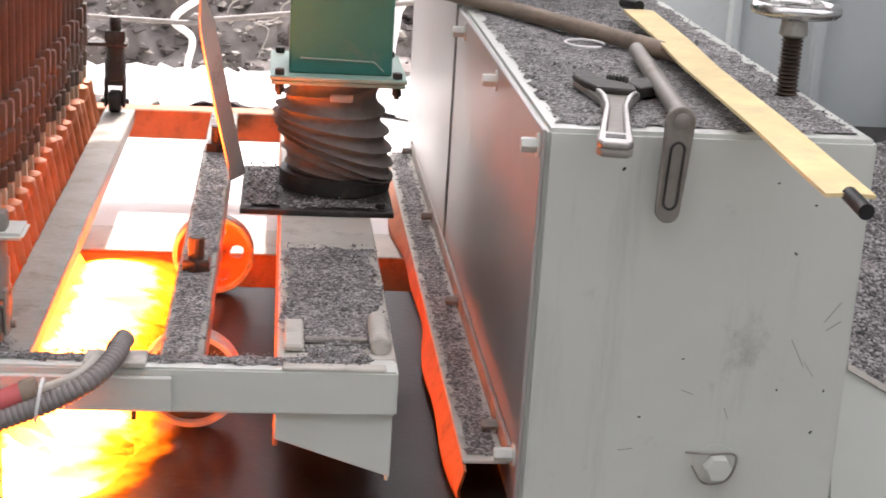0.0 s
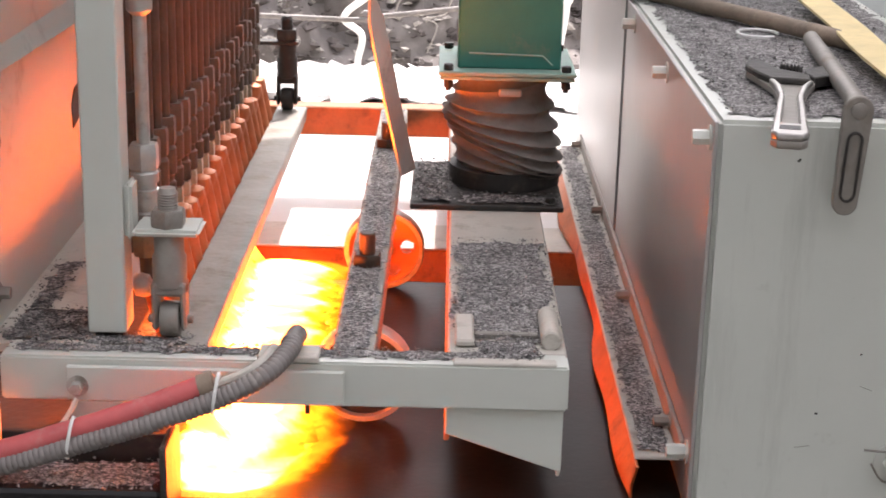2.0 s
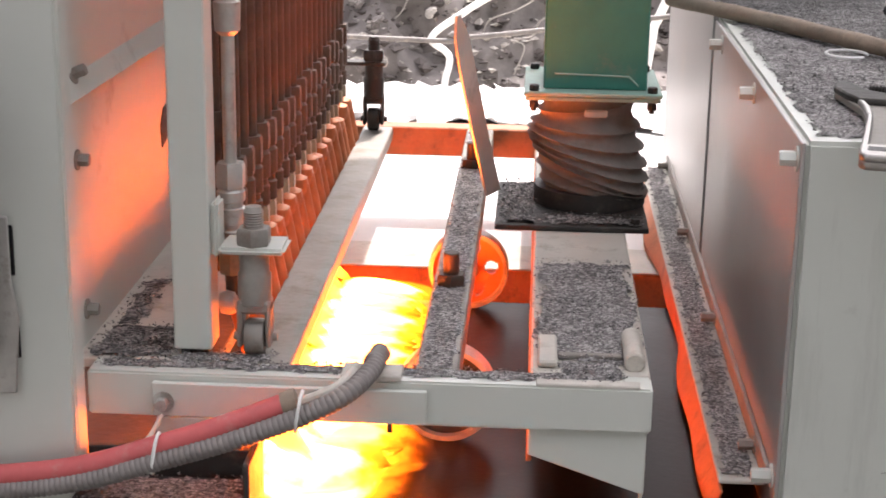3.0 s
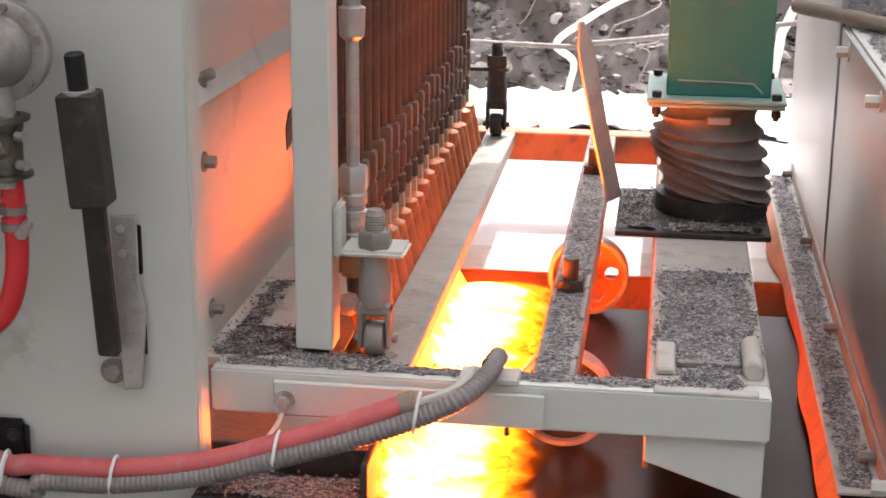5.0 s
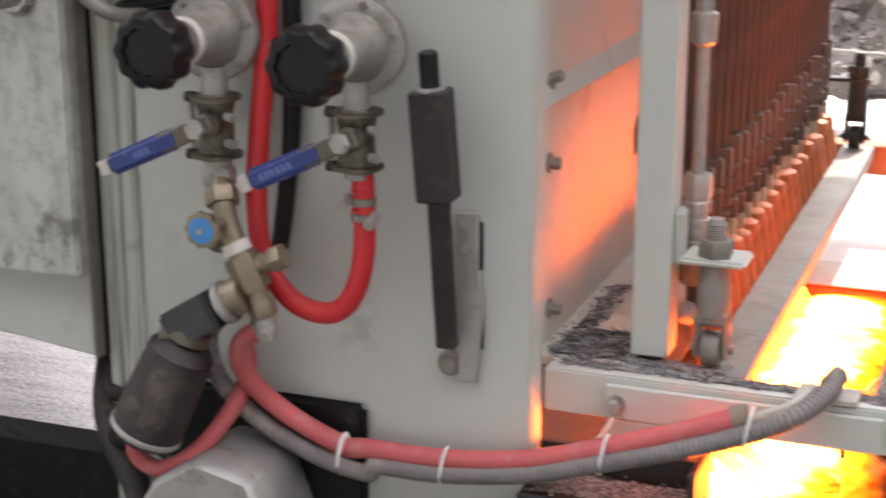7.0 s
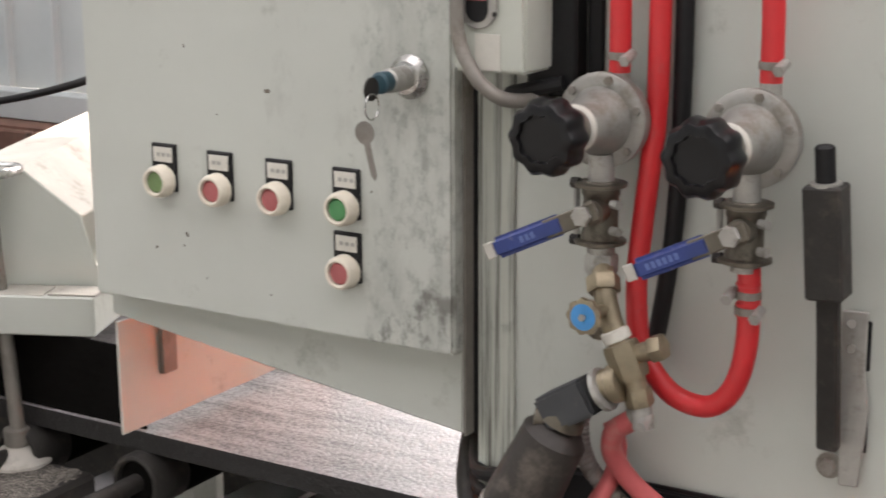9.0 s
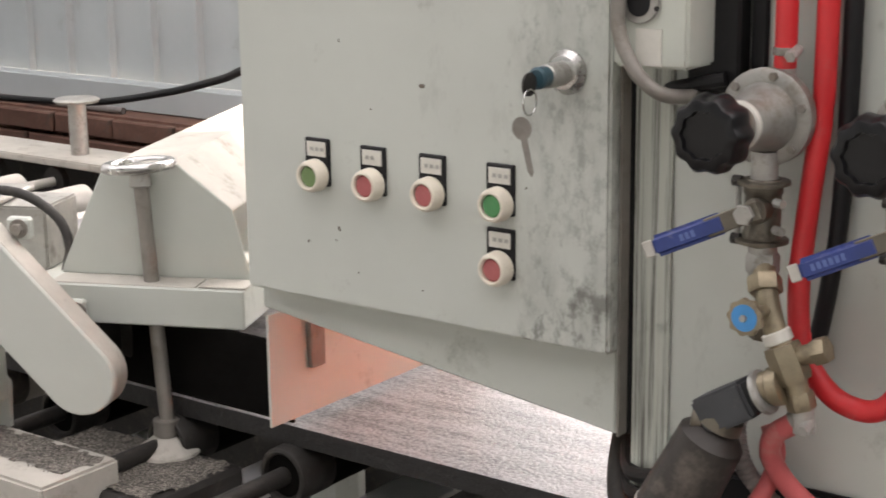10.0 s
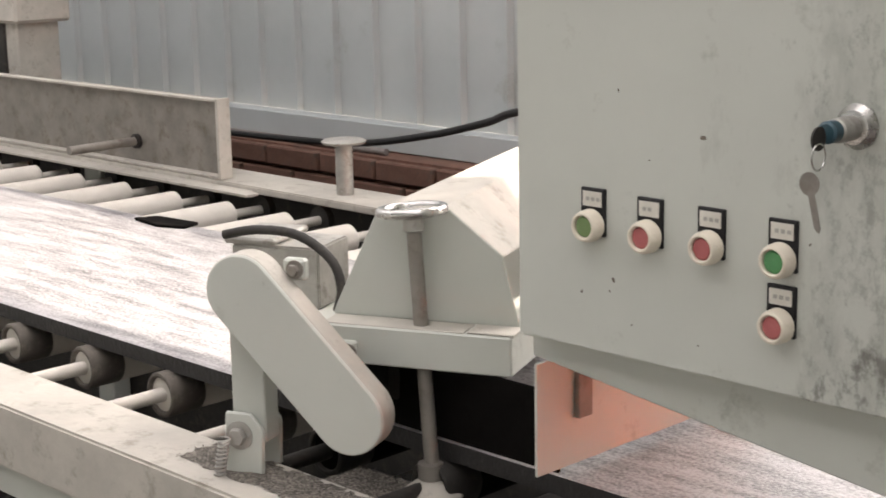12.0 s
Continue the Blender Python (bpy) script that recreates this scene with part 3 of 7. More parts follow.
def debris(n, seed, lo, hi):
    """Loose splinters of stone and clods strewn over the bank."""
    rnd = random.Random(seed)
    vs, fs = [], []
    for _ in range(n):
        t = rnd.uniform(0.0, 0.5)
        x, y, z = rnd.uniform(-2.6, 2.2), 6.6 + 5.0 * t, -0.05 + 3.6 * t ** 0.8
        q = Vector((x, y, z))
        k = noise.fractal(q * 1.3, 1.0, 2.0, 5) * 0.30 + noise.fractal(q * 5.0, 0.8, 2.0, 3) * 0.10 + noise.fractal(q * 17.0, 0.8, 2.0, 2) * 0.035
        s = lo + (hi - lo) * rnd.random() ** 2.5
        c = Vector((x, y - k * 0.7 - s * 0.4, z + k * min(1, t * 8) + s * 0.25))
        o = len(vs)
        for d in ((1, 0, 0), (-1, 0, 0), (0, 1, 0), (0, -1, 0), (0, 0, 1), (0, 0, -1)):
            w = Vector(d) * rnd.uniform(0.5, 1.3) + Vector((rnd.uniform(-0.4, 0.4), rnd.uniform(-0.4, 0.4), rnd.uniform(-0.4, 0.4)))
            vs.append(c + Vector((w.x * 1.3, w.y, w.z * 0.7)) * s)
        for f in ((0, 2, 4), (2, 1, 4), (1, 3, 4), (3, 0, 4), (2, 0, 5), (1, 2, 5), (3, 1, 5), (0, 3, 5)):
            fs.append((o + f[0], o + f[1], o + f[2]))
    me = bpy.data.meshes.new("debris")
    me.from_pydata(vs, [], fs)
    return me


def stone_mesh(name, seed, mt):
    b = bmesh.new()
    bmesh.ops.create_icosphere(b, subdivisions=2, radius=1.0)
    for v in b.verts:
        k = noise.fractal(v.co * 1.1 + Vector((seed * 7.3, 0, 0)), 1.0, 2.0, 3)
        v.co *= 1.0 + 0.55 * k
    me = bpy.data.meshes.new(name)
    b.to_mesh(me)
    b.free()
    me.materials.append(mt)
    return me


STONEGREY = mat("pale_stone", (0.40, 0.37, 0.34), 0.9, var=0.4, scale=2.5, bump=0.6, bscale=12.0, dirt=(0.2, 0.17, 0.14), dirt_amt=0.3, dirt_scale=3.0)
stones = [stone_mesh("stone", s, (ROCK, ROCK, STONEGREY)[s % 3]) for s in range(6)]
DARKROCK = mat("dark_clod", (0.10, 0.085, 0.08), 0.95, var=0.5, scale=4.0, bump=0.6, bscale=20.0)
for n_, lo_, hi_, mt_, lab_ in ((9000, 0.006, 0.032, DARKROCK, "dark earth clods strewn over the bank"), (5500, 0.005, 0.026, STONEGREY, "pale stone splinters strewn over the bank")):
    me_ = debris(n_, n_, lo_, hi_)
    me_.materials.append(mt_)
    tagged(new("debris", me_), lab_, "debris", kind="stuff")
for i in range(16):
    rt = random.Random(40 + i)
    x, y = rt.uniform(-1.6, 1.2), rt.uniform(6.7, 7.8)
    z = -0.10 + 3.6 * ((y - 6.6) / 5.0) ** 0.8
    p_ = [Vector((x, y, z))]
    for k in range(5):
        p_.append(p_[-1] + Vector((rt.uniform(-0.10, 0.10), rt.uniform(-0.03, 0.05), rt.uniform(0.0, 0.13))))
    tagged(part("twig", sweep(smooth_path(p_, 4), 0.0035, 6), STONEGREY, origin=tuple(p_[0])), "thin dry pale twig sticking out of the bank", "twig", "twigs on the bank")
rs = random.Random(5)
for i in range(300):
    t = rs.random() ** 1.3
    x, y, z = rs.uniform(-3.2, 2.6), 6.5 + 5.0 * t, 3.6 * t ** 0.8
    s = rs.uniform(0.010, 0.03) * (1.8 if rs.random() < 0.12 else 1)
    o = new("stone", stones[i % 6])
    o.matrix_world = pose(x, y - 0.05, z + s * 0.2, rs.uniform(0, 360), rs.uniform(0, 360), rs.uniform(0, 360)) @ Matrix.Diagonal((s * 1.3, s, s * 0.8, 1))
    tagged(o, "pale broken stone lying on the rubble bank" if i % 3 == 2 else "broken grey stone lying on the rubble bank", "stone", "stones on the bank")


def wall_run(x0, x1, z0, z1, y=3.2):
    """Ribbed sheet, its ribs proud of the pans towards the shed."""
    poly, x = [], x0
    while x < x1:
        poly += [(x, y), (x + 0.154, y), (x + 0.158, y - 0.022), (x + 0.175, y - 0.022), (x + 0.180, y)]
        x += 0.18
    b = bmesh.new()
    lo = [b.verts.new((px, py, z0)) for px, py in poly]
    hi = [b.verts.new((px, py, z1)) for px, py in poly]
    lo2 = [b.verts.new((px, py + 0.03, z0)) for px, py in poly]
    hi2 = [b.verts.new((px, py + 0.03, z1)) for px, py in poly]
    for i in range(len(poly) - 1):
        b.faces.new((lo[i], lo[i + 1], hi[i + 1], hi[i]))
        b.faces.new((lo2[i], hi2[i], hi2[i + 1], lo2[i + 1]))
        b.faces.new((lo[i], lo2[i], lo2[i + 1], lo[i + 1]))
        b.faces.new((hi[i], hi[i + 1], hi2[i + 1], hi2[i]))
    b.faces.new((lo[0], hi[0], hi2[0], lo2[0]))
    b.faces.new((lo[-1], lo2[-1], hi2[-1], hi[-1]))
    return b


tagged(part("wall_north", wall_run(-11.0, -2.36, 0.845, 2.85), WALLBLUE), "blue-grey ribbed metal sheet wall", "wall", kind="structure")
tagged(part("wall_north_east", wall_run(0.78, 7.0, 0.0, 5.0, 3.23), WALLBLUE), "blue-grey metal sheet wall", "wall", kind="structure")
# Header and lintels are unseen; their heights set where sun and sky come in.
tagged(part("wall_header", box(-11.0, -1.08, 3.18, 3.22, 3.80, 5.0, 0), WALLBLUE), "unseen metal band above a gap left to let light in", "wall", kind="structure")
tagged(part("wall_lintel_west", wall_run(-2.36, -1.10, 2.62, 2.85), WALLBLUE), "unseen blue-grey sheet above the opening, added to cut off the sun", "wall", kind="structure")
tagged(part("wall_lintel", wall_run(-1.08, 0.78, 2.62, 5.0), WALLBLUE), "unseen blue-grey sheet above the opening, added to cut off the sun", "wall", kind="structure")
tagged(part("trim", box(-11.0, -2.36, 3.11, 3.175, 0.772, 0.85, 0.003), WALLBLUE), "grey metal base flashing along the wall", "trim", kind="structure")
# Unseen walls and roof panels, added so daylight falls mainly from above.
tagged(part("wall_west", box(-11.2, -11.0, -6, 3.3, 0, 5.0, 0), WALLBLUE), "unseen wall added to close off side light", "wall", kind="structure")
tagged(part("ceiling", box(-11.2, 7.2, 2.35, 3.5, 5.0, 5.05, 0), WALLBLUE), "unseen roof panel added to limit the sky light", "ceiling", kind="structure")

# This panel's edge sets how much sky reaches the front faces.
tagged(part("ceiling_south", box(-11.2, 7.2, -6.2, -3.2, 5.0, 5.05, 0), WALLBLUE), "unseen roof panel added to limit the sky light", "ceiling", kind="structure")
tagged(part("wall_south", box(-11.2, 7.2, -6.2, -6.0, 0, 5.0, 0), WALLBLUE), "unseen wall added to close off side light", "wall", kind="structure")
tagged(part("wall_east", box(7.0, 7.2, -6, 3.2, 0, 5.0, 0), WALLBLUE), "unseen wall added to close off side light", "wall", kind="structure")
# Dark sheet laid over the concrete to paint the shade below the machine.
tagged(part("floor_shade", box(-8, 3, 1.0, 3.0, 0.0, 0.018, 0), FLOOR_SHADE), "black floor sheet with the conveyor's shade put into its colour", "floor", kind="structure")

# brick footing under the wall
plinth = tagged(part("wall_plinth", box(-11.0, -2.36, 3.03, 3.16, 0.0, 0.77, 0), BRICK, origin=(0, 3.03, 0)), "low red-brown brick footing wall", "wall", kind="structure")
BRICKS = bpy.data.meshes.new("brick")
bb = box(-0.117, 0.117, 0.0, 0.03, -0.028, 0.028, 0.004)
bb.to_mesh(BRICKS)
bb.free()
BRICKS.materials.append(BRICK)
rb = random.Random(3)
for row in range(5):
    for i in range(19):
        o = new("brick", BRICKS)
        o.parent = plinth
        o.location = (-7.0 + i * 0.245 + (0.12 if row % 2 else 0), -0.022 + rb.uniform(-0.006, 0.004), 0.735 - row * 0.068)
        o.rotation_euler = (rb.uniform(-0.02, 0.02), 0, rb.uniform(-0.02, 0.02))


# ---- the stone on the conveyor ----
def slab_bm():
    """A long strip of slabs; its far edge has one broken corner."""
    b = bmesh.new()
    z0, z1 = 0.775, 0.80
    xs = [-5.2, -3.10, -3.06, -3.00, -2.93, -2.89, -0.68, 0.08]
    far = [1.985, 1.985, 1.955, 1.94, 1.95, 1.99, 1.99, 1.99]
    near = [1.349] * 8
    top = [(b.verts.new((x, n, z1)), b.verts.new((x, f, z1))) for x, n, f in zip(xs, near, far)]
    low = [(b.verts.new((x, n, z0)), b.verts.new((x, f, z0))) for x, n, f in zip(xs, near, far)]
    for i in range(7):
        b.faces.new((top[i][0], top[i + 1][0], top[i + 1][1], top[i][1])).material_index = 2 if i == 6 else 0
        for q in ((low[i][0], low[i][1], low[i + 1][1], low[i + 1][0]), (top[i][0], low[i][0], low[i + 1][0], top[i + 1][0]), (top[i][1], top[i + 1][1], low[i + 1][1], low[i][1])):
            b.faces.new(q).material_index = 1
    for i in (0, 7):
        b.faces.new((top[i][0], top[i][1], low[i][1], low[i][0])).material_index = 1
    return b


slab = tagged(part("stone_slab", slab_bm(), [SLAB, SLAB_EDGE, SLAB_RAW], origin=(-1.0, 1.67, 0.775)), "dark granite slab with a pale flamed top on rollers", "stone slab")
b_ = prism([(-0.085, -0.016), (0.02, -0.038), (0.085, -0.014), (0.075, 0.034), (-0.06, 0.030)], "z", 0.0, 0.007, 0.002)
chip = tagged(part("stone_chip", b_, BLACK_AND_SHADE), "black broken stone chip lying on the slab", "stone chip")

# ---- conveyor ----
def conveyor():
    t = thing("conveyor_beam", (-3.5, 1.165, 0.0), "dusty grey-painted steel conveyor side beam", "conveyor beam")
    part("beam", box(-6.5, -1.47, 1.105, 1.226, 0.66, 0.76, 0.004, seg=2), PAINT_DUST, t)
    part("lip", box(-6.5, -1.47, 1.13, 1.2, 0.60, 0.662, 0.003), PAINT, t)
    for x in (-6.0, -4.2, -2.6, -1.6):
        part("leg", box(x - 0.04, x + 0.04, 1.13, 1.2, 0.0, 0.602, 0.004), PAINT, t)
    f = thing("conveyor_rail", (-3.5, 2.38, 0.0), "dusty pale far side rail of the conveyor", "conveyor rail")
    part("rail", box(-6.5, -0.95, 2.385, 2.535, 0.782, 0.80, 0.003, seg=2), PAINT_DUST, f)
    # Added unseen sheet; stops outdoor light flooding in under the rollers.
    part("light_blocker", box(-6.5, -0.95, 2.50, 2.51, 0.02, 0.783, 0), DARK, f)
    for x in (-6.0, -4.0, -2.2):
        part("leg", box(x - 0.04, x + 0.04, 2.43, 2.49, 0.0, 0.783, 0.004), PAINT, f)
    def roller(x, drum, label):
        r = thing("roller", (x, 1.8, 0.74), label, "roller", "conveyor rollers")
        part("drum", lathe((x, 1.335, 0.74), (0, 1, 0), [(0, 0.022), (0.001, 0.031), (0.004, 0.035), (0.97, 0.035), (0.974, 0.031), (0.975, 0.022)], 24), drum, r)
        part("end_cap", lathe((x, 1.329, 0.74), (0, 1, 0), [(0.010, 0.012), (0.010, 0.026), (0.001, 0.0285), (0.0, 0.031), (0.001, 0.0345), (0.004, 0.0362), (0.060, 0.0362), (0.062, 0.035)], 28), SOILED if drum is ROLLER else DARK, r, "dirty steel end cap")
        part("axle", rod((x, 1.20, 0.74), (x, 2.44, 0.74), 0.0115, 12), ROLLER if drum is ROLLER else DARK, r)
        part("bearing", lathe((x, 2.405, 0.74), (0, 1, 0), [(0, 0.014), (0.002, 0.034), (0.018, 0.036), (0.022, 0.020), (0.034, 0.018)], 18), DARK, r)
        return r
    first = roller(-6.085, ROLLER, "pale dusty conveyor roller on a steel axle")
    for i in range(1, 20):
        copy_thing(first, pose(-6.085 + i * 0.2217, 1.8, 0.74))
    # The three rollers nearest the housing are near-black.
    first = roller(-1.705, BLACK_AND_SHADE, "black conveyor roller beside the burner housing")
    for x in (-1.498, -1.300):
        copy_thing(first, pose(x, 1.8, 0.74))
    for x in (-1.603, -1.390, -1.205):
        s = thing("cross_strip", (x, 1.5, 0.70), "pale dusty flat bar across the conveyor frame between rollers", "flat bar", "conveyor cross bars")
        part("strip", box(x - 0.041, x + 0.041, 1.30, 2.33, 0.692, 0.70, 0.001), WHITESHEET, s)


conveyor()


# ---- the burner table ----
TZ = 0.937


def table():
    t = thing("burner_table", (-0.11, 1.36, 0.0), "grey-painted steel machine frame table strewn with stone grit", "machine table")
    part("front_beam", box(-0.366, 0.139, 1.344, 1.377, 0.895, TZ, 0.002, seg=2), PAINT, t)
    part("side_rail", box(-0.232, -0.187, 1.377, 2.41, 0.917, TZ, 0.002), STEEL, t)
    part("middle_rail", box(-0.074, -0.034, 1.377, 2.41, 0.905, TZ, 0.002), STEEL, t)
    part("far_beam", box(-0.26, 0.16, 2.41, 2.45, 0.893, TZ, 0.002), FIRELIT_ORANGE, t)
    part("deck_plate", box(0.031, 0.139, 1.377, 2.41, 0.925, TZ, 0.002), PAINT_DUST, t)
    part("deck_side", box(0.029, 0.034, 1.377, 2.41, 0.850, 0.926, 0.001), FIRELIT_ORANGE, t)
    part("deck_side", box(0.134, 0.138, 1.377, 2.41, 0.862, 0.926, 0.001), STEEL, t)
    part("shelf", box(-0.405, -0.288, 1.377, 2.41, 0.927, TZ - 0.001, 0.001), PAINT_DUST, t)
    part("shelf", box(-0.2875, -0.2325, 1.3775, 1.405, 0.927, TZ - 0.0012, 0.001), PAINT_DUST, t)
    part("drop_plate", prism([(0.030, 0.896), (0.136, 0.896), (0.136, 0.832), (0.030, 0.868)], "y", 1.352, 1.357), PAINT, t)
    part("drop_edge", prism([(1.357, 0.896), (1.40, 0.896), (1.36, 0.826), (1.357, 0.826)], "x", 0.132, 0.1355), PAINT, t)
    part("gusset", box(0.036, 0.128, 1.345, 1.358, TZ - 0.001, TZ + 0.0025, 0.001), PAINT_DUST, t)
    for bx in (1.63, 2.157):
        b = bmesh.new()
        hexnut((-0.055, bx, TZ - 0.001), (0, 0, 1), 0.016, 0.014, b)
        rod((-0.055, bx, TZ + 0.01), (-0.055, bx, TZ + 0.036), 0.0085, 14, b, 0.001)
        part("adjusting_bolt", b, RUST, t, "rusty bolt and nut")
    part("leg", box(-0.34, -0.29, 2.36, 2.41, 0.0, 0.926, 0.002), PAINT, t)
    part("leg", box(0.09, 0.138, 2.36, 2.41, 0.0, 0.92, 0.002), PAINT, t)
    tagged(part("grit", grit_sheet(-0.379, -0.292, 1.376, 1.47, TZ, 2, 400), GRIT_DARK), "grey stone grit lying on the table", "grit", kind="stuff")
    tagged(part("grit", grit_sheet(0.054, 0.118, 1.362, 1.411, TZ, 43, 260, 0.002, 0.004), GRIT), "grey stone grit lying before the hinge", "grit", kind="stuff")
    tagged(part("grit", grit_sheet(-0.379, -0.345, 1.46, 1.62, TZ, 41, 120, 0.0012), GRIT_DARK), "dark stone grit thinning out along the shelf", "grit", kind="stuff")
    tagged(part("grit", grit_sheet(-0.0735, -0.0345, 1.372, 2.40, TZ, 3, 500, 0.0022, 0.004), GRIT), "grey stone grit lying on the rail", "grit", kind="stuff")
    tagged(part("grit", grit_sheet(0.031, 0.138, 1.405, 1.72, TZ, 4, 900, 0.005), GRIT), "grey stone grit heaped on the deck plate", "grit", kind="stuff")
    tagged(part("grit", grit_sheet(-0.30, -0.20, 1.37, 1.405, TZ, 6, 200), GRIT), "grey stone grit lying on the table", "grit", kind="stuff")
    tagged(part("grit", grit_sheet(-0.362, 0.115, 1.352, 1.379, TZ, 5, 600, 0.0022, 0.004), GRIT), "grey stone grit lying on the table", "grit", kind="stuff")


table()


# ---- machine panel with side cover ----
def machine_panel():
    t = thing("machine_housing", (-0.59, 1.32, 0.0), "grey-green painted sheet steel machine housing", "machine housing")
    part("front_panel", box(-0.806, -0.3685, 1.31, 1.317, 0.45, 2.1, 0.002, seg=2), PANEL_PAINT, t)
    part("side_return", box(-0.372, -0.368, 1.3175, 1.345, 0.45, 2.1, 0.001), PAINT, t)
    part("seam", box(-0.806, -0.765, 1.306, 1.3098, 0.45, 2.1, 0.001), DRIP_PAINT, t)
    part("bracket", box(-0.825, -0.79, 1.36, 1.40, 1.5, 1.6, 0.002), PAINT, t)
    part("bracket", box(-0.80, -0.77, 1.317, 1.40, 1.5, 1.6, 0.002), PAINT, t)
    part("side_cover", box(-0.386, -0.380, 1.3455, 2.3, TZ + 0.004, 2.1, 0.001), PAINT, t)
    lean = Matrix.Translation((-0.3745, 1.352, 1.174)) @ Matrix.Rotation(radians(-24), 4, "Y")
    part("upper_cover", prism([(0.0, 0.0), (0.85, -0.010), (0.85, 0.75), (0.0, 0.75)], "x", 0.0, 0.003, 0.0008, None, lean), PAINT, t)
    part("cut_out", prism([(1.80, 1.100), (1.775, 1.102), (1.730, 1.098), (1.714, 1.082), (1.718, 1.056), (1.778, 1.071), (1.750, 1.079), (1.778, 1.087), (1.80, 1.088)], "x", -0.3801, -0.3788, 0), BLACK, t, "dark cut-out")
    # Top and back are unseen additions that keep daylight out of the housing.
    part("unseen_top", box(-0.806, -0.20, 1.31, 2.45, 2.1, 2.11, 0), PAINT, t)
    part("unseen_back", box(-0.80, -0.39, 2.2, 2.24, 0.9, 2.1, 0.002), PAINT, t)
    part("bolt", bolt(lean @ Vector((0.003, 0.042, 0.022)), (0.92, 0, 0.38), 0.006, 0.012), STEEL, t)
    for y, z in ((1.394, 1.118), (1.402, 0.975)):
        part("bolt", bolt((-0.380, y, z), (1, 0, 0), 0.006, 0.010), STEEL, t)
    part("support", box(-0.79, -0.70, 1.312, 1.36, 0.0, 0.46, 0.003), PAINT, t)
    part("support", box(-0.45, -0.37, 1.312, 1.36, 0.0, 0.46, 0.003), PAINT, t)


machine_panel()


# ---- control cabinet ----
CHIPS = ((-1.139, 1.281, 0.0018), (-1.031, 1.241, 0.0036), (-1.098, 1.212, 0.0012), (-1.189, 1.060, 0.0022), (-1.145, 1.079, 0.0028), (-1.150, 1.066, 0.0016), (-1.034, 1.027, 0.0013), (-1.120, 1.034, 0.0014), (-0.905, 1.150, 0.0016))


def cabinet():
    t = thing("control_cabinet", (-1.05, 1.28, 0.0), "grey-green steel control cabinet with scuffed, oil-stained door", "control cabinet")
    part("body", prism([(-1.291, 0.962), (-0.8195, 0.904), (-0.8195, 2.0), (-1.291, 2.0)], "y", 1.30, 1.52, 0.002), PAINT, t)
    d = part("door", box(-1.283, -0.811, 1.268, 1.297, 0.995, 1.95, 0.003, seg=2), DOOR_PAINT, t)
    for cx, cz, cr in CHIPS:
        part("paint_chip", lathe((cx, 1.2682, cz), (0, -1, 0), [(0, cr), (0.0003, cr * 0.8), (0.0004, 0.0)], 9, None, lambda a: 1 + 0.35 * math.sin(a * 2 + cx * 90)), CHIPPED, d)
    part("hinge_strip", box(-0.8105, -0.8078, 1.285, 1.3015, 0.908, 1.95, 0.0005), STEEL, t)
    # Added black strip: darkens the gap and stops firelight on the body side.
    part("gap_blocker", box(-0.8192, -0.8064, 1.302, 1.32, 0.906, 2.0, 0), BLACK, t)
    return t, d


CABINET, DOOR = cabinet()


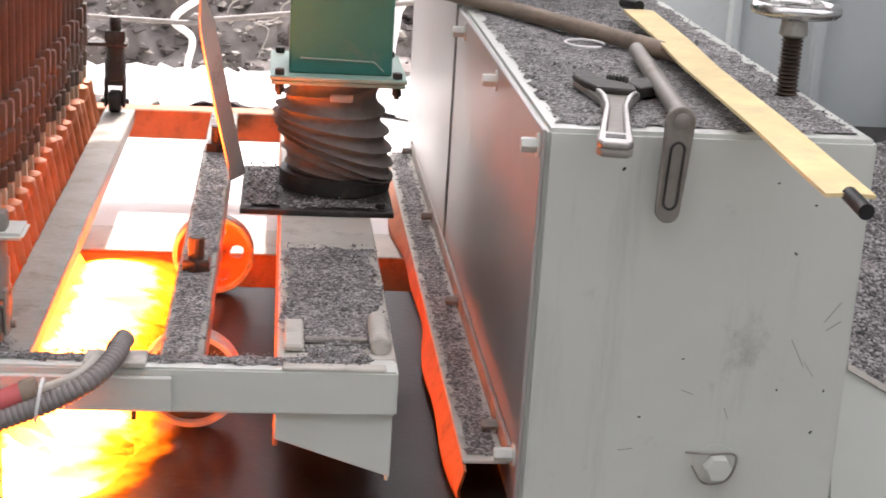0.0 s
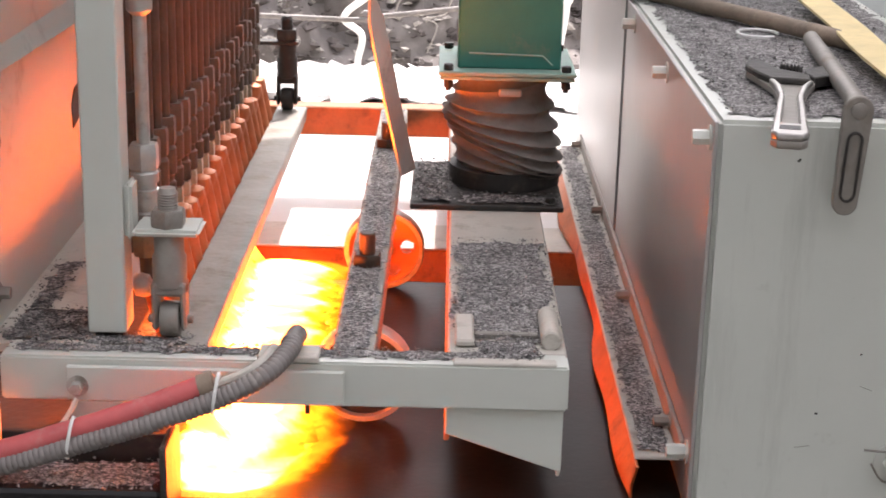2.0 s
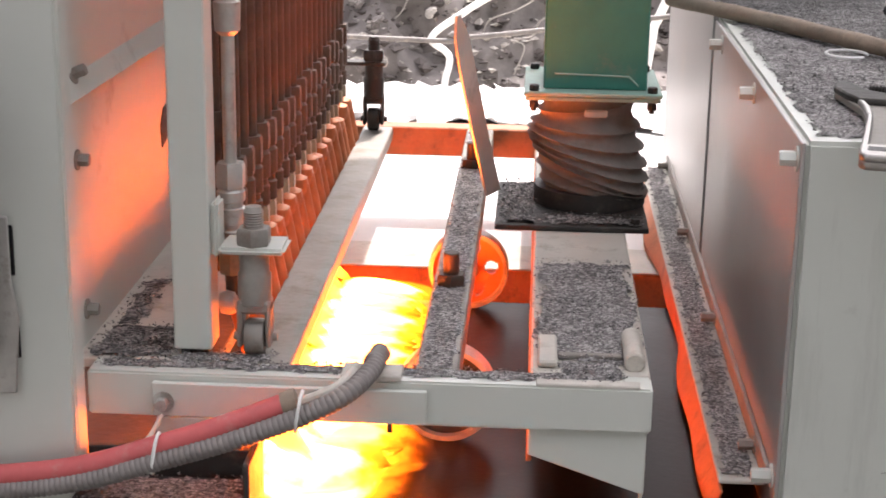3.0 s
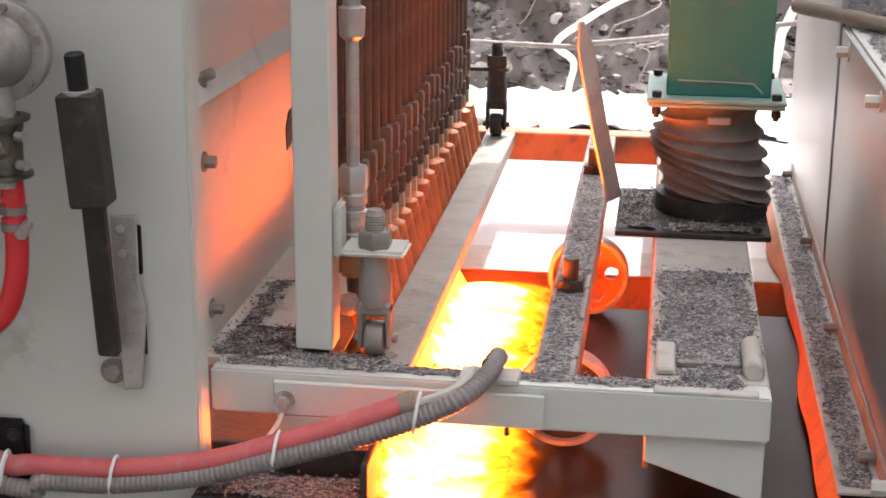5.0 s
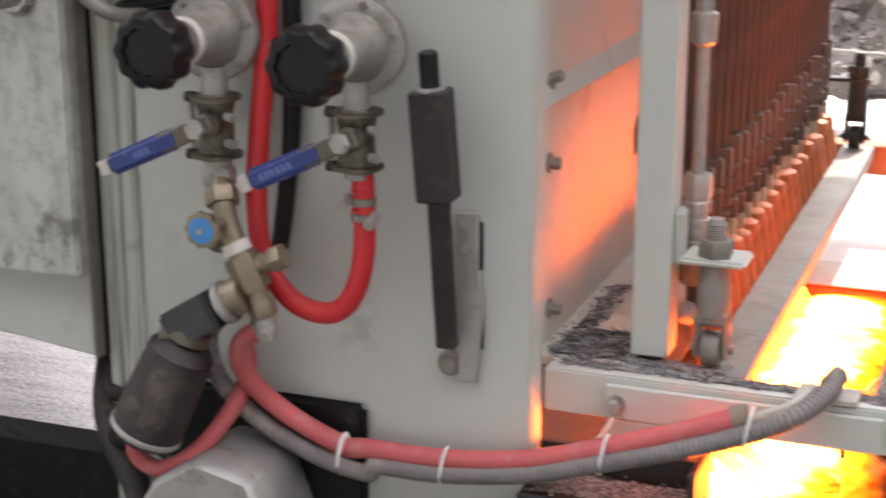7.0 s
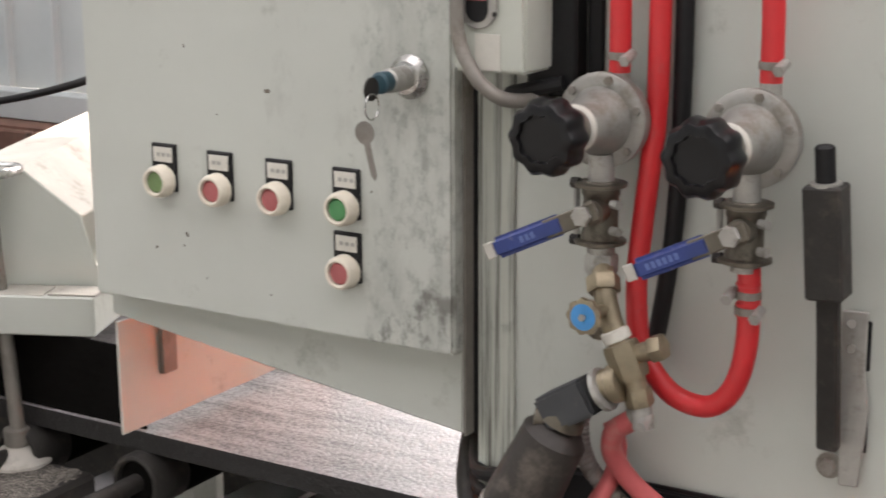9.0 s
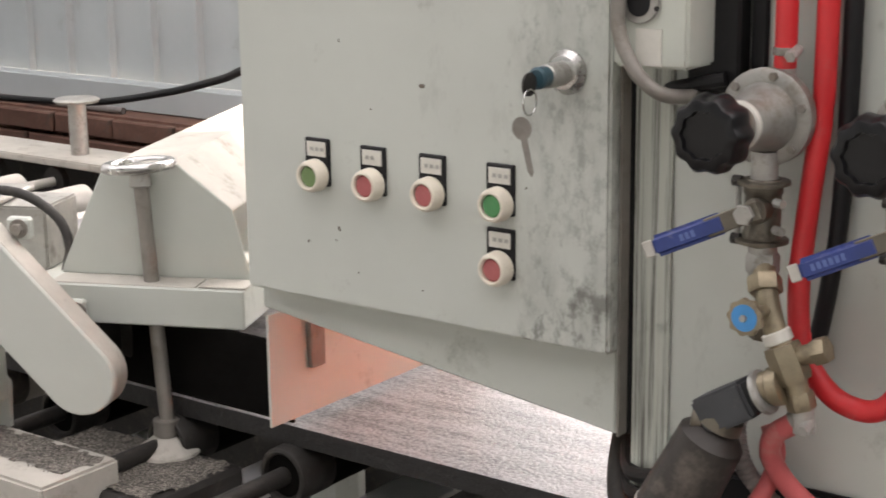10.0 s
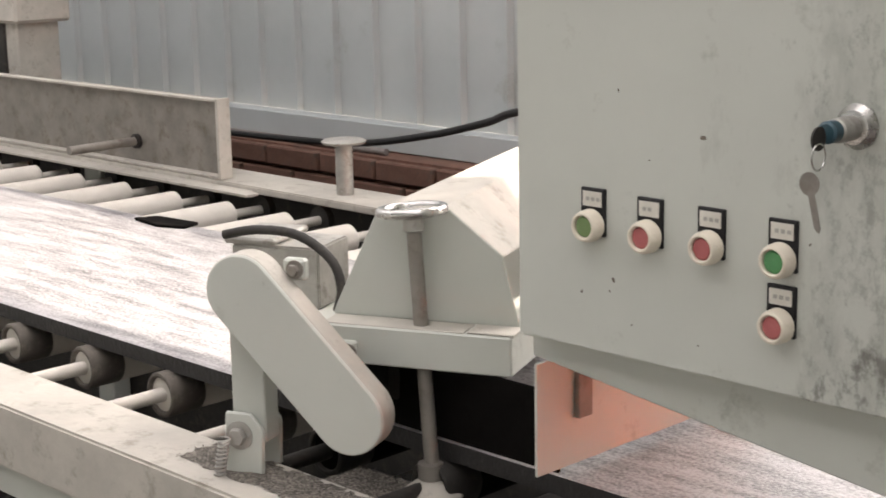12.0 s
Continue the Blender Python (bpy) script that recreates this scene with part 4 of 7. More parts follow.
# ---- the covered box beside the table ----
def motor_box():
    t = thing("machine_box", (0.40, 1.35, 0.0), "grey-green painted steel machine box with a grit-covered top", "machine box")
    part("casing", box(0.255, 0.549, 1.343, 2.32, 0.55, 1.164, 0.004, seg=2), BOX_PAINT, t)
    part("side_plate", box(0.2505, 0.2547, 1.3425, 2.05, 0.80, 1.163, 0.0008), SHEEN, t, "sheet side plate catching the fire's glow")
    part("side_plate", box(0.248, 0.2547, 2.052, 2.72, 0.80, 1.42, 0.0008), SHEEN, t)
    part("tall_casing", box(0.255, 0.50, 2.325, 2.72, 0.55, 1.42, 0.003), PAINT, t)
    part("flange", box(0.206, 0.2503, 1.38, 2.61, 0.834, 0.838, 0.001), PAINT_DUST, t)
    part("flange_lip", box(0.2455, 0.2502, 1.37, 2.61, 0.8385, 0.858, 0.001), STEEL, t)
    b = bmesh.new()
    rows = []
    for k in range(64):
        y = 1.365 + k * 0.0197
        bulge = 0.005 + 0.0065 * math.sin(y * 9.0) + 0.003 * math.sin(y * 23.0)
        low = 0.806 + 0.004 * math.sin(y * 13.0)
        rows.append([b.verts.new((x, y, z)) for x, z in ((0.2062, 0.8335), (0.2055 - bulge * 0.4, 0.826), (0.2045 - bulge, 0.815), (0.2045 - bulge * 0.9, low), (0.2065 - bulge * 0.9, low), (0.2070 - bulge, 0.815), (0.2080 - bulge * 0.4, 0.826), (0.2085, 0.8335))])
    for p, q in zip(rows, rows[1:]):
        for k in range(8):
            b.faces.new((p[k], p[(k + 1) % 8], q[(k + 1) % 8], q[k]))
    part("curtain", b, FIRELIT_ORANGE, t, "wavy curtain strip with firelight put into its orange colour")
    for y in (1.34 + 0.018, 1.65, 1.96):
        part("bolt", bolt((0.2505, y, 1.146), (-1, 0, 0), 0.007, 0.014), PAINT, t)
    for y in (1.442, 1.817, 2.186, 2.58):
        part("bolt", bolt((0.2455, y, 0.848), (-1, 0, 0), 0.0055, 0.014), STEEL, t)
    part("bolt", bolt((0.2505, 1.362, 0.852), (-1, 0, 0), 0.007, 0.017), PAINT, t)
    part("bolt", bolt((0.4355, 1.343, 0.855), (0, -1, 0), 0.0125, 0.014), PAINT, t)
    for k, (cx, cz) in enumerate(((0.325, 1.131), (0.464, 1.123), (0.500, 1.104), (0.487, 1.059), (0.485, 0.929), (0.529, 0.929), (0.522, 0.888), (0.395, 0.957), (0.36, 0.90))):
        cr = (0.0017, 0.0012, 0.0014)[k % 3]
        part("paint_chip", lathe((cx, 1.3431, cz), (0, -1, 0), [(0, cr), (0.0003, cr * 0.8), (0.0004, 0.0)], 9, None, lambda a: 1 + 0.3 * math.sin(a * 2 + k)), DARK, t)
    for cx, cz, ln, tilt in ((0.500, 0.965, 0.030, 62), (0.512, 0.950, 0.018, 55), (0.528, 1.005, 0.024, -55), (0.530, 0.992, 0.016, -35), (0.402, 0.925, 0.012, 20), (0.350, 0.868, 0.014, -8), (0.440, 0.905, 0.012, 68)):
        part("scratch", box(-ln / 2, ln / 2, -0.0003, 0.0003, -0.00035, 0.00035, 0, None, Matrix.Translation((cx, 1.3428, cz)) @ Matrix.Rotation(radians(tilt), 4, "Y")), SCRATCHED, t)
    tagged(part("grit", grit_sheet(0.264, 0.541, 1.356, 2.318, 1.164, 8, 3500), GRIT), "grey stone grit covering the box top", "grit", kind="stuff")
    tagged(part("grit", grit_sheet(0.208, 0.2452, 1.385, 2.61, 0.838, 9, 900, 0.0022, 0.004), GRIT), "grey stone grit lying on the flange", "grit", kind="stuff")


motor_box()


# ---- beam and white plates beyond the stone ----
def far_side():
    t = thing("side_beam", (0.2, 2.18, 0.0), "steel beam beyond the stone slab, firelight put into its orange colour", "steel beam")
    part("beam", box(-0.94, 1.4, 2.13, 2.242, 0.66, 0.80, 0.003), FIRELIT_ORANGE, t)
    # Added unseen sheet; holds back daylight below the beam.
    part("light_blocker", box(-0.94, 1.4, 2.17, 2.18, 0.02, 0.661, 0), DARK, t)
    part("cap", box(-0.94, 1.4, 2.128, 2.244, 0.8005, 0.803, 0.001), PAINT_DUST, t)
    for x in (-0.6, 1.1):
        part("leg", box(x - 0.03, x + 0.03, 2.15, 2.21, 0.0, 0.661, 0.002), PAINT, t)
    w = thing("white_plate", (-0.1, 2.6, 0.0), "white dusty sheet table in bright sunlight", "sheet table")
    part("sheet", box(-0.8, 1.2, 2.248, 3.05, 0.79, 0.80, 0.002), WHITESHEET, w)
    part("sheet_end", box(-0.8, 0.77, 3.052, 3.46, 0.788, 0.797, 0.002), WHITESHEET, w)
    tagged(part("dust_heap", grit_sheet(-0.78, 0.76, 3.02, 3.45, 0.80, 77, 700, 0.022, 0.02), WHITESHEET), "white stone dust heaped on the end of the sheet table", "stone dust", kind="stuff")
    for x in (-0.7, 1.1):
        part("leg", box(x - 0.02, x + 0.02, 2.9, 2.94, 0.0, 0.791, 0.002), PAINT, w)


far_side()

# ---- burners ----
def burner_row():
    first = None
    rb2 = random.Random(11)
    for i in range(1, 20):
        y = 1.455 + i * 0.0455
        if first is None:
            x = -0.258
            b = first = thing("burner", (x, y, 0.86), "bronze gas burner tube with hexagon fittings and nozzle", "burner", "row of burners")
            part("supply_pipe", rod((x, y, 1.09), (x, y, 2.05), 0.0062, 12), RUST, b)
            n = hexnut((x, y, 1.072), (0, 0, 1), 0.0125, 0.028)
            part("pipe_nut", n, RUST, b)
            part("collar", lathe((x, y, 1.012), (0, 0, 1), [(0, 0.008), (0.001, 0.011), (0.02, 0.011), (0.022, 0.009), (0.028, 0.009), (0.03, 0.0118), (0.055, 0.0118), (0.06, 0.008)], 16), RUST, b)
            part("lower_nut", hexnut((x, y, 0.985), (0, 0, 1), 0.011, 0.026), BRASS, b)
            part("nozzle_tube", rod((x + 0.010, y, 0.990), (x + 0.032, y, 0.875), 0.0078, 14, None, 0.001), NOZZLE, b)
            part("cap", lathe((x + 0.006, y - 0.004, 0.972), (0.1, -0.15, 1), [(0, 0.011), (0.012, 0.0125), (0.02, 0.010), (0.024, 0.0)], 10), NOZZLE, b)
            part("second_pipe", rod((x - 0.022, y + 0.02, 0.98), (x - 0.022, y + 0.02, 2.05), 0.0055, 10), RUST, b)
            part("second_nut", hexnut((x - 0.022, y + 0.02, 1.11), (0, 0, 1), 0.011, 0.03), RUST, b)
        else:
            copy_thing(first, pose(-0.258, y, 0.86 + rb2.uniform(-0.006, 0.006)))
    x, y = -0.252, 1.448
    b = thing("burner", (x, y, 0.86), "grey steel front burner tube with turned fittings above a brass nut", "burner", "row of burners")
    part("supply_pipe", rod((x, y, 1.10), (x, y, 1.235), 0.0062, 14), CASTZINC, b)
    part("upper_cup", lathe((x, y, 1.225), (0, 0, 1), [(0, 0.007), (0.004, 0.0115), (0.03, 0.0125), (0.032, 0.008), (0.80, 0.008)], 18), CASTZINC, b)
    part("pipe_nut", hexnut((x, y, 1.083), (0, 0, 1), 0.0145, 0.024), CASTZINC, b)
    part("turned_fitting", lathe((x, y, 1.020), (0, 0, 1), [(0, 0.010), (0.001, 0.0128), (0.022, 0.0128), (0.024, 0.0108), (0.029, 0.0108), (0.030, 0.0140), (0.044, 0.0140), (0.045, 0.0112), (0.050, 0.0112), (0.051, 0.0132), (0.060, 0.0132), (0.064, 0.0100)], 22), CASTZINC, b)
    part("brass_nut", hexnut((x, y, 1.000), (0, 0, 1), 0.0130, 0.022), BRASS, b)
    part("lower_tube", rod((x + 0.002, y, 0.962), (x, y, 1.002), 0.0075, 14), RUST, b)
    part("union_ball", lathe((x - 0.012, y - 0.008, 0.972), (1, 0, 0.1), [(0, 0.004), (0.002, 0.010), (0.009, 0.012), (0.016, 0.010), (0.018, 0.004)], 18), CASTZINC, b)
    part("nozzle_tube", rod((x + 0.004, y, 0.965), (x + 0.026, y, 0.875), 0.0078, 14, None, 0.001), NOZZLE, b)
    m = thing("burner_manifold", (-0.26, 1.9, 2.0), "dark gas manifold bar carrying the burners", "gas manifold")
    part("bar", box(-0.30, -0.235, 1.40, 2.40, 2.0, 2.06, 0.003), DARK, m)


burner_row()


def carriage():
    t = thing("burner_post", (-0.28, 1.41, TZ), "grey-painted flat steel upright beside the burners", "steel post")
    part("upright", box(-0.297, -0.262, 1.392, 1.428, 0.942, 2.05, 0.0015), PAINT, t)
    part("foot", box(-0.292, -0.267, 1.398, 1.422, TZ - 0.001, 0.943, 0.001), DARK, t)
    part("lug", box(-0.2615, -0.254, 1.395, 1.425, 1.03, 1.082, 0.003, seg=2), PAINT, t)
    part("bracket", box(-0.2535, -0.193, 1.385, 1.432, 1.036, 1.0425, 0.003, seg=2), PAINT, t)


carriage()


def jack(x, y, mt, group):
    """A threaded adjuster standing on its little wheel."""
    t = thing("height_jack", (x, y, TZ), "threaded steel height adjuster standing on a small wheel", "jack", group)
    part("thread", lathe((x, y, 1.00), (0, 0, 1), [(0, 0.0085)] + [(0.001 + 0.0012 * k, 0.0085 if k % 2 else 0.0095) for k in range(62)] + [(0.078, 0.007)], 16), mt, t)
    part("nut", hexnut((x, y, 1.0425), (0, 0, 1), 0.0165, 0.016), mt, t)
    part("sleeve", lathe((x, y, 0.985), (0, 0, 1), [(0, 0.012), (0.002, 0.0155), (0.03, 0.0155), (0.033, 0.0135), (0.05, 0.0135), (0.052, 0.01)], 18), mt, t)
    f = part("fork", box(x - 0.0155, x - 0.0105, y - 0.012, y + 0.012, 0.946, 0.99, 0.002), mt, t)
    part("fork", box(x + 0.0105, x + 0.0155, y - 0.012, y + 0.012, 0.946, 0.99, 0.002), mt, t)
    part("fork_head", box(x - 0.0155, x + 0.0155, y - 0.012, y + 0.012, 0.978, 0.992, 0.003), mt, t)
    part("wheel", lathe((x - 0.0095, y, 0.954), (1, 0, 0), [(0, 0.006), (0.001, 0.0155), (0.003, 0.0168), (0.016, 0.0168), (0.018, 0.0155), (0.019, 0.006)], 24), mt, t)
    part("pin", rod((x - 0.02, y, 0.954), (x + 0.02, y, 0.954), 0.004, 12), mt, t)


jack(-0.223, 1.402, STEEL, "height adjusters")
jack(-0.214, 2.385, DARK, "height adjusters")
t_ = thing("jack_bracket", (-0.25, 2.385, 1.03), "dark flat bracket holding the far adjuster", "bracket")
part("bracket", box(-0.30, -0.196, 2.372, 2.398, 1.036, 1.0415, 0.001), DARK, t_)
part("post", box(-0.30, -0.285, 2.36, 2.40, TZ - 0.01, 2.05, 0.001), DARK, t_)


# ---- pressing wheels ----
def holed_disc(x, z, y0, y1, r, holes, hr, hub):
    b = bmesh.new()
    na, nr = 96, 14
    ring = []
    for k in range(nr + 1):
        q = hub + (r - hub) * k / nr
        ring.append([(x + q * math.cos(2 * math.pi * i / na), z + q * math.sin(2 * math.pi * i / na)) for i in range(na)])
    keep = []
    for k in range(nr):
        for i in range(na):
            c = [ring[k][i], ring[k][(i + 1) % na], ring[k + 1][(i + 1) % na], ring[k + 1][i]]
            cx, cz = sum(p[0] for p in c) / 4, sum(p[1] for p in c) / 4
            if all((cx - hx) ** 2 + (cz - hz) ** 2 > hr * hr for hx, hz in holes):
                keep.append(c)
    for y in (y0, y1):
        for c in keep:
            b.faces.new([b.verts.new((p[0], y, p[1])) for p in c])
    bmesh.ops.remove_doubles(b, verts=b.verts[:], dist=1e-5)
    edge = [e for e in b.edges if len(e.link_faces) == 1 and e.verts[0].co.y < (y0 + y1) / 2]
    for e in edge:
        a, c = e.verts
        v1, v2 = b.verts.new((a.co.x, y1, a.co.z)), b.verts.new((c.co.x, y1, c.co.z))
        b.faces.new((a, c, v2, v1))
    bmesh.ops.remove_doubles(b, verts=b.verts[:], dist=1e-5)
    return b


def press_wheel(x, y, z, turn, web, label):
    t = thing("press_wheel", (x, y, z), label, "wheel", "press wheels")
    R = 0.0505
    hs = [(x + 0.029 * math.cos(turn + k * 2 * math.pi / 5), z + 0.029 * math.sin(turn + k * 2 * math.pi / 5)) for k in range(5)]
    part("web", holed_disc(x, z, y - 0.004, y + 0.004, R - 0.004, hs, 0.0085, 0.006), web, t)
    b = bmesh.new()
    na = 48
    prof = [(-0.013, R - 0.006), (-0.013, R - 0.001), (-0.011, R), (0.011, R), (0.013, R - 0.001), (0.013, R - 0.006)]
    vs = [[b.verts.new((x + rr * math.cos(2 * math.pi * i / na), y + dy, z + rr * math.sin(2 * math.pi * i / na))) for dy, rr in prof] for i in range(na)]
    for i in range(na):
        for k in range(6):
            b.faces.new((vs[i][k], vs[i][(k + 1) % 6], vs[(i + 1) % na][(k + 1) % 6], vs[(i + 1) % na][k]))
    part("tyre", b, CASTZINC, t)
    part("hub", lathe((x, y - 0.014, z), (0, 1, 0), [(0, 0.008), (0.001, 0.012), (0.027, 0.012), (0.028, 0.008)], 20), STEEL, t)
    part("axle", rod((x, y, z), (x, y + 0.06, z), 0.007, 12), STEEL, t)
    part("hanger", box(x - 0.012, x + 0.012, y + 0.045, y + 0.055, z - 0.012, 0.9055, 0.001), STEEL, t)


# Web colours carry the fire: orange where lit, dark where turned away.
press_wheel(-0.050, 1.965, 0.853, 0.1, FIRELIT_ORANGE, "spoked steel press wheel with round holes, firelight painted into its orange web")
press_wheel(-0.053, 1.537, 0.8535, 0.5, DARK, "steel press wheel with round holes, shade painted into its dark web, worn pale tyre")


# ---- suction duct ----
def duct():
    t = thing("suction_duct", (0.1, 1.97, TZ), "green steel duct on a dusty spiral hose", "suction duct")
    cx, cy = 0.0985, 1.975
    part("square_duct", box(0.037, 0.160, 1.92, 2.043, 1.094, 2.2, 0.002), GREEN, t)
    part("weld_bead", sweep([Vector(q) for q in ((0.050, 1.9195, 1.113), (0.10, 1.9195, 1.112), (0.138, 1.9195, 1.111), (0.150, 1.9195, 1.100))], 0.0012, 6), PALEGREEN, t)
    fl = part("flange", box(0.014, 0.178, 1.895, 2.07, 1.0895, 1.0945, 0.001), PALEGREEN, t)
    part("lower_flange", box(0.016, 0.176, 1.897, 2.068, 1.084, 1.089, 0.001), PALEGREEN, t)
    for bx, by in ((0.026, 1.907), (0.166, 1.907), (0.026, 2.055), (0.166, 2.055)):
        q = bmesh.new()
        hexnut((bx, by, 1.0945), (0, 0, 1), 0.0065, 0.007, q)
        rod((bx, by, 1.070), (bx, by, 1.0945), 0.0035, 10, q)
        hexnut((bx, by, 1.074), (0, 0, 1), 0.0065, 0.008, q)
        part("flange_bolt", q, DARK, t)
    nz, na = 210, 72
    b = bmesh.new()
    rings = []
    for k in range(nz + 1):
        h = k / nz
        z = 0.955 + 0.13 * h
        r = 0.0600 + 0.0145 * math.sin(math.pi * min(1.0, h * 1.18 + 0.02)) ** 1.2 * (1 - 0.35 * h)
        ph = 8.5 * (1 - h) ** 1.7
        ox = 0.004 * math.cos(h * 4) - 0.004 * math.sin(h * 3.1)
        tilt = 1.15 * (1 - h) ** 1.2 * min(1.0, h * 4.0) - 0.16 * h
        row = []
        for i in range(na):
            a = 2 * math.pi * i / na
            s = (ph + a / (2 * math.pi)) % 1.0
            cusp = abs(2 * s - 1.0)
            sag = (0.060 + 0.095 * h) * (1 - cusp ** 2.2)
            rr = r * (1.035 - sag + 0.02 * max(0.0, cusp - 0.86) / 0.14)
            x = rr * math.cos(a)
            row.append(b.verts.new((cx + ox + x, cy + rr * math.sin(a), z - x * tilt * 0.55)))
        rings.append(row)
    for p, q in zip(rings, rings[1:]):
        for i in range(na):
            b.faces.new((p[i], p[(i + 1) % na], q[(i + 1) % na], q[i]))
    part("spiral_hose", b, HOSE_DUST, t)
    part("hose_socket", lathe((cx, cy, 0.944), (0, 0, 1), [(0, 0.068), (0.001, 0.0695), (0.022, 0.0685), (0.023, 0.06)], 40), DARK, t)
    part("tape_patch", box(cx - 0.012, cx + 0.016, cy - 0.0645, cy - 0.058, 1.062, 1.071, 0.002), PAINT_DUST, t)
    part("base_plate", box(-0.016, 0.166, 1.848, 2.06, TZ + 0.0005, 0.944, 0.001), DARK, t)
    part("plate_bolt", bolt((0.150, 1.862, 0.944), (0, 0, 1), 0.006, 0.007), DARK, t)
    tagged(part("grit", grit_sheet(-0.013, 0.034, 1.851, 2.05, 0.944, 12, 500, 0.006), GRIT_DARK), "dark stone grit heaped on the duct's base plate", "grit", kind="stuff")
    tagged(part("grit", grit_sheet(0.034, 0.163, 1.851, 1.90, 0.944, 13, 300, 0.003), GRIT_DARK), "dark stone grit lying on the duct's base plate", "grit", kind="stuff")
    s = thing("flat_bar", (-0.02, 2.02, 0.944), "thin grey steel strip leaning upright beside the duct", "steel strip")
    p0, p1 = Vector((-0.022, 1.99, 0.946)), Vector((-0.066, 1.90, 1.182))
    d = (p1 - p0).normalized()
    side = Vector((0.40, 0.917, 0)).normalized()
    nrm = d.cross(side).normalized()
    b = bmesh.new()
    vs = []
    L = (p1 - p0).length
    for k in range(9):
        h = k / 8
        w = 0.020 if k < 7 else (0.018 if k == 7 else 0.005)
        bend = 0.004 * math.sin(h * math.pi)
        c = p0 + d * L * h - side * bend
        vs.append([b.verts.new(c + side * sx * w + nrm * sn * 0.0015) for sx, sn in ((-1, -1), (1, -1), (1, 1), (-1, 1))])
    for a, c in zip(vs, vs[1:]):
        for k in range(4):
            b.faces.new((a[k], a[(k + 1) % 4], c[(k + 1) % 4], c[k]))
    b.faces.new(vs[0])
    b.faces.new(vs[-1])
    part("strip", b, DULLSTRIP, s)


duct()

# hinge pieces on the deck plate
h_ = thing("deck_hinge", (0.08, 1.41, TZ), "cream-painted hinge pieces welded to the deck", "hinge")
part("hinge_barrel", rod((0.125, 1.388, TZ + 0.008), (0.125, 1.462, TZ + 0.008), 0.0095, 20, None, 0.0015), PAINT_DUST, h_)
part("hinge_leaf", box(0.037, 0.055, 1.388, 1.462, TZ + 0.001, TZ + 0.008, 0.002), PAINT_DUST, h_)
part("cross_bar", box(0.056, 0.1145, 1.412, 1.420, TZ + 0.001, TZ + 0.006, 0.001), STEEL, h_)
h_ = thing("hose_plate", (-0.105, 1.36, TZ), "small cream plate under the hose end", "plate")
part("plate", box(-0.137, -0.083, 1.340, 1.372, TZ + 0.0005, TZ + 0.006, 0.001), PAINT_DUST, h_)
h_ = thing("beam_bracket", (-0.2, 1.34, 0.9), "grey flat bar bolted to the table's front beam", "bracket")
part("flat_bar", box(-0.306, -0.06, 1.3375, 1.3435, 0.898, 0.930, 0.001), PAINT, h_)
part("bolt", bolt((-0.296, 1.3375, 0.912), (0, -1, 0), 0.0062, 0.008), CASTZINC, h_)
part("gusset", prism([(-0.303, 0.897), (-0.25, 0.897), (-0.29, 0.878), (-0.303, 0.878)], "y", 1.338, 1.342), PAINT_DUST, h_)
part("stud", rod((-0.094, 1.352, 0.885), (-0.094, 1.352, 0.896), 0.0025, 8), DARK, h_)

# tray below the table
t_ = thing("ash_tray", (-0.29, 1.36, 0.8), "black steel tray filled with stone grit", "tray")
part("tray_box", box(-0.368, -0.214, 1.27, 1.335, 0.60, 0.842, 0.003), BLACK, t_)
part("side_wall", box(-0.2135, -0.2075, 1.27, 1.345, 0.60, 0.884, 0.002), DARK, t_)
part("back_wall", box(-0.366, -0.214, 1.336, 1.343, 0.60, 0.868, 0.001), DARK, t_)
tagged(part("grit", grit_sheet(-0.366, -0.216, 1.272, 1.334, 0.842, 21, 400), GRIT), "stone grit heaped in the tray", "grit", kind="stuff")
part("tray_leg", box(-0.33, -0.27, 1.28, 1.33, 0.0, 0.602, 0.002), PAINT, t_)


# Added plate: covers the pale slab so this spot stays dark in firelight.
t_ = thing("darkening_plate", (-0.48, 1.65, 0.803), "rust-brown plate added over the stone to darken it beside the burners", "steel plate")
part("plate", box(-0.60, -0.325, 1.352, 2.05, 0.8065, 0.8095, 0.001), RUST, t_)
part("plate_support", box(-0.60, -0.325, 2.0505, 2.10, 0.8065, 0.8095, 0.001), RUST, t_)
part("plate_support", box(-0.60, -0.325, 2.1005, 2.127, 0.66, 0.8095, 0.001), RUST, t_)


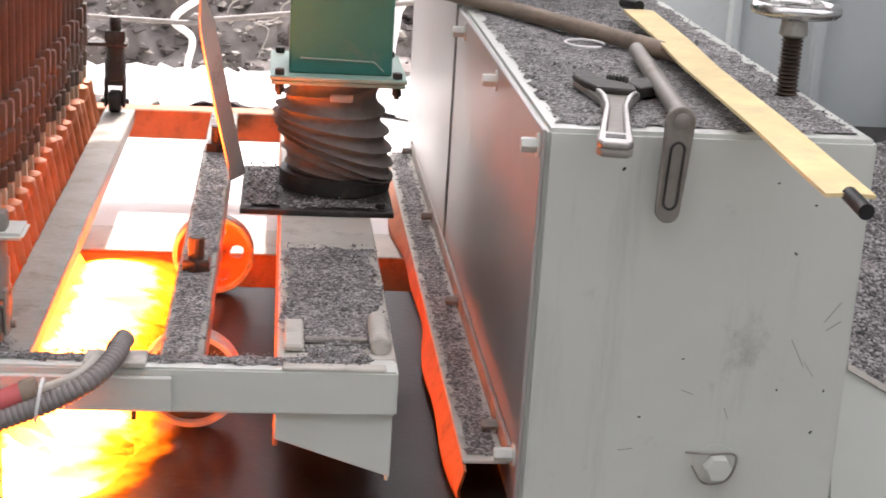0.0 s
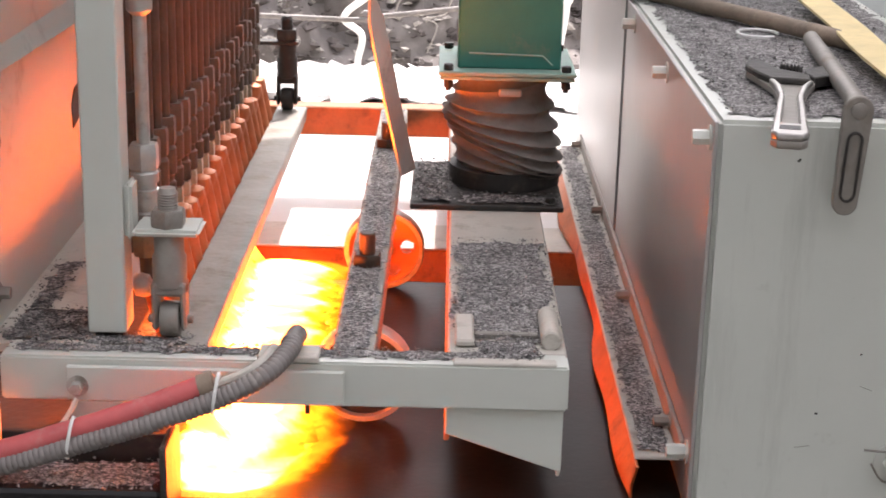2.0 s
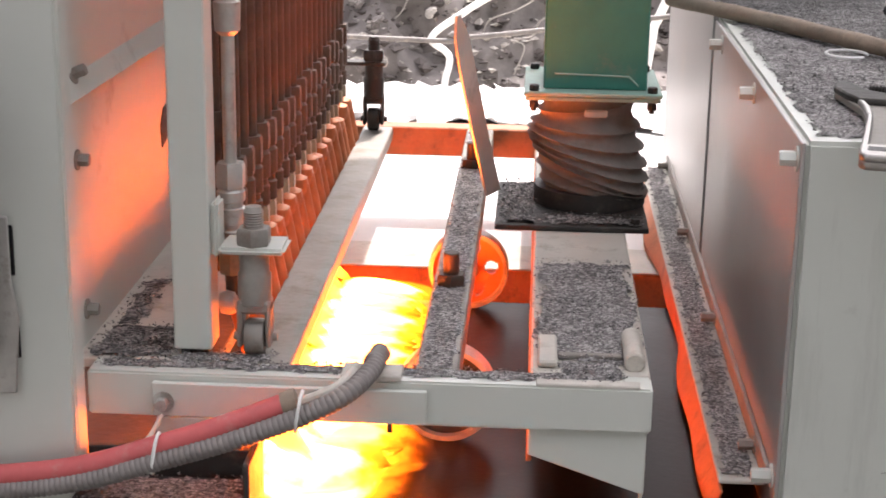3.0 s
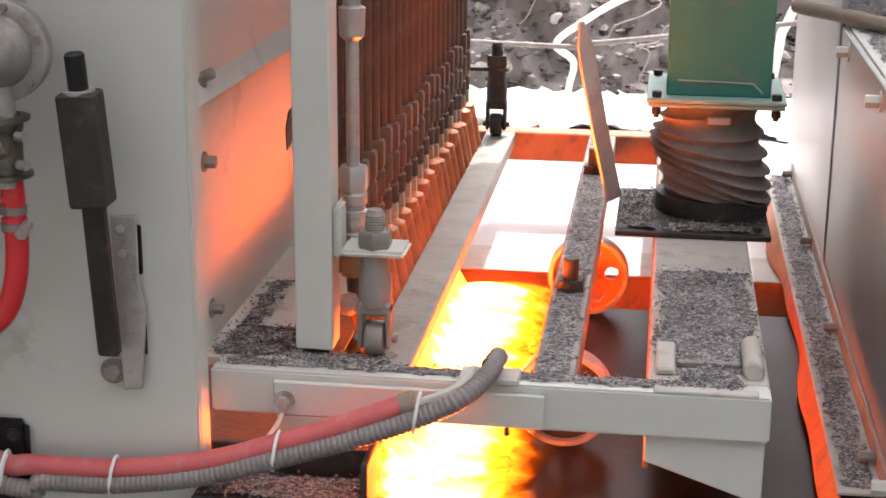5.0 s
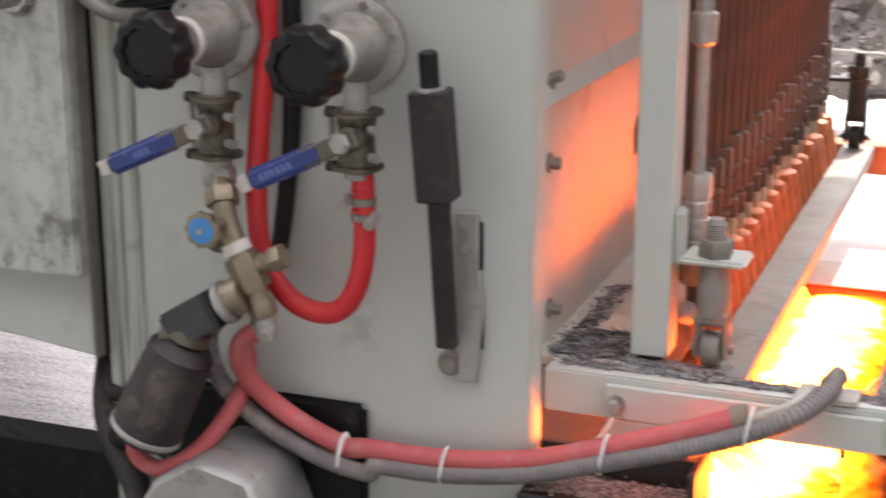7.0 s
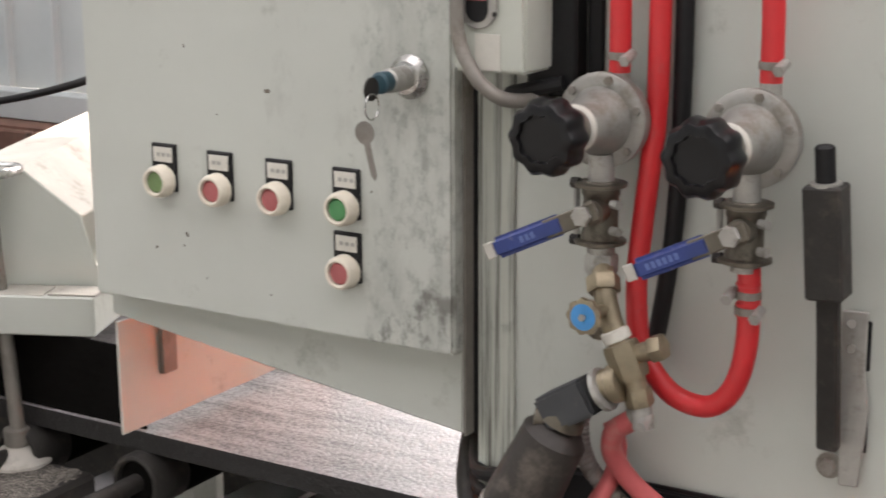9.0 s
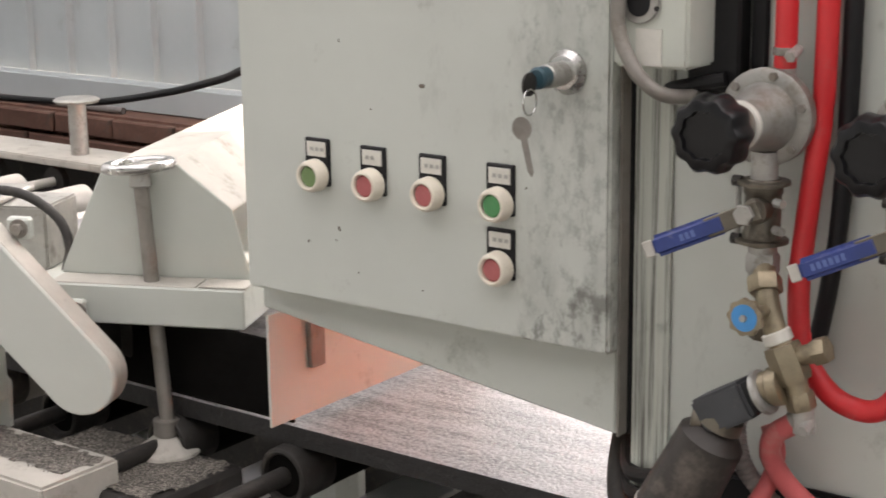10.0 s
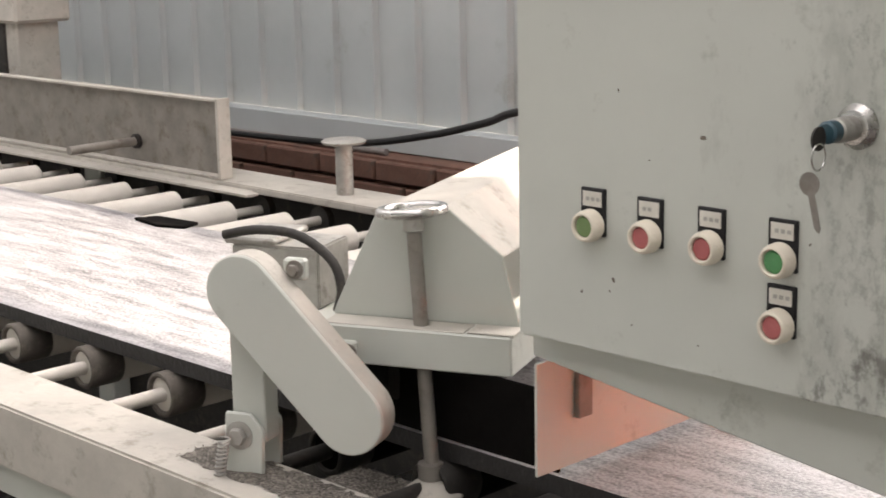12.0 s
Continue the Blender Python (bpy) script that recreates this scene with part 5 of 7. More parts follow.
# ---- tools on the box ----
def handwheel(x, y, z0, z1, r, name_label, thread=True, rod_r=0.0085):
    t = thing("handwheel", (x, y, z0), name_label, "handwheel", "handwheels")
    if thread:
        b = lathe((x, y, z0), (0, 0, 1), [(0.0, 0.0095)] + [(0.002 * k, 0.0085 if k % 2 else 0.0112) for k in range(1, int((z1 - z0 - 0.022) / 0.002))] + [(z1 - z0 - 0.02, 0.008)], 16)
    else:
        b = rod((x, y, z0), (x, y, z1 - 0.01), rod_r, 16)
    part("screw", b, RUST if thread else STEEL, t, "rusty screw" if thread else "dull steel rod")
    part("boss", lathe((x, y, z1 - 0.024), (0, 0, 1), [(0, 0.011), (0.002, 0.014), (0.016, 0.0125), (0.018, 0.017), (0.028, 0.016), (0.029, 0.009)], 20), CASTZINC, t)
    b = bmesh.new()
    rim = [Vector((x + r * math.cos(a), y + r * math.sin(a), z1 + 0.003)) for a in [2 * math.pi * k / 40 for k in range(41)]]
    sweep(rim, 0.0065, 12, b)
    part("rim", b, CHROME, t)
    for k in range(3):
        a = 2 * math.pi * k / 3 + 0.4
        part("spoke", rod((x + 0.01 * math.cos(a), y + 0.01 * math.sin(a), z1), (x + r * math.cos(a), y + r * math.sin(a), z1 + 0.003), 0.006, 10, None, 0, 0.0045), CHROME, t)
    return t


handwheel(0.523, 1.536, 1.163, 1.247, 0.038, "chromed handwheel on a rusty threaded screw")


def wrench():
    t = thing("adjustable_wrench", (0.335, 1.42, 1.166), "chromed adjustable wrench lying over the box edge", "wrench")
    a, c = Vector((0.290, 1.228, 1.173)), Vector((0.348, 1.512, 1.173))
    d = (c - a).normalized()
    s = Vector((d.y, -d.x, 0))
    L = (c - a).length
    def at(u, w):
        q = a + d * u * L + s * w
        return (q.x, q.y)
    out = [at(0.0, -0.010), at(0.03, -0.0145), at(0.14, -0.0135), at(0.55, -0.0105), at(0.72, -0.015), at(0.88, -0.030), at(1.0, -0.042), at(1.1, -0.040), at(1.08, -0.026), at(0.97, -0.014), at(0.95, 0.012), at(0.86, 0.022), at(0.72, 0.015), at(0.55, 0.0105), at(0.14, 0.0135), at(0.03, 0.0145), at(0.0, 0.010)]
    part("handle", prism(out, "z", 1.1675, 1.1740, 0.001), STEEL, t)
    for k in (-1, 1):
        part("handle_rail", prism([at(0.13, 0.0135 * k), at(0.55, 0.0105 * k), at(0.72, 0.015 * k), at(0.80, 0.020 * k), at(0.78, 0.014 * k), at(0.70, 0.0085 * k), at(0.55, 0.0055 * k), at(0.13, 0.0075 * k)], "z", 1.1735, 1.1795, 0.0012), BRUSHED, t)
    part("end_ring", prism([at(0.0, -0.010), at(0.03, -0.0148), at(0.14, -0.0140), at(0.14, 0.0140), at(0.03, 0.0148), at(0.0, 0.010)], "z", 1.1735, 1.1800, 0.0015), BRUSHED, t)
    part("fixed_jaw", prism([at(0.80, -0.019), at(0.88, -0.031), at(1.0, -0.043), at(1.1, -0.041), at(1.08, -0.027), at(0.97, -0.015), at(0.90, 0.016), at(0.80, 0.018)], "z", 1.1735, 1.1800, 0.0015), DARK, t, "dark forged jaw")
    jaw = [at(0.87, 0.0215), at(0.96, 0.012), at(1.02, 0.013), at(1.10, 0.030), at(1.12, 0.045), at(1.02, 0.046), at(0.93, 0.036)]
    part("jaw", prism(jaw, "z", 1.168, 1.178, 0.001), DARK, t, "dark sliding jaw")
    q0 = a + d * L * 0.98 - s * 0.011
    part("worm", lathe(q0 + Vector((0, 0, 0.004)), s, [(0, 0.005)] + [(0.001 + 0.0016 * k, 0.0045 if k % 2 else 0.007) for k in range(12)] + [(0.021, 0.005)], 14), DARK, t)
    part("end_hole", prism([at(0.055, -0.0085), at(0.105, -0.008), at(0.105, 0.008), at(0.055, 0.0085)], "z", 1.1797, 1.1803, 0), BLACK, t)


wrench()


def latch_tool():
    t = thing("socket_tool", (0.385, 1.5, 1.166), "worn steel rod tool with a hinged slotted end", "hand tool")
    part("rod", rod((0.406, 1.70, 1.176), (0.372, 1.345, 1.178), 0.0085, 16, None, 0.001), STEEL, t)
    m = pose(0.366, 1.326, 1.1795, 0, 3, 0)
    pts = []
    for k in range(13):
        a = math.pi * k / 12
        pts.append((0.0125 * math.cos(a), 0.0125 * math.sin(a)))
    for k in range(13):
        a = math.pi + math.pi * k / 12
        pts.append((0.0105 * math.cos(a), -0.080 + 0.0105 * math.sin(a)))
    part("slotted_end", prism(pts, "y", -0.004, 0.004, 0.001, None, m), STEEL, t, "dark slotted end piece")
    rim = [Vector((0.006 * math.cos(2 * math.pi * k / 24), -0.0055, -0.048 + 0.0075 * math.sin(2 * math.pi * k / 24) + (0.022 if math.sin(2 * math.pi * k / 24) > 0 else -0.022))) for k in range(25)]
    b = sweep([m @ q for q in rim], 0.0012, 6)
    part("slot_rim", b, DARK, t)
    part("pivot", lathe(m @ Vector((0, -0.003, 0)), (0, -1, 0), [(0, 0.007), (0.003, 0.007), (0.004, 0.005)], 16), STEEL, t)


latch_tool()


def strap():
    t = thing("webbing_strap", (0.45, 1.6, 1.17), "stiff yellow webbing strap with dark end jutting off the box", "strap")
    p = smooth_path([(0.462, 1.958, 1.180), (0.452, 1.73, 1.182), (0.443, 1.568, 1.1815), (0.438, 1.321, 1.181), (0.434, 1.162, 1.179), (0.4325, 1.085, 1.178)], 8)
    b = bmesh.new()
    vs = []
    for i, q in enumerate(p):
        d = (p[min(i + 1, len(p) - 1)] - p[max(i - 1, 0)]).normalized()
        s = Vector((d.y, -d.x, 0)).normalized()
        w = 0.0185
        vs.append([b.verts.new(q + s * sx * w + Vector((0, 0, dz))) for sx, dz in ((-1, 0), (0, 0.0012), (1, 0), (1, 0.003), (0, 0.0042), (-1, 0.003))])
    for a, c in zip(vs, vs[1:]):
        for k in range(6):
            b.faces.new((a[k], a[(k + 1) % 6], c[(k + 1) % 6], c[k]))
    b.faces.new(vs[0])
    b.faces.new(vs[-1])
    part("webbing", b, YELLOW, t)
    e = p[-1]
    d = (p[-1] - p[-3]).normalized()
    part("strap_end", rod(e - d * 0.004 + Vector((0, 0, 0.002)), e + d * 0.035 + Vector((0, 0, 0.0)), 0.006, 12), BLACK, t, "dark rod at the strap's end")
    part("hook", rod((0.462, 1.955, 1.188), (0.452, 2.0, 1.186), 0.007, 10), BLACK, t)
    w = thing("wooden_stick", (0.36, 1.85, 1.17), "weathered round wooden stick lying on grit", "stick")
    q = smooth_path([(0.20, 2.14, 1.176), (0.291, 1.986, 1.176), (0.38, 1.81, 1.177), (0.452, 1.672, 1.176)], 6)
    part("stick", sweep(q, 0.0095, 14, None, lambda i: 1 + 0.05 * math.sin(i * 1.7)), WOOD, w)
    r = thing("wire_ring", (0.36, 1.76, 1.167), "white plastic ring lying on grit", "ring")
    part("ring", sweep([Vector((0.362 + 0.022 * math.cos(a), 1.765 + 0.026 * math.sin(a), 1.170)) for a in [2 * math.pi * k / 28 for k in range(25)]], 0.0016, 8), PIPEWHITE, r)


strap()
b_ = thing("safety_wire", (0.434, 1.34, 0.86), "bent wire round the box's front bolt", "wire")
part("wire", sweep(smooth_path([(0.405, 1.338, 0.868), (0.425, 1.337, 0.867), (0.452, 1.337, 0.866), (0.447, 1.337, 0.842), (0.425, 1.337, 0.838), (0.412, 1.337, 0.855)], 6), 0.0011, 6), STEEL, b_)


# bin and heap beside the box
def bin_right():
    t = thing("grit_bin", (0.8, 1.7, 0.0), "cream-painted steel bin with dark grit heaped behind", "bin")
    slope = Matrix.Translation((0, 1.655, 0.832)) @ Matrix.Rotation(radians(-18), 4, "X")
    part("front_sheet", prism([(0.655, -0.80), (1.40, -0.80), (1.40, -0.40), (0.671, 0.0), (0.655, 0.0)], "y", 0.0, 0.006, 0, None, slope), PAINT, t)
    part("front_rim", prism([(0.671, 0.0005), (1.40, -0.3995), (1.40, -0.392), (0.671, 0.008)], "y", -0.003, 0.012, 0, None, slope), PAINT_DUST, t)
    part("rear_sheet", box(0.60, 1.4, 2.28, 2.29, 0.0, 0.9, 0.001), PAINT, t)
    b = bmesh.new()
    g = {}
    for i in range(41):
        for j in range(31):
            x, y = 0.57 + i * 0.02, 1.70 + j * 0.0195
            z = 0.74 - 0.2 * max(0.0, x - 0.70) + 0.25 * (y - 1.66) / 0.6 + 0.02 * noise.fractal(Vector((x * 9, y * 9, 0)), 1, 2, 4)
            g[i, j] = b.verts.new((x, y, z))
    for i in range(40):
        for j in range(30):
            b.faces.new((g[i, j], g[i + 1, j], g[i + 1, j + 1], g[i, j + 1]))
    tagged(part("grit_heap", b, GRIT_DARK), "dark heap of stone grit in the bin", "grit", kind="stuff")
    w = thing("dark_ledge", (1.2, 2.9, 0.0), "dark rubber sheet along the wall foot", "ledge")
    part("ledge", box(0.86, 2.6, 2.75, 3.15, 0.0, 0.80, 0.004), DARK, w)


bin_right()


# ---- push buttons, lock and keys on the cabinet door ----
def button(x, z, cap, label):
    y = 1.268
    t = thing("push_button", (x, y, z), label, "push button", "cabinet push buttons")
    fr = part("label_frame", box(x - 0.0165, x + 0.0165, y - 0.0035, y + 0.001, z - 0.012, z + 0.0395, 0.001), BLACK, t)
    part("label_plate", box(x - 0.013, x + 0.013, y - 0.0045, y - 0.0036, z + 0.020, z + 0.036, 0.0003), LABEL, t)
    part("bezel", lathe((x, y - 0.0036, z), (0, -1, 0), [(0, 0.0165), (0.002, 0.0178), (0.012, 0.0172), (0.0165, 0.0155), (0.0175, 0.0135), (0.0165, 0.0120), (0.012, 0.0118)], 32), CREAM, t)
    part("cap", lathe((x, y - 0.010, z), (0, -1, 0), [(0, 0.0116), (0.0065, 0.0116), (0.0082, 0.0095), (0.0085, 0.0)], 28), cap, t)
    rr = random.Random(int(x * 1000))
    for k in range(rr.choice((2, 3))):
        bx = x - 0.008 + k * 0.007
        part("text_bar", box(bx, bx + 0.0045, y - 0.0049, y - 0.0046, z + 0.026, z + 0.030, 0), CASTZINC, t)


for bx, bz, cp, lb in ((-1.171, 1.136, GREEN_OLD, "faded green push button with cream bezel"), (-1.095, 1.134, RED_BTN, "red push button with cream bezel"), (-1.018, 1.133, RED_BTN, "red push button with cream bezel"), (-0.934, 1.132, GREEN_BTN, "green push button with cream bezel"), (-0.934, 1.067, RED_BTN, "lower red push button with cream bezel")):
    button(bx, bz, cp, lb)


def lock():
    x, y, z = -0.858, 1.268, 1.267
    t = thing("cabinet_lock", (x, y, z), "chromed cabinet lock with a bunch of keys hanging", "lock")
    part("rosette", lathe((x, y, z), (0, -1, 0), [(0, 0.0215), (0.003, 0.0215), (0.010, 0.016), (0.011, 0.012)], 32), CHROME, t)
    part("barrel", lathe((x, y - 0.008, z), (0, -1, 0), [(0, 0.0115), (0.030, 0.0115), (0.032, 0.010)], 24), CASTZINC, t)
    part("key_collar", lathe((x, y - 0.040, z), (0, -1, 0), [(0, 0.010), (0.012, 0.0105), (0.014, 0.008)], 20), TEAL, t)
    part("key_bow", lathe((x - 0.0012, y - 0.066, z - 0.004), (1, 0, 0), [(0, 0.0), (0.0001, 0.011), (0.0022, 0.011), (0.0023, 0.0)], 20), DARK, t)
    part("key_ring", sweep([Vector((x + 0.002, y - 0.068 + 0.011 * math.cos(a), z - 0.020 + 0.012 * math.sin(a))) for a in [2 * math.pi * k / 30 for k in range(31)]], 0.0009, 8), CHROME, t)
    b = bmesh.new()
    prism([(0.009 * math.cos(a), 0.011 * math.sin(a)) for a in [2 * math.pi * k / 16 for k in range(16)]], "y", -0.001, 0.001, 0, b, pose(x - 0.004, y - 0.072, z - 0.044, 0, -12, 20))
    prism([(-0.003, -0.009), (0.003, -0.009), (0.0025, -0.042), (0.0, -0.046), (-0.003, -0.040)], "y", -0.0009, 0.0009, 0, b, pose(x - 0.004, y - 0.072, z - 0.044, 0, -12, 20))
    part("hanging_key", b, STEEL, t)


lock()


# ---- gas valves on the panel ----
def regulator(x, z, label):
    y = 1.31
    t = thing("gas_regulator", (x, y, z), label, "gas regulator", "gas regulators")
    part("rear_body", lathe((x, y, z), (0, -1, 0), [(0, 0.022), (0.02, 0.024), (0.038, 0.030), (0.040, 0.042), (0.047, 0.043)], 36), REGZINC, t)
    part("flange", lathe((x, y - 0.0475, z), (0, -1, 0), [(0, 0.043), (0.006, 0.043), (0.008, 0.040), (0.009, 0.032)], 36), REGZINC, t)
    part("bonnet", lathe((x, y - 0.056, z), (0, -1, 0), [(0, 0.031), (0.012, 0.028), (0.026, 0.022), (0.044, 0.019), (0.058, 0.0185)], 28), REGZINC, t)
    part("neck", lathe((x, y - 0.113, z), (0, -1, 0), [(0, 0.0185), (0.002, 0.0205), (0.009, 0.0205), (0.010, 0.0175), (0.013, 0.0175), (0.014, 0.0195), (0.024, 0.0190), (0.026, 0.012)], 28), REGZINC, t)
    part("seal_ring", lathe((x, y - 0.1015, z), (0, -1, 0), [(0, 0.0195), (0.001, 0.0212), (0.006, 0.0212), (0.007, 0.0195)], 28), LABEL, t)
    for k in range(6):
        a = 2 * math.pi * k / 6 + 0.3
        part("screw", bolt((x + 0.037 * math.cos(a), y - 0.0555, z + 0.037 * math.sin(a)), (0, -1, 0), 0.0042, 0.005, None, False), STEEL, t)
    kb = lathe((x, y - 0.137, z), (0, -1, 0), [(0, 0.024), (0.003, 0.0315), (0.009, 0.0335), (0.024, 0.0325), (0.030, 0.029), (0.0325, 0.0235), (0.0325, 0.0205), (0.0285, 0.0195), (0.0285, 0.0)], 100, None, lambda a: 1 + 0.045 * math.cos(a * 10) - 0.02)
    part("knob", kb, GLOSSBLACK, t, "black scalloped knob")


regulator(-0.650, 1.243, "grey gas regulator with black scalloped knob")
regulator(-0.511, 1.238, "grey gas regulator with black scalloped knob")


def ball_valve(x, z0, z1, y, lever, label, lettered):
    t = thing("ball_valve", (x, y, z0), label, "ball valve", "ball valves")
    part("nipple", lathe((x, y, z0 - 0.006), (0, 0, 1), [(0, 0.012), (z1 - z0 + 0.03, 0.012)], 20), CASTZINC, t)
    zc = (z0 + z1) / 2
    part("valve_body", lathe((x, y, z0), (0, 0, 1), [(0, 0.015), (0.004, 0.0175), (0.012, 0.0175), (0.015, 0.0160), (z1 - z0 - 0.015, 0.0160), (z1 - z0 - 0.012, 0.0175), (z1 - z0 - 0.004, 0.0175), (z1 - z0, 0.015)], 24), VALVE, t)
    for zz in (z0 + 0.002, z1 - 0.006):
        part("flange_ring", lathe((x, y, zz), (0, 0, 1), [(0, 0.020), (0.001, 0.0235), (0.004, 0.0235), (0.005, 0.020)], 28), VALVE, t)
        part("clamp_bolt", rod((x - 0.026, y - 0.006, zz + 0.0025), (x - 0.018, y - 0.006, zz + 0.0025), 0.005, 10), DARK, t)
    part("tie_bolt", rod((x - 0.022, y - 0.004, z0), (x - 0.022, y - 0.004, z1), 0.003, 8), CASTZINC, t)
    st = Vector((x + 0.004, y - 0.040, zc + 0.006))
    part("stem_boss", lathe((x + 0.002, y - 0.008, zc + 0.004), (0, -1, 0), [(0, 0.012), (0.014, 0.0115), (0.016, 0.008)], 18), VALVE, t)
    part("stem", rod((x + 0.003, y - 0.020, zc + 0.005), st, 0.0065, 12), STEEL, t)
    for k in (-1, 1):
        part("gland_screw", rod((x + 0.017, y - 0.012, zc + 0.012 * k), (x + 0.026, y - 0.016, zc + 0.012 * k), 0.0042, 8), CASTZINC, t)
    part("stem_nut", hexnut(st + Vector((0, -0.003, 0)), (0, -1, 0), 0.0095, 0.006), CASTZINC, t)
    e = Vector(lever)
    d = (e - st)
    L = d.length
    d.normalize()
    up = Vector((0, -1, 0))
    up = (up - d * up.dot(d)).normalized()
    wv = d.cross(up)
    m = Matrix((( *d, 0), (*wv, 0), (*up, 0), (0, 0, 0, 1))).transposed()
    m = Matrix.Translation(st) @ m
    part("lever_root", box(-0.012, L * 0.4, -0.0085, 0.0085, 0.0, 0.003, 0.001, None, m), VALVE, t)
    g = part("lever_grip", box(L * 0.20, L * 0.93, -0.0098, 0.0098, -0.004, 0.006, 0.0042, None, m, 3), BLUE, t, "blue vinyl lever grip")
    part("lever_tip", box(L * 0.92, L * 1.02, -0.0075, 0.0075, 0.0, 0.003, 0.001, None, m), PAINT_DUST, t)
    for k in range(lettered):
        part("text_bar", box(L * (0.50 + 0.055 * k), L * (0.535 + 0.055 * k), -0.003, 0.003, 0.0061, 0.0063, 0, None, m), FADED, g)


ball_valve(-0.648, 1.130, 1.190, 1.255, (-0.727, 1.19, 1.128), "dirty steel ball valve with dark blue lever", 3)
ball_valve(-0.511, 1.130, 1.186, 1.255, (-0.590, 1.19, 1.126), "dirty steel ball valve with blue lettered lever", 6)


def clamp(p, axis, r, t, side=1):
    """A worm clamp: a band with a screw housing on one side of the hose."""
    u, w, d = frame_of(axis)
    part("hose_clamp", lathe(Vector(p) - d * 0.004, d, [(0, r), (0.0005, r + 0.0012), (0.0065, r + 0.0012), (0.007, r)], 24), STEEL, t)
    q = Vector(p) + Vector((0.85 * side, -0.5, 0)).normalized() * (r + 0.0045)
    part("clamp_screw", rod(q - Vector((0, 0.006, 0.002)), q + Vector((0, 0.006, 0.002)), 0.0046, 10), CASTZINC, t)
    part("clamp_screw_head", hexnut(q - Vector((0, 0.006, 0.002)), (0, -1, -0.2), 0.0056, 0.006), CASTZINC, t)


def red_hoses():
    t = thing("red_gas_hose", (-0.55, 1.25, 1.0), "bright red rubber gas hose looping from the valve", "gas hose", "red gas hoses")
    p = smooth_path([(-0.507, 1.257, 1.128), (-0.506, 1.257, 1.069), (-0.512, 1.257, 1.031), (-0.525, 1.257, 1.006), (-0.545, 1.258, 0.995), (-0.574, 1.259, 1.000), (-0.598, 1.262, 1.020), (-0.613, 1.266, 1.047), (-0.619, 1.272, 1.097), (-0.617, 1.277, 1.148), (-0.613, 1.281, 1.199), (-0.609, 1.283, 1.249), (-0.607, 1.283, 1.347), (-0.604, 1.283, 2.0)], 8)
    part("hose", sweep(p, 0.0100, 16), REDHOSE, t)
    for k in range(4):
        part("ferrule_ridge", lathe((-0.507, 1.257, 1.084 + 0.009 * k), (0, 0, 1), [(0, 0.0100), (0.001, 0.0108), (0.003, 0.0108), (0.004, 0.0100)], 16), REDHOSE, t)
    clamp((-0.507, 1.257, 1.104), (0, 0, 1), 0.0104, t, -1)
    clamp((-0.507, 1.257, 1.090), (0, 0, 1), 0.0104, t)
    for x in (-0.640, -0.500):
        t = thing("red_gas_hose", (x, 1.275, 1.29), "red rubber gas hose entering a regulator from above", "gas hose", "red gas hoses")
        part("hose", sweep(smooth_path([(x, 1.272, 1.285), (x, 1.272, 1.34), (x - 0.004, 1.274, 1.5), (x, 1.276, 2.0)], 5), 0.0098, 16), REDHOSE, t)
        clamp((x, 1.272, 1.300), (0, 0, 1), 0.0100, t)
        part("inlet_nipple", rod((x, 1.272, 1.27), (x, 1.272, 1.292), 0.0095, 14), CASTZINC, t)
    t = thing("black_cable", (-0.56, 1.29, 1.1), "black rubber cable behind the red hose", "cable")
    part("cable", sweep(smooth_path([(-0.618, 1.297, 1.015), (-0.610, 1.297, 1.039), (-0.600, 1.297, 1.10), (-0.593, 1.297, 1.172), (-0.590, 1.297, 1.298), (-0.590, 1.297, 1.346), (-0.588, 1.297, 2.0)], 6), 0.0085, 12), BLACK, t)


red_hoses()


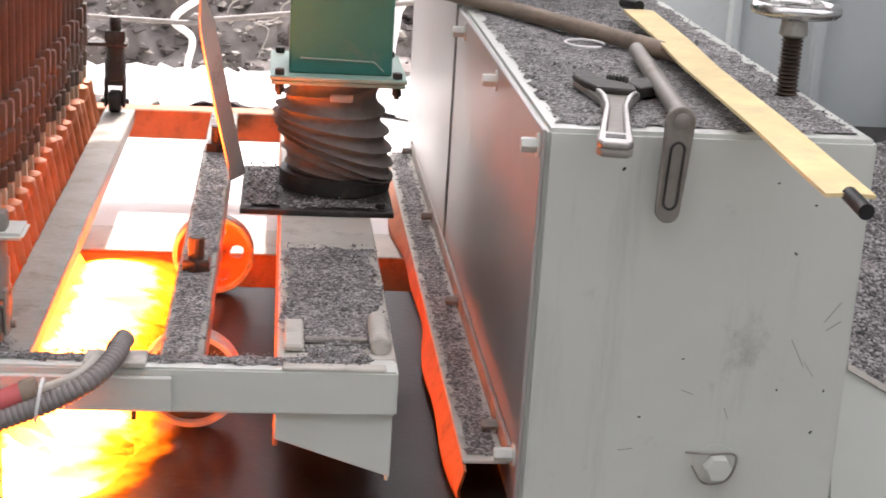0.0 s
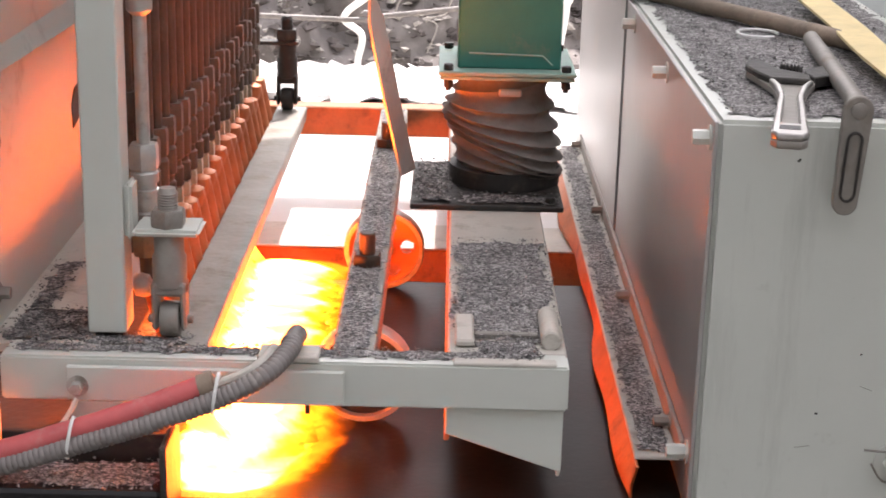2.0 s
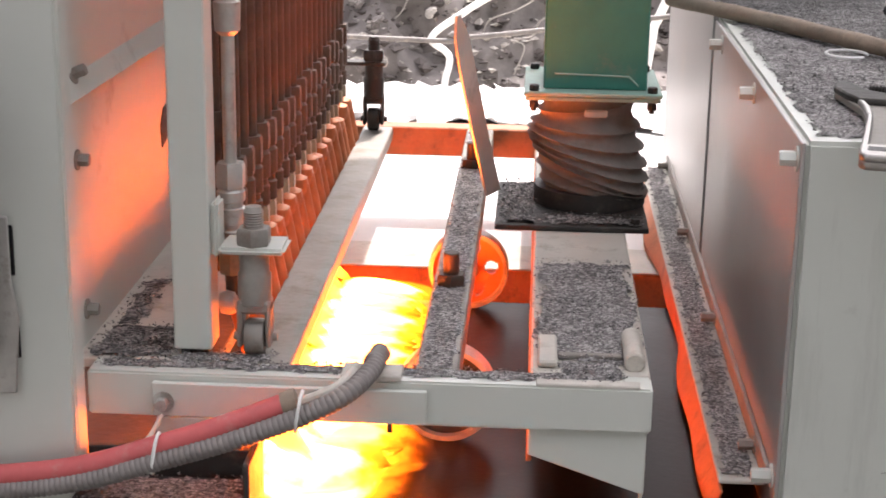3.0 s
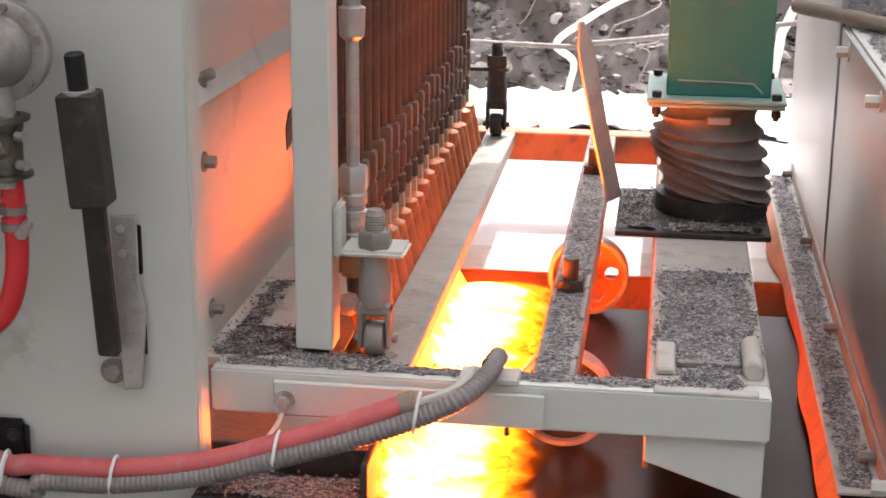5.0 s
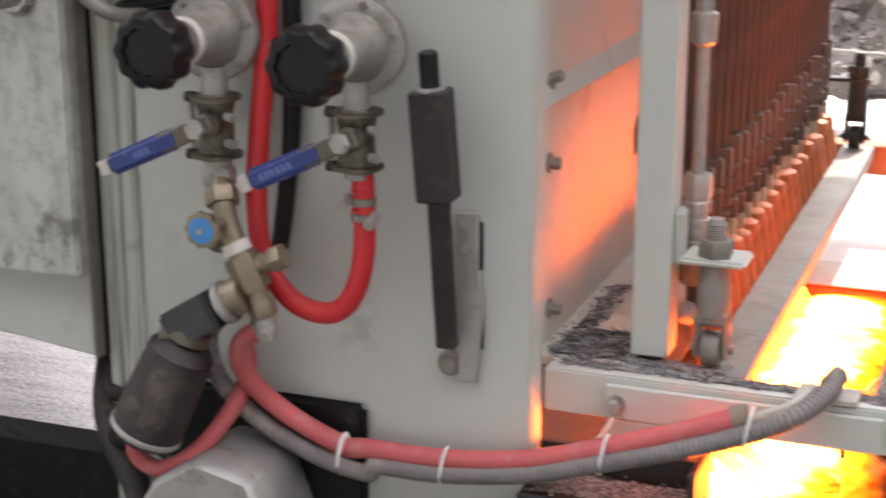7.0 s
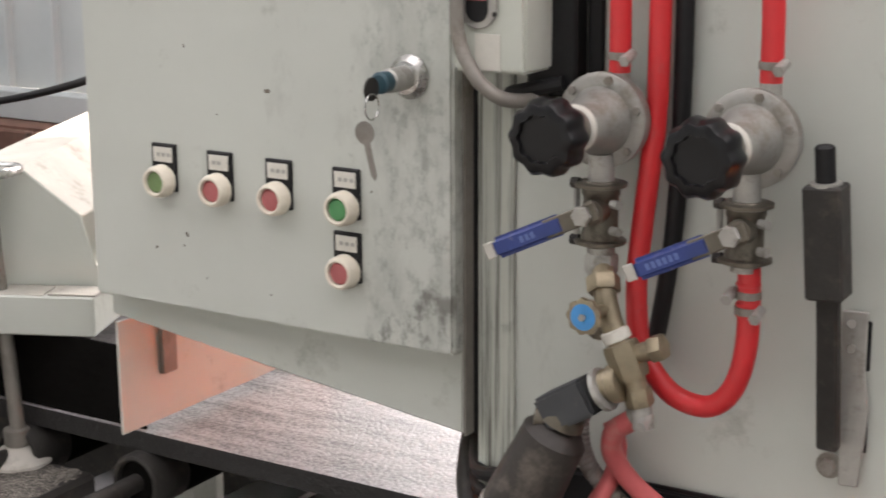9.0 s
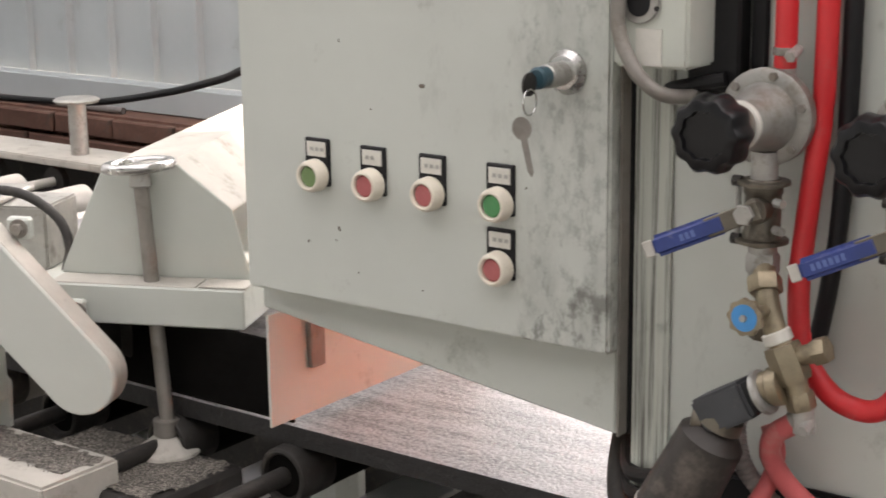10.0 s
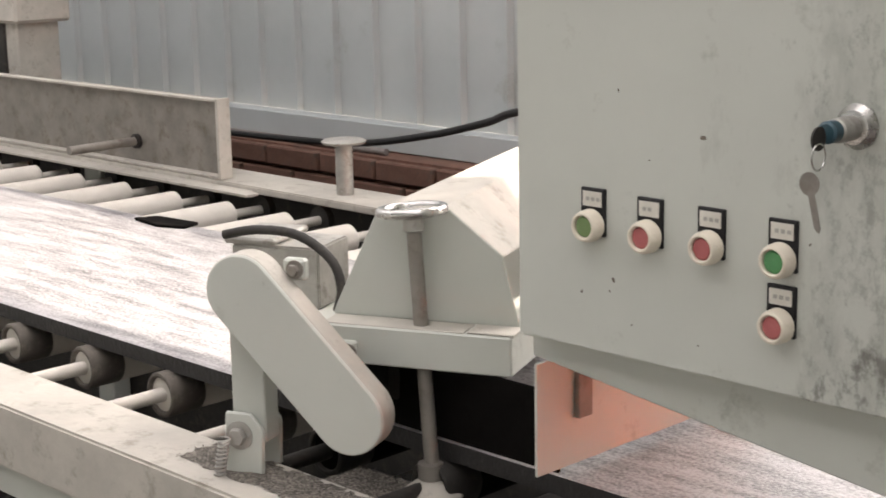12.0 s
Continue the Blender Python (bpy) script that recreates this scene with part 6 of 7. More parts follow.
def tap_group():
    t = thing("brass_gas_tap", (-0.62, 1.24, 1.05), "dirty brass gas tap with blue handwheel and solenoid", "gas tap")
    part("hex_union", hexnut((-0.645, 1.252, 1.106), (0, 0, 1), 0.0150, 0.018), CASTZINC, t)
    part("down_pipe", rod((-0.645, 1.252, 1.090), (-0.646, 1.253, 1.132), 0.0125, 16), CASTZINC, t)
    part("union_nut", hexnut((-0.632, 1.232, 1.094), (-0.35, 0.5, 0.8), 0.0155, 0.016), BRASS, t)
    part("elbow", sweep(smooth_path([(-0.641, 1.247, 1.110), (-0.634, 1.236, 1.100), (-0.628, 1.229, 1.086), (-0.620, 1.226, 1.066), (-0.610, 1.225, 1.048), (-0.600, 1.225, 1.028), (-0.594, 1.225, 1.008)], 5), 0.0105, 14), BRASS, t)
    part("tape", lathe((-0.619, 1.226, 1.063), (0.45, 0, -0.89), [(0, 0.0118), (0.001, 0.0132), (0.010, 0.0132), (0.011, 0.0118)], 16), LABEL, t)
    part("stem", rod((-0.624, 1.230, 1.081), (-0.632, 1.196, 1.081), 0.006, 12), BRASS, t)
    part("drain_plug", hexnut((-0.638, 1.232, 1.052), (0.2, 0, 1), 0.0085, 0.014), VALVE, t)
    part("tap_wheel", lathe((-0.632, 1.198, 1.081), (0, -1, 0), [(0, 0.008), (0.001, 0.0160), (0.006, 0.0160), (0.007, 0.012), (0.005, 0.004)], 60, None, lambda a: 1 + 0.06 * math.cos(a * 9)), BRASS, t)
    part("tap_disc", lathe((-0.632, 1.1918, 1.081), (0, -1, 0), [(0, 0.0120), (0.001, 0.0120), (0.0012, 0.0045), (0.0005, 0.003)], 24), BLUETAP, t, "blue tap disc")
    part("wheel_nut", hexnut((-0.632, 1.1908, 1.081), (0, -1, 0), 0.0032, 0.004), CASTZINC, t)
    part("branch", rod((-0.606, 1.225, 1.040), (-0.576, 1.224, 1.053), 0.0088, 14), BRASS, t)
    part("branch_nut", hexnut((-0.581, 1.224, 1.051), (0.92, 0, 0.38), 0.0125, 0.013), BRASS, t)
    part("valve_block", hexnut((-0.612, 1.224, 1.052), (0.42, 0, -0.90), 0.0165, 0.034), BRASS, t)
    part("lower_block", lathe((-0.606, 1.222, 1.018), (-0.86, -0.05, -0.30), [(0, 0.012), (0.002, 0.0175), (0.012, 0.0175), (0.014, 0.0150), (0.020, 0.0150)], 20), BRASS, t)
    part("coil_flange", lathe((-0.622, 1.221, 1.010), (-0.86, -0.05, -0.51), [(0, 0.016), (0.002, 0.0205), (0.007, 0.0205), (0.009, 0.016)], 20), CASTZINC, t)
    part("solenoid_coil", box(0.006, 0.060, -0.018, 0.018, -0.0175, 0.0175, 0.003, None, Matrix.Translation((-0.629, 1.221, 1.0065)) @ Matrix.Rotation(radians(149), 4, "Y"), 2), COIL, t, "dark slate solenoid coil")
    part("outlet_union", hexnut((-0.595, 1.226, 1.012), (0.25, 0, -1), 0.0130, 0.016), BRASS, t)
    part("outlet", lathe((-0.591, 1.227, 0.998), (0.1, 0, -1), [(0, 0.0095), (0.022, 0.0098)], 16), CASTZINC, t)
    f = thing("gas_filter", (-0.69, 1.22, 0.92), "sooty dust-smeared gas filter bowl below the solenoid valve", "gas filter")
    ax = Vector((-0.42, -0.10, -0.90))
    part("bowl", lathe((-0.668, 1.222, 0.968), ax, [(0, 0.012), (0.004, 0.022), (0.014, 0.031), (0.085, 0.034), (0.105, 0.034), (0.109, 0.030), (0.110, 0.0)], 32), FILTER, f)
    part("head", lathe((-0.663, 1.223, 0.980), ax, [(0, 0.010), (0.001, 0.020), (0.012, 0.022), (0.014, 0.016)], 18), VALVE, f)
    part("side_port", lathe((-0.672, 1.218, 0.972), (-0.9, -0.3, 0.1), [(0, 0.008), (0.008, 0.009), (0.009, 0.0125), (0.018, 0.0125), (0.019, 0.009)], 14), VALVE, f)
    part("bottom_ring", lathe(Vector((-0.668, 1.222, 0.968)) + ax.normalized() * 0.098, ax, [(0, 0.0345), (0.001, 0.0352), (0.005, 0.0352), (0.006, 0.0345)], 28), CASTZINC, f)


tap_group()


def supply_hoses():
    t = thing("red_supply_hose", (-0.4, 1.285, 0.85), "dusty pink-red rubber hose tied to a conduit", "gas hose", "red gas hoses")
    red = [(-0.590, 1.228, 0.992), (-0.602, 1.232, 0.980), (-0.623, 1.240, 0.962), (-0.630, 1.252, 0.936), (-0.618, 1.268, 0.905), (-0.588, 1.280, 0.877), (-0.542, 1.286, 0.855), (-0.519, 1.286, 0.856), (-0.442, 1.286, 0.857), (-0.360, 1.286, 0.869), (-0.290, 1.287, 0.891), (-0.232, 1.290, 0.911), (-0.179, 1.300, 0.930)]
    part("hose", sweep(smooth_path(red, 8), 0.0098, 14), REDDUST, t)
    clamp((-0.596, 1.230, 0.986), (0.6, 0, 0.5), 0.0098, t)
    e = smooth_path([(-0.181, 1.300, 0.928), (-0.159, 1.305, 0.933), (-0.135, 1.310, 0.944), (-0.121, 1.335, 0.954)], 6)
    part("inner_pipe", sweep(e, 0.0045, 10), PAINT_DUST, t)
    part("end_collar", lathe((-0.183, 1.300, 0.928), (0.9, 0.1, 0.3), [(0, 0.009), (0.001, 0.0112), (0.014, 0.0112), (0.015, 0.007)], 16), WOOD, t)
    g = thing("grey_conduit", (-0.4, 1.28, 0.83), "dusty grey corrugated conduit from panel to table", "conduit")
    gp = [(-0.660, 1.285, 0.975), (-0.675, 1.275, 0.955), (-0.665, 1.265, 0.922), (-0.650, 1.270, 0.897), (-0.619, 1.275, 0.870), (-0.568, 1.278, 0.845), (-0.517, 1.280, 0.834), (-0.507, 1.280, 0.843), (-0.440, 1.280, 0.845), (-0.359, 1.280, 0.858), (-0.289, 1.280, 0.880), (-0.226, 1.283, 0.900), (-0.167, 1.290, 0.921), (-0.129, 1.300, 0.939), (-0.110, 1.330, 0.950), (-0.104, 1.365, 0.955)]
    path = resample(smooth_path(gp, 14), 0.00125)
    part("conduit", sweep(path, 0.0089, 12, None, lambda i: (0.90, 1.0, 1.03, 1.0)[i % 4]), GREYHOSE, g)
    part("end_sleeve", rod((-0.109, 1.345, 0.952), (-0.103, 1.367, 0.956), 0.0094, 14, None, 0.001), GREYHOSE, g)
    for q, r, nm in (((-0.167, 1.292, 0.926), (-0.167, 1.290, 0.926), 0), ((-0.291, 1.283, 0.886), 0, 1), ((-0.441, 1.283, 0.852), 0, 2), ((-0.543, 1.283, 0.847), 0, 3), ((-0.542, 1.280, 0.852), 0, 4)):
        c = Vector(q)
        z = thing("cable_tie", c, "white cable tie binding hose and conduit", "cable tie", "cable ties")
        part("tie", sweep([c + Vector((0.003 * math.sin(a), 0.0115 * math.cos(a), 0.0185 * math.sin(a))) for a in [2 * math.pi * k / 24 for k in range(25)]], 0.0016, 6), PIPEWHITE, z)
    z = thing("hanger_wire", (-0.30, 1.33, 0.89), "pale wire holding the hoses to the bracket", "wire")
    part("wire", sweep(smooth_path([(-0.296, 1.331, 0.902), (-0.302, 1.320, 0.890), (-0.310, 1.300, 0.880), (-0.291, 1.283, 0.889)], 6), 0.0022, 8), PAINT_DUST, z)
    r = thing("red_drain_hose", (-0.70, 1.22, 0.87), "dusty red hose under the filter bowl", "gas hose", "red gas hoses")
    part("hose", sweep(smooth_path([(-0.722, 1.214, 0.870), (-0.726, 1.218, 0.845), (-0.705, 1.226, 0.832), (-0.670, 1.236, 0.852), (-0.642, 1.262, 0.895), (-0.640, 1.285, 0.925), (-0.652, 1.294, 0.950)], 8), 0.0085, 12), REDDUST, r)


supply_hoses()


# ---- lever handle on the panel ----
def lever_handle():
    t = thing("lever_handle", (-0.44, 1.30, 0.96), "black steel lever handle on a slotted panel bracket", "lever")
    q0, q1 = Vector((-0.438, 1.262, 1.109)), Vector((-0.444, 1.258, 1.206))
    d = (q1 - q0).normalized()
    def bar(a, b2, w, dpt, mt, nm):
        a, b2 = Vector(a), Vector(b2)
        dd = (b2 - a)
        L = dd.length
        dd.normalize()
        up = Vector((0, -1, 0))
        up = (up - dd * up.dot(dd)).normalized()
        sd = dd.cross(up)
        m = Matrix.Translation(a) @ Matrix(((*sd, 0), (*up, 0), (*dd, 0), (0, 0, 0, 1))).transposed()
        part(nm, box(-w / 2, w / 2, -dpt / 2, dpt / 2, 0, L, 0.002, None, m), mt, t)
    bar(q0, q1, 0.033, 0.028, DARK, "grip")
    part("tip", rod(q1 - d * 0.004, q1 + d * 0.033, 0.0085, 16, None, 0.002), BLACK, t)
    part("grip_top", rod(q1 - d * 0.001, q1 + d * 0.002, 0.0135, 16), CASTZINC, t)
    bar((-0.439, 1.285, 0.967), q0 + d * 0.004, 0.019, 0.012, DARK, "arm")
    part("pivot", bolt((-0.443, 1.303, 0.945), (0, -1, 0), 0.0075, 0.008), STEEL, t)
    part("quadrant", prism([(-0.438, 1.300, 1.089)[0::2], (-0.415, 1.300, 1.090)[0::2], (-0.415, 1.300, 1.031)[0::2], (-0.410, 1.300, 1.000)[0::2], (-0.416, 1.300, 0.930)[0::2], (-0.434, 1.300, 0.929)[0::2]], "y", 1.300, 1.303), CASTZINC, t, "worn pale steel quadrant plate")
    part("rivet", rod((-0.430, 1.301, 1.077), (-0.428, 1.296, 1.079), 0.004, 12), STEEL, t)
    part("rivet", rod((-0.429, 1.301, 1.056), (-0.427, 1.296, 1.057), 0.004, 12), STEEL, t)
    s = thing("panel_slot", (-0.41, 1.309, 1.0), "dark slot cut in the panel behind the lever", "slot")
    part("slot", box(-0.4205, -0.4135, 1.3075, 1.3096, 1.035, 1.080, 0.001), BLACK, s)
    part("slot", box(-0.4195, -0.4125, 1.3075, 1.3096, 0.960, 0.990, 0.001), BLACK, s)


lever_handle()


# ---- meter box and conduit at the cabinet's edge ----
def meter():
    t = thing("meter_box", (-0.75, 1.29, 1.35), "grey meter box with round window and white label", "meter box")
    part("casing", box(-0.790, -0.715, 1.235, 1.306, 1.281, 1.62, 0.003, None, None, 2), PAINT_DIRTY, t)
    part("plinth", box(-0.742, -0.690, 1.285, 1.3095, 1.256, 1.60, 0.003), BLACK, t)
    def stadium(r, h):
        return [(-0.762 + r * math.cos(a), 1.352 + (h if math.sin(a) >= 0 else -h) + r * math.sin(a)) for a in [2 * math.pi * (k + 0.5) / 28 for k in range(28)]]
    part("window_ring", prism(stadium(0.020, 0.012), "y", 1.231, 1.2349, 0.001), CASTZINC, t, "grey raised window frame")
    part("window", prism(stadium(0.0115, 0.014), "y", 1.2300, 1.2308, 0), BLACK, t, "dark sight glass")
    part("level_mark", box(-0.772, -0.752, 1.2292, 1.2298, 1.346, 1.350, 0), RED_BTN, t, "red level mark")
    part("ring_screw", bolt((-0.744, 1.231, 1.334), (0, -1, 0), 0.0025, 0.002, None, False), DARK, t)
    part("label", box(-0.766, -0.740, 1.2335, 1.2349, 1.283, 1.316, 0.0002), LABEL, t)
    c = thing("bent_conduit", (-0.79, 1.24, 1.3), "pale bent conduit in front of the meter box", "conduit")
    part("conduit", sweep(smooth_path([(-0.779, 1.222, 1.7), (-0.778, 1.222, 1.36), (-0.776, 1.222, 1.314), (-0.766, 1.222, 1.290), (-0.752, 1.224, 1.271), (-0.735, 1.240, 1.257), (-0.722, 1.30, 1.252)], 8), 0.0068, 14), STEEL, c)
    b = thing("black_elbow", (-0.76, 1.29, 1.25), "black oily cable gland under the meter", "cable gland")
    part("gland", sweep(smooth_path([(-0.760, 1.306, 1.252), (-0.758, 1.285, 1.256), (-0.735, 1.275, 1.262), (-0.70, 1.28, 1.27)], 6), 0.007, 10), BLACK, b)


meter()

# motor cover and black terminal plate at the panel's foot
t_ = thing("motor_cover", (-0.62, 1.25, 0.6), "dusty grey sheet motor cover below the valves", "motor cover")
part("cover", prism([(-0.745, 0.55), (-0.575, 0.55), (-0.575, 0.78), (-0.60, 0.845), (-0.655, 0.858), (-0.70, 0.83), (-0.745, 0.76)], "y", 1.20, 1.300, 0.006), CASTZINC, t_)
part("stand", box(-0.70, -0.62, 1.22, 1.29, 0.0, 0.552, 0.002), PAINT, t_)
t_ = thing("terminal_plate", (-0.60, 1.30, 0.8), "black square cover plate on the panel", "cover plate")
part("plate", box(-0.74, -0.527, 1.300, 1.3095, 0.70, 0.892, 0.006, None, None, 3), BLACK, t_)
part("screw", bolt((-0.54, 1.300, 0.878), (0, -1, 0), 0.004, 0.004), DARK, t_)
t_ = thing("black_cable_loop", (-0.83, 1.36, 0.87), "black cables looping below the cabinet", "cable")
for k, (r, dz) in enumerate(((0.008, 0.0), (0.007, -0.02), (0.008, -0.05))):
    part("cable", sweep(smooth_path([(-0.855 + 0.01 * k, 1.42, 0.95), (-0.862 + 0.01 * k, 1.39, 0.90 + dz), (-0.84, 1.36, 0.872 + dz), (-0.80, 1.30, 0.868 + dz), (-0.745, 1.27, 0.886 + dz), (-0.70, 1.25, 0.905 + dz * 1.5)], 8), r, 10), BLACK, t_)
part("drop_cable", sweep(smooth_path([(-0.86, 1.40, 0.90), (-0.83, 1.33, 0.83), (-0.77, 1.29, 0.76), (-0.72, 1.27, 0.62)], 8), 0.014, 12), DARK, t_)
t_ = thing("oil_stain_rag", (-0.69, 1.305, 1.3), "black oily backing plate behind the regulator", "backing plate")
part("backing", box(-0.689, -0.672, 1.304, 1.3095, 1.262, 1.42, 0.003), BLACK, t_)


# ---- slanting guard unit over the conveyor ----
G = pose(-1.38, 1.36, 0.0, 0, 0, 24)


def guard_unit():
    t = thing("guard_unit", G.translation, "grey-green sheet guard on a slanting beam over the conveyor", "roller guard")
    part("cross_beam", box(-0.26, 0.0, 0.0, 0.5, 0.903, 0.953, 0.002, None, G), PAINT, t)
    prof = [(-0.262, 0.9535), (-0.258, 0.965), (-0.196, 1.094), (-0.104, 1.103), (-0.028, 1.043), (-0.006, 0.9535)]
    part("guard_face", prism(prof, "y", 0.05, 0.053, 0.001, None, G), PAINT, t)
    b = bmesh.new()
    pr = prof[1:-1]
    v0 = [b.verts.new(G @ Vector((p[0], 0.0535, p[1]))) for p in pr]
    v1 = [b.verts.new(G @ Vector((p[0], 0.60, p[1]))) for p in pr]
    w0 = [b.verts.new(G @ Vector((p[0] * 0.985 - 0.002, 0.0535, p[1] - 0.003))) for p in pr]
    w1 = [b.verts.new(G @ Vector((p[0] * 0.985 - 0.002, 0.60, p[1] - 0.003))) for p in pr]
    for i in range(len(pr) - 1):
        b.faces.new((v0[i], v0[i + 1], v1[i + 1], v1[i]))
        b.faces.new((w0[i], w1[i], w1[i + 1], w0[i + 1]))
    part("guard_hood", b, PAINT_DUST, t, "dusty pale hood")
    part("dust_skin", box(-0.256, -0.064, 0.003, 0.047, 0.9528, 0.9545, 0.0006, None, G), PAINT_DUST, t)
    part("edge_strip", box(-0.06, 0.002, 0.004, 0.045, 0.9532, 0.956, 0.001, None, G), PAINT_DUST, t)
    part("lug", box(-0.235, -0.205, -0.012, -0.0005, 0.905, 0.935, 0.003, None, G), PAINT, t)
    part("lug_bolt", bolt(G @ Vector((-0.215, -0.012, 0.92)), G.to_3x3() @ Vector((0, -1, 0)), 0.008, 0.008), STEEL, t)
    part("support_post", box(-0.02, 0.02, 0.42, 0.46, 0.0, 0.904, 0.002, None, G), PAINT, t)
    # Two added black sheets stand in for the deep shade under the guard.
    part("shade_sheet", box(-1.640, -1.297, 1.3505, 1.3545, 0.803, 0.9025, 0), BLACK_AND_SHADE, t, "black sheet put in for the shade under the guard")
    part("shade_sheet", box(-0.294, -0.290, 0.06, 0.55, 0.806, 0.9025, 0, None, G), BLACK_AND_SHADE, t, "black sheet put in for the shade under the guard")
    roll = part("brush_roll", rod(G @ Vector((-0.13, 0.092, 0.855)), G @ Vector((-0.13, 0.56, 0.855)), 0.044, 28), DARK, t)
    part("pulley", lathe(G @ Vector((-0.178, 0.084, 0.868)), G.to_3x3() @ Vector((0, -1, 0)), [(0, 0.030), (0.004, 0.033), (0.012, 0.033), (0.014, 0.028), (0.015, 0.0)], 28), DARK, t, "dark belt pulley")
    part("pulley", lathe(G @ Vector((-0.075, 0.084, 0.873)), G.to_3x3() @ Vector((0, -1, 0)), [(0, 0.026), (0.004, 0.029), (0.010, 0.029), (0.012, 0.025), (0.013, 0.0)], 28), DARK, t, "dark belt pulley")
    part("roll_bracket", box(-0.20, -0.195, 0.01, 0.10, 0.83, 0.905, 0.001, None, G), DARK, t)
    c = thing("belt_cover", G @ Vector((-0.26, -0.06, 0.76)), "capsule-shaped grey sheet belt cover, dusty along its edge", "belt cover")
    a, e, r = Vector((-0.326, 1.008)), Vector((-0.184, 0.858)), 0.047
    d = (e - a).normalized()
    n = Vector((-d.y, d.x))
    out = []
    for k in range(17):
        an = math.pi * k / 16
        q = a + (n * math.cos(an) - d * math.sin(an)) * r
        out.append((q.x, q.y))
    for k in range(17):
        an = math.pi * k / 16
        q = e + (-n * math.cos(an) + d * math.sin(an)) * r
        out.append((q.x, q.y))
    part("cover", prism(out, "y", -0.085, -0.079, 0.002, None, G), PAINT, c)
    part("cover_band", prism(out, "y", -0.0792, -0.045, 0.001, None, G), PAINT_DUST, c, "dust-covered edge band")
    part("tab", box(-0.285, -0.255, -0.045, -0.03, 1.018, 1.045, 0.003, None, G), PAINT, c)
    part("tab_bolt", bolt(G @ Vector((-0.268, -0.045, 1.032)), G.to_3x3() @ Vector((0, -1, 0)), 0.0075, 0.008), STEEL, c)
    p = thing("cover_post", G @ Vector((-0.345, -0.03, 0.74)), "grey steel post and clevis holding the belt cover", "steel post")
    part("post", box(-0.366, -0.318, -0.044, -0.008, 0.80, 1.0, 0.002, None, G), PAINT, p)
    part("clevis", prism([(-0.376, 0.758), (-0.320, 0.758), (-0.318, 0.82), (-0.335, 0.84), (-0.372, 0.84)], "y", -0.054, -0.047, 0.002, None, G), PAINT, p)
    part("clevis", prism([(-0.376, 0.758), (-0.320, 0.758), (-0.318, 0.82), (-0.335, 0.84), (-0.372, 0.84)], "y", -0.004, 0.003, 0.002, None, G), PAINT, p)
    part("clevis_bolt", bolt(G @ Vector((-0.352, -0.054, 0.81)), G.to_3x3() @ Vector((0, -1, 0)), 0.012, 0.01), CASTZINC, p)
    s = thing("coil_spring", G @ Vector((-0.374, -0.072, 0.76)), "small steel tension spring beside the post", "spring")
    sp = [G @ Vector((-0.374 + 0.00012 * k + 0.0068 * math.cos(k * 0.7), -0.072 + 0.0068 * math.sin(k * 0.7), 0.758 + 0.00062 * k)) for k in range(86)]
    part("coil", sweep(sp, 0.0016, 6), CASTZINC, s)
    m = thing("drive_motor", G @ Vector((-0.40, 0.2, 0.86)), "grey motor terminal box with cable behind the belt cover", "motor")
    part("terminal_box", box(-0.47, -0.335, 0.16, 0.26, 0.925, 1.012, 0.003, None, G, 2), CASTZINC, m)
    part("lid", box(-0.48, -0.40, 0.155, 0.265, 1.0125, 1.022, 0.003, None, G), CASTZINC, m)
    part("motor_foot", box(-0.40, -0.30, 0.05, 0.24, 0.915, 0.9245, 0.002, None, G), PAINT, m)
    part("motor_plate", box(-0.35, -0.24, 0.06, 0.2, 0.905, 0.914, 0.002, None, G), PAINT, m)
    part("flex", sweep(smooth_path([G @ Vector(q) for q in ((-0.475, 0.15, 1.026), (-0.42, 0.145, 1.037), (-0.35, 0.13, 1.036), (-0.292, 0.11, 1.010), (-0.272, 0.097, 0.975), (-0.275, 0.09, 0.945))], 8), 0.0065, 12, None, lambda i: 1 + 0.06 * (i % 2)), DARK, m)
    f = G @ Vector((-0.118, 0.02, 0))
    hw = handwheel(f.x + 0.004, f.y, 0.752, 1.098, 0.040, "chromed handwheel on a long rusty rod through the guard beam", False, 0.0095)
    hw.rotation_euler = (0, radians(-4.5), 0)
    ft = thing("support_pad", (f.x, f.y, 0.72), "dusty steel foot under the guard's adjusting rod", "jack foot")
    part("collar", lathe((f.x, f.y, 0.752), (0, 0, 1), [(0, 0.014), (0.002, 0.0165), (0.022, 0.0165), (0.024, 0.012)], 20), STEEL, ft)
    part("foot", lathe((f.x, f.y, 0.73), (0, 0, 1), [(0, 0.042), (0.004, 0.041), (0.02, 0.02), (0.023, 0.014)], 28), PAINT_DUST, ft)
    bl = thing("foot_block", (f.x, f.y, 0.0), "dark grit-covered steel block at the conveyor's end", "steel block")
    part("block", box(f.x - 0.16, f.x + 0.11, f.y - 0.14, f.y + 0.026, 0.60, 0.728, 0.006), DARK, bl)
    part("block_leg", box(f.x - 0.04, f.x + 0.02, f.y - 0.06, f.y, 0.0, 0.602, 0.002), PAINT, bl)
    tagged(part("grit", grit_sheet(f.x - 0.155, f.x + 0.105, f.y - 0.136, f.y + 0.022, 0.728, 31, 300, 0.004), GRIT_BROWN), "stone grit on the steel block", "grit", kind="stuff")
    tagged(part("grit", grit_sheet(-1.80, -1.475, 1.14, 1.222, 0.76, 32, 300, 0.002), GRIT_BROWN), "stone grit on the end of the conveyor beam", "grit", kind="stuff")
    o = thing("spark_curtain", (-1.29, 1.45, 0.9), "sheet steel spark screen hanging over the slab, lit by the fire", "spark screen")
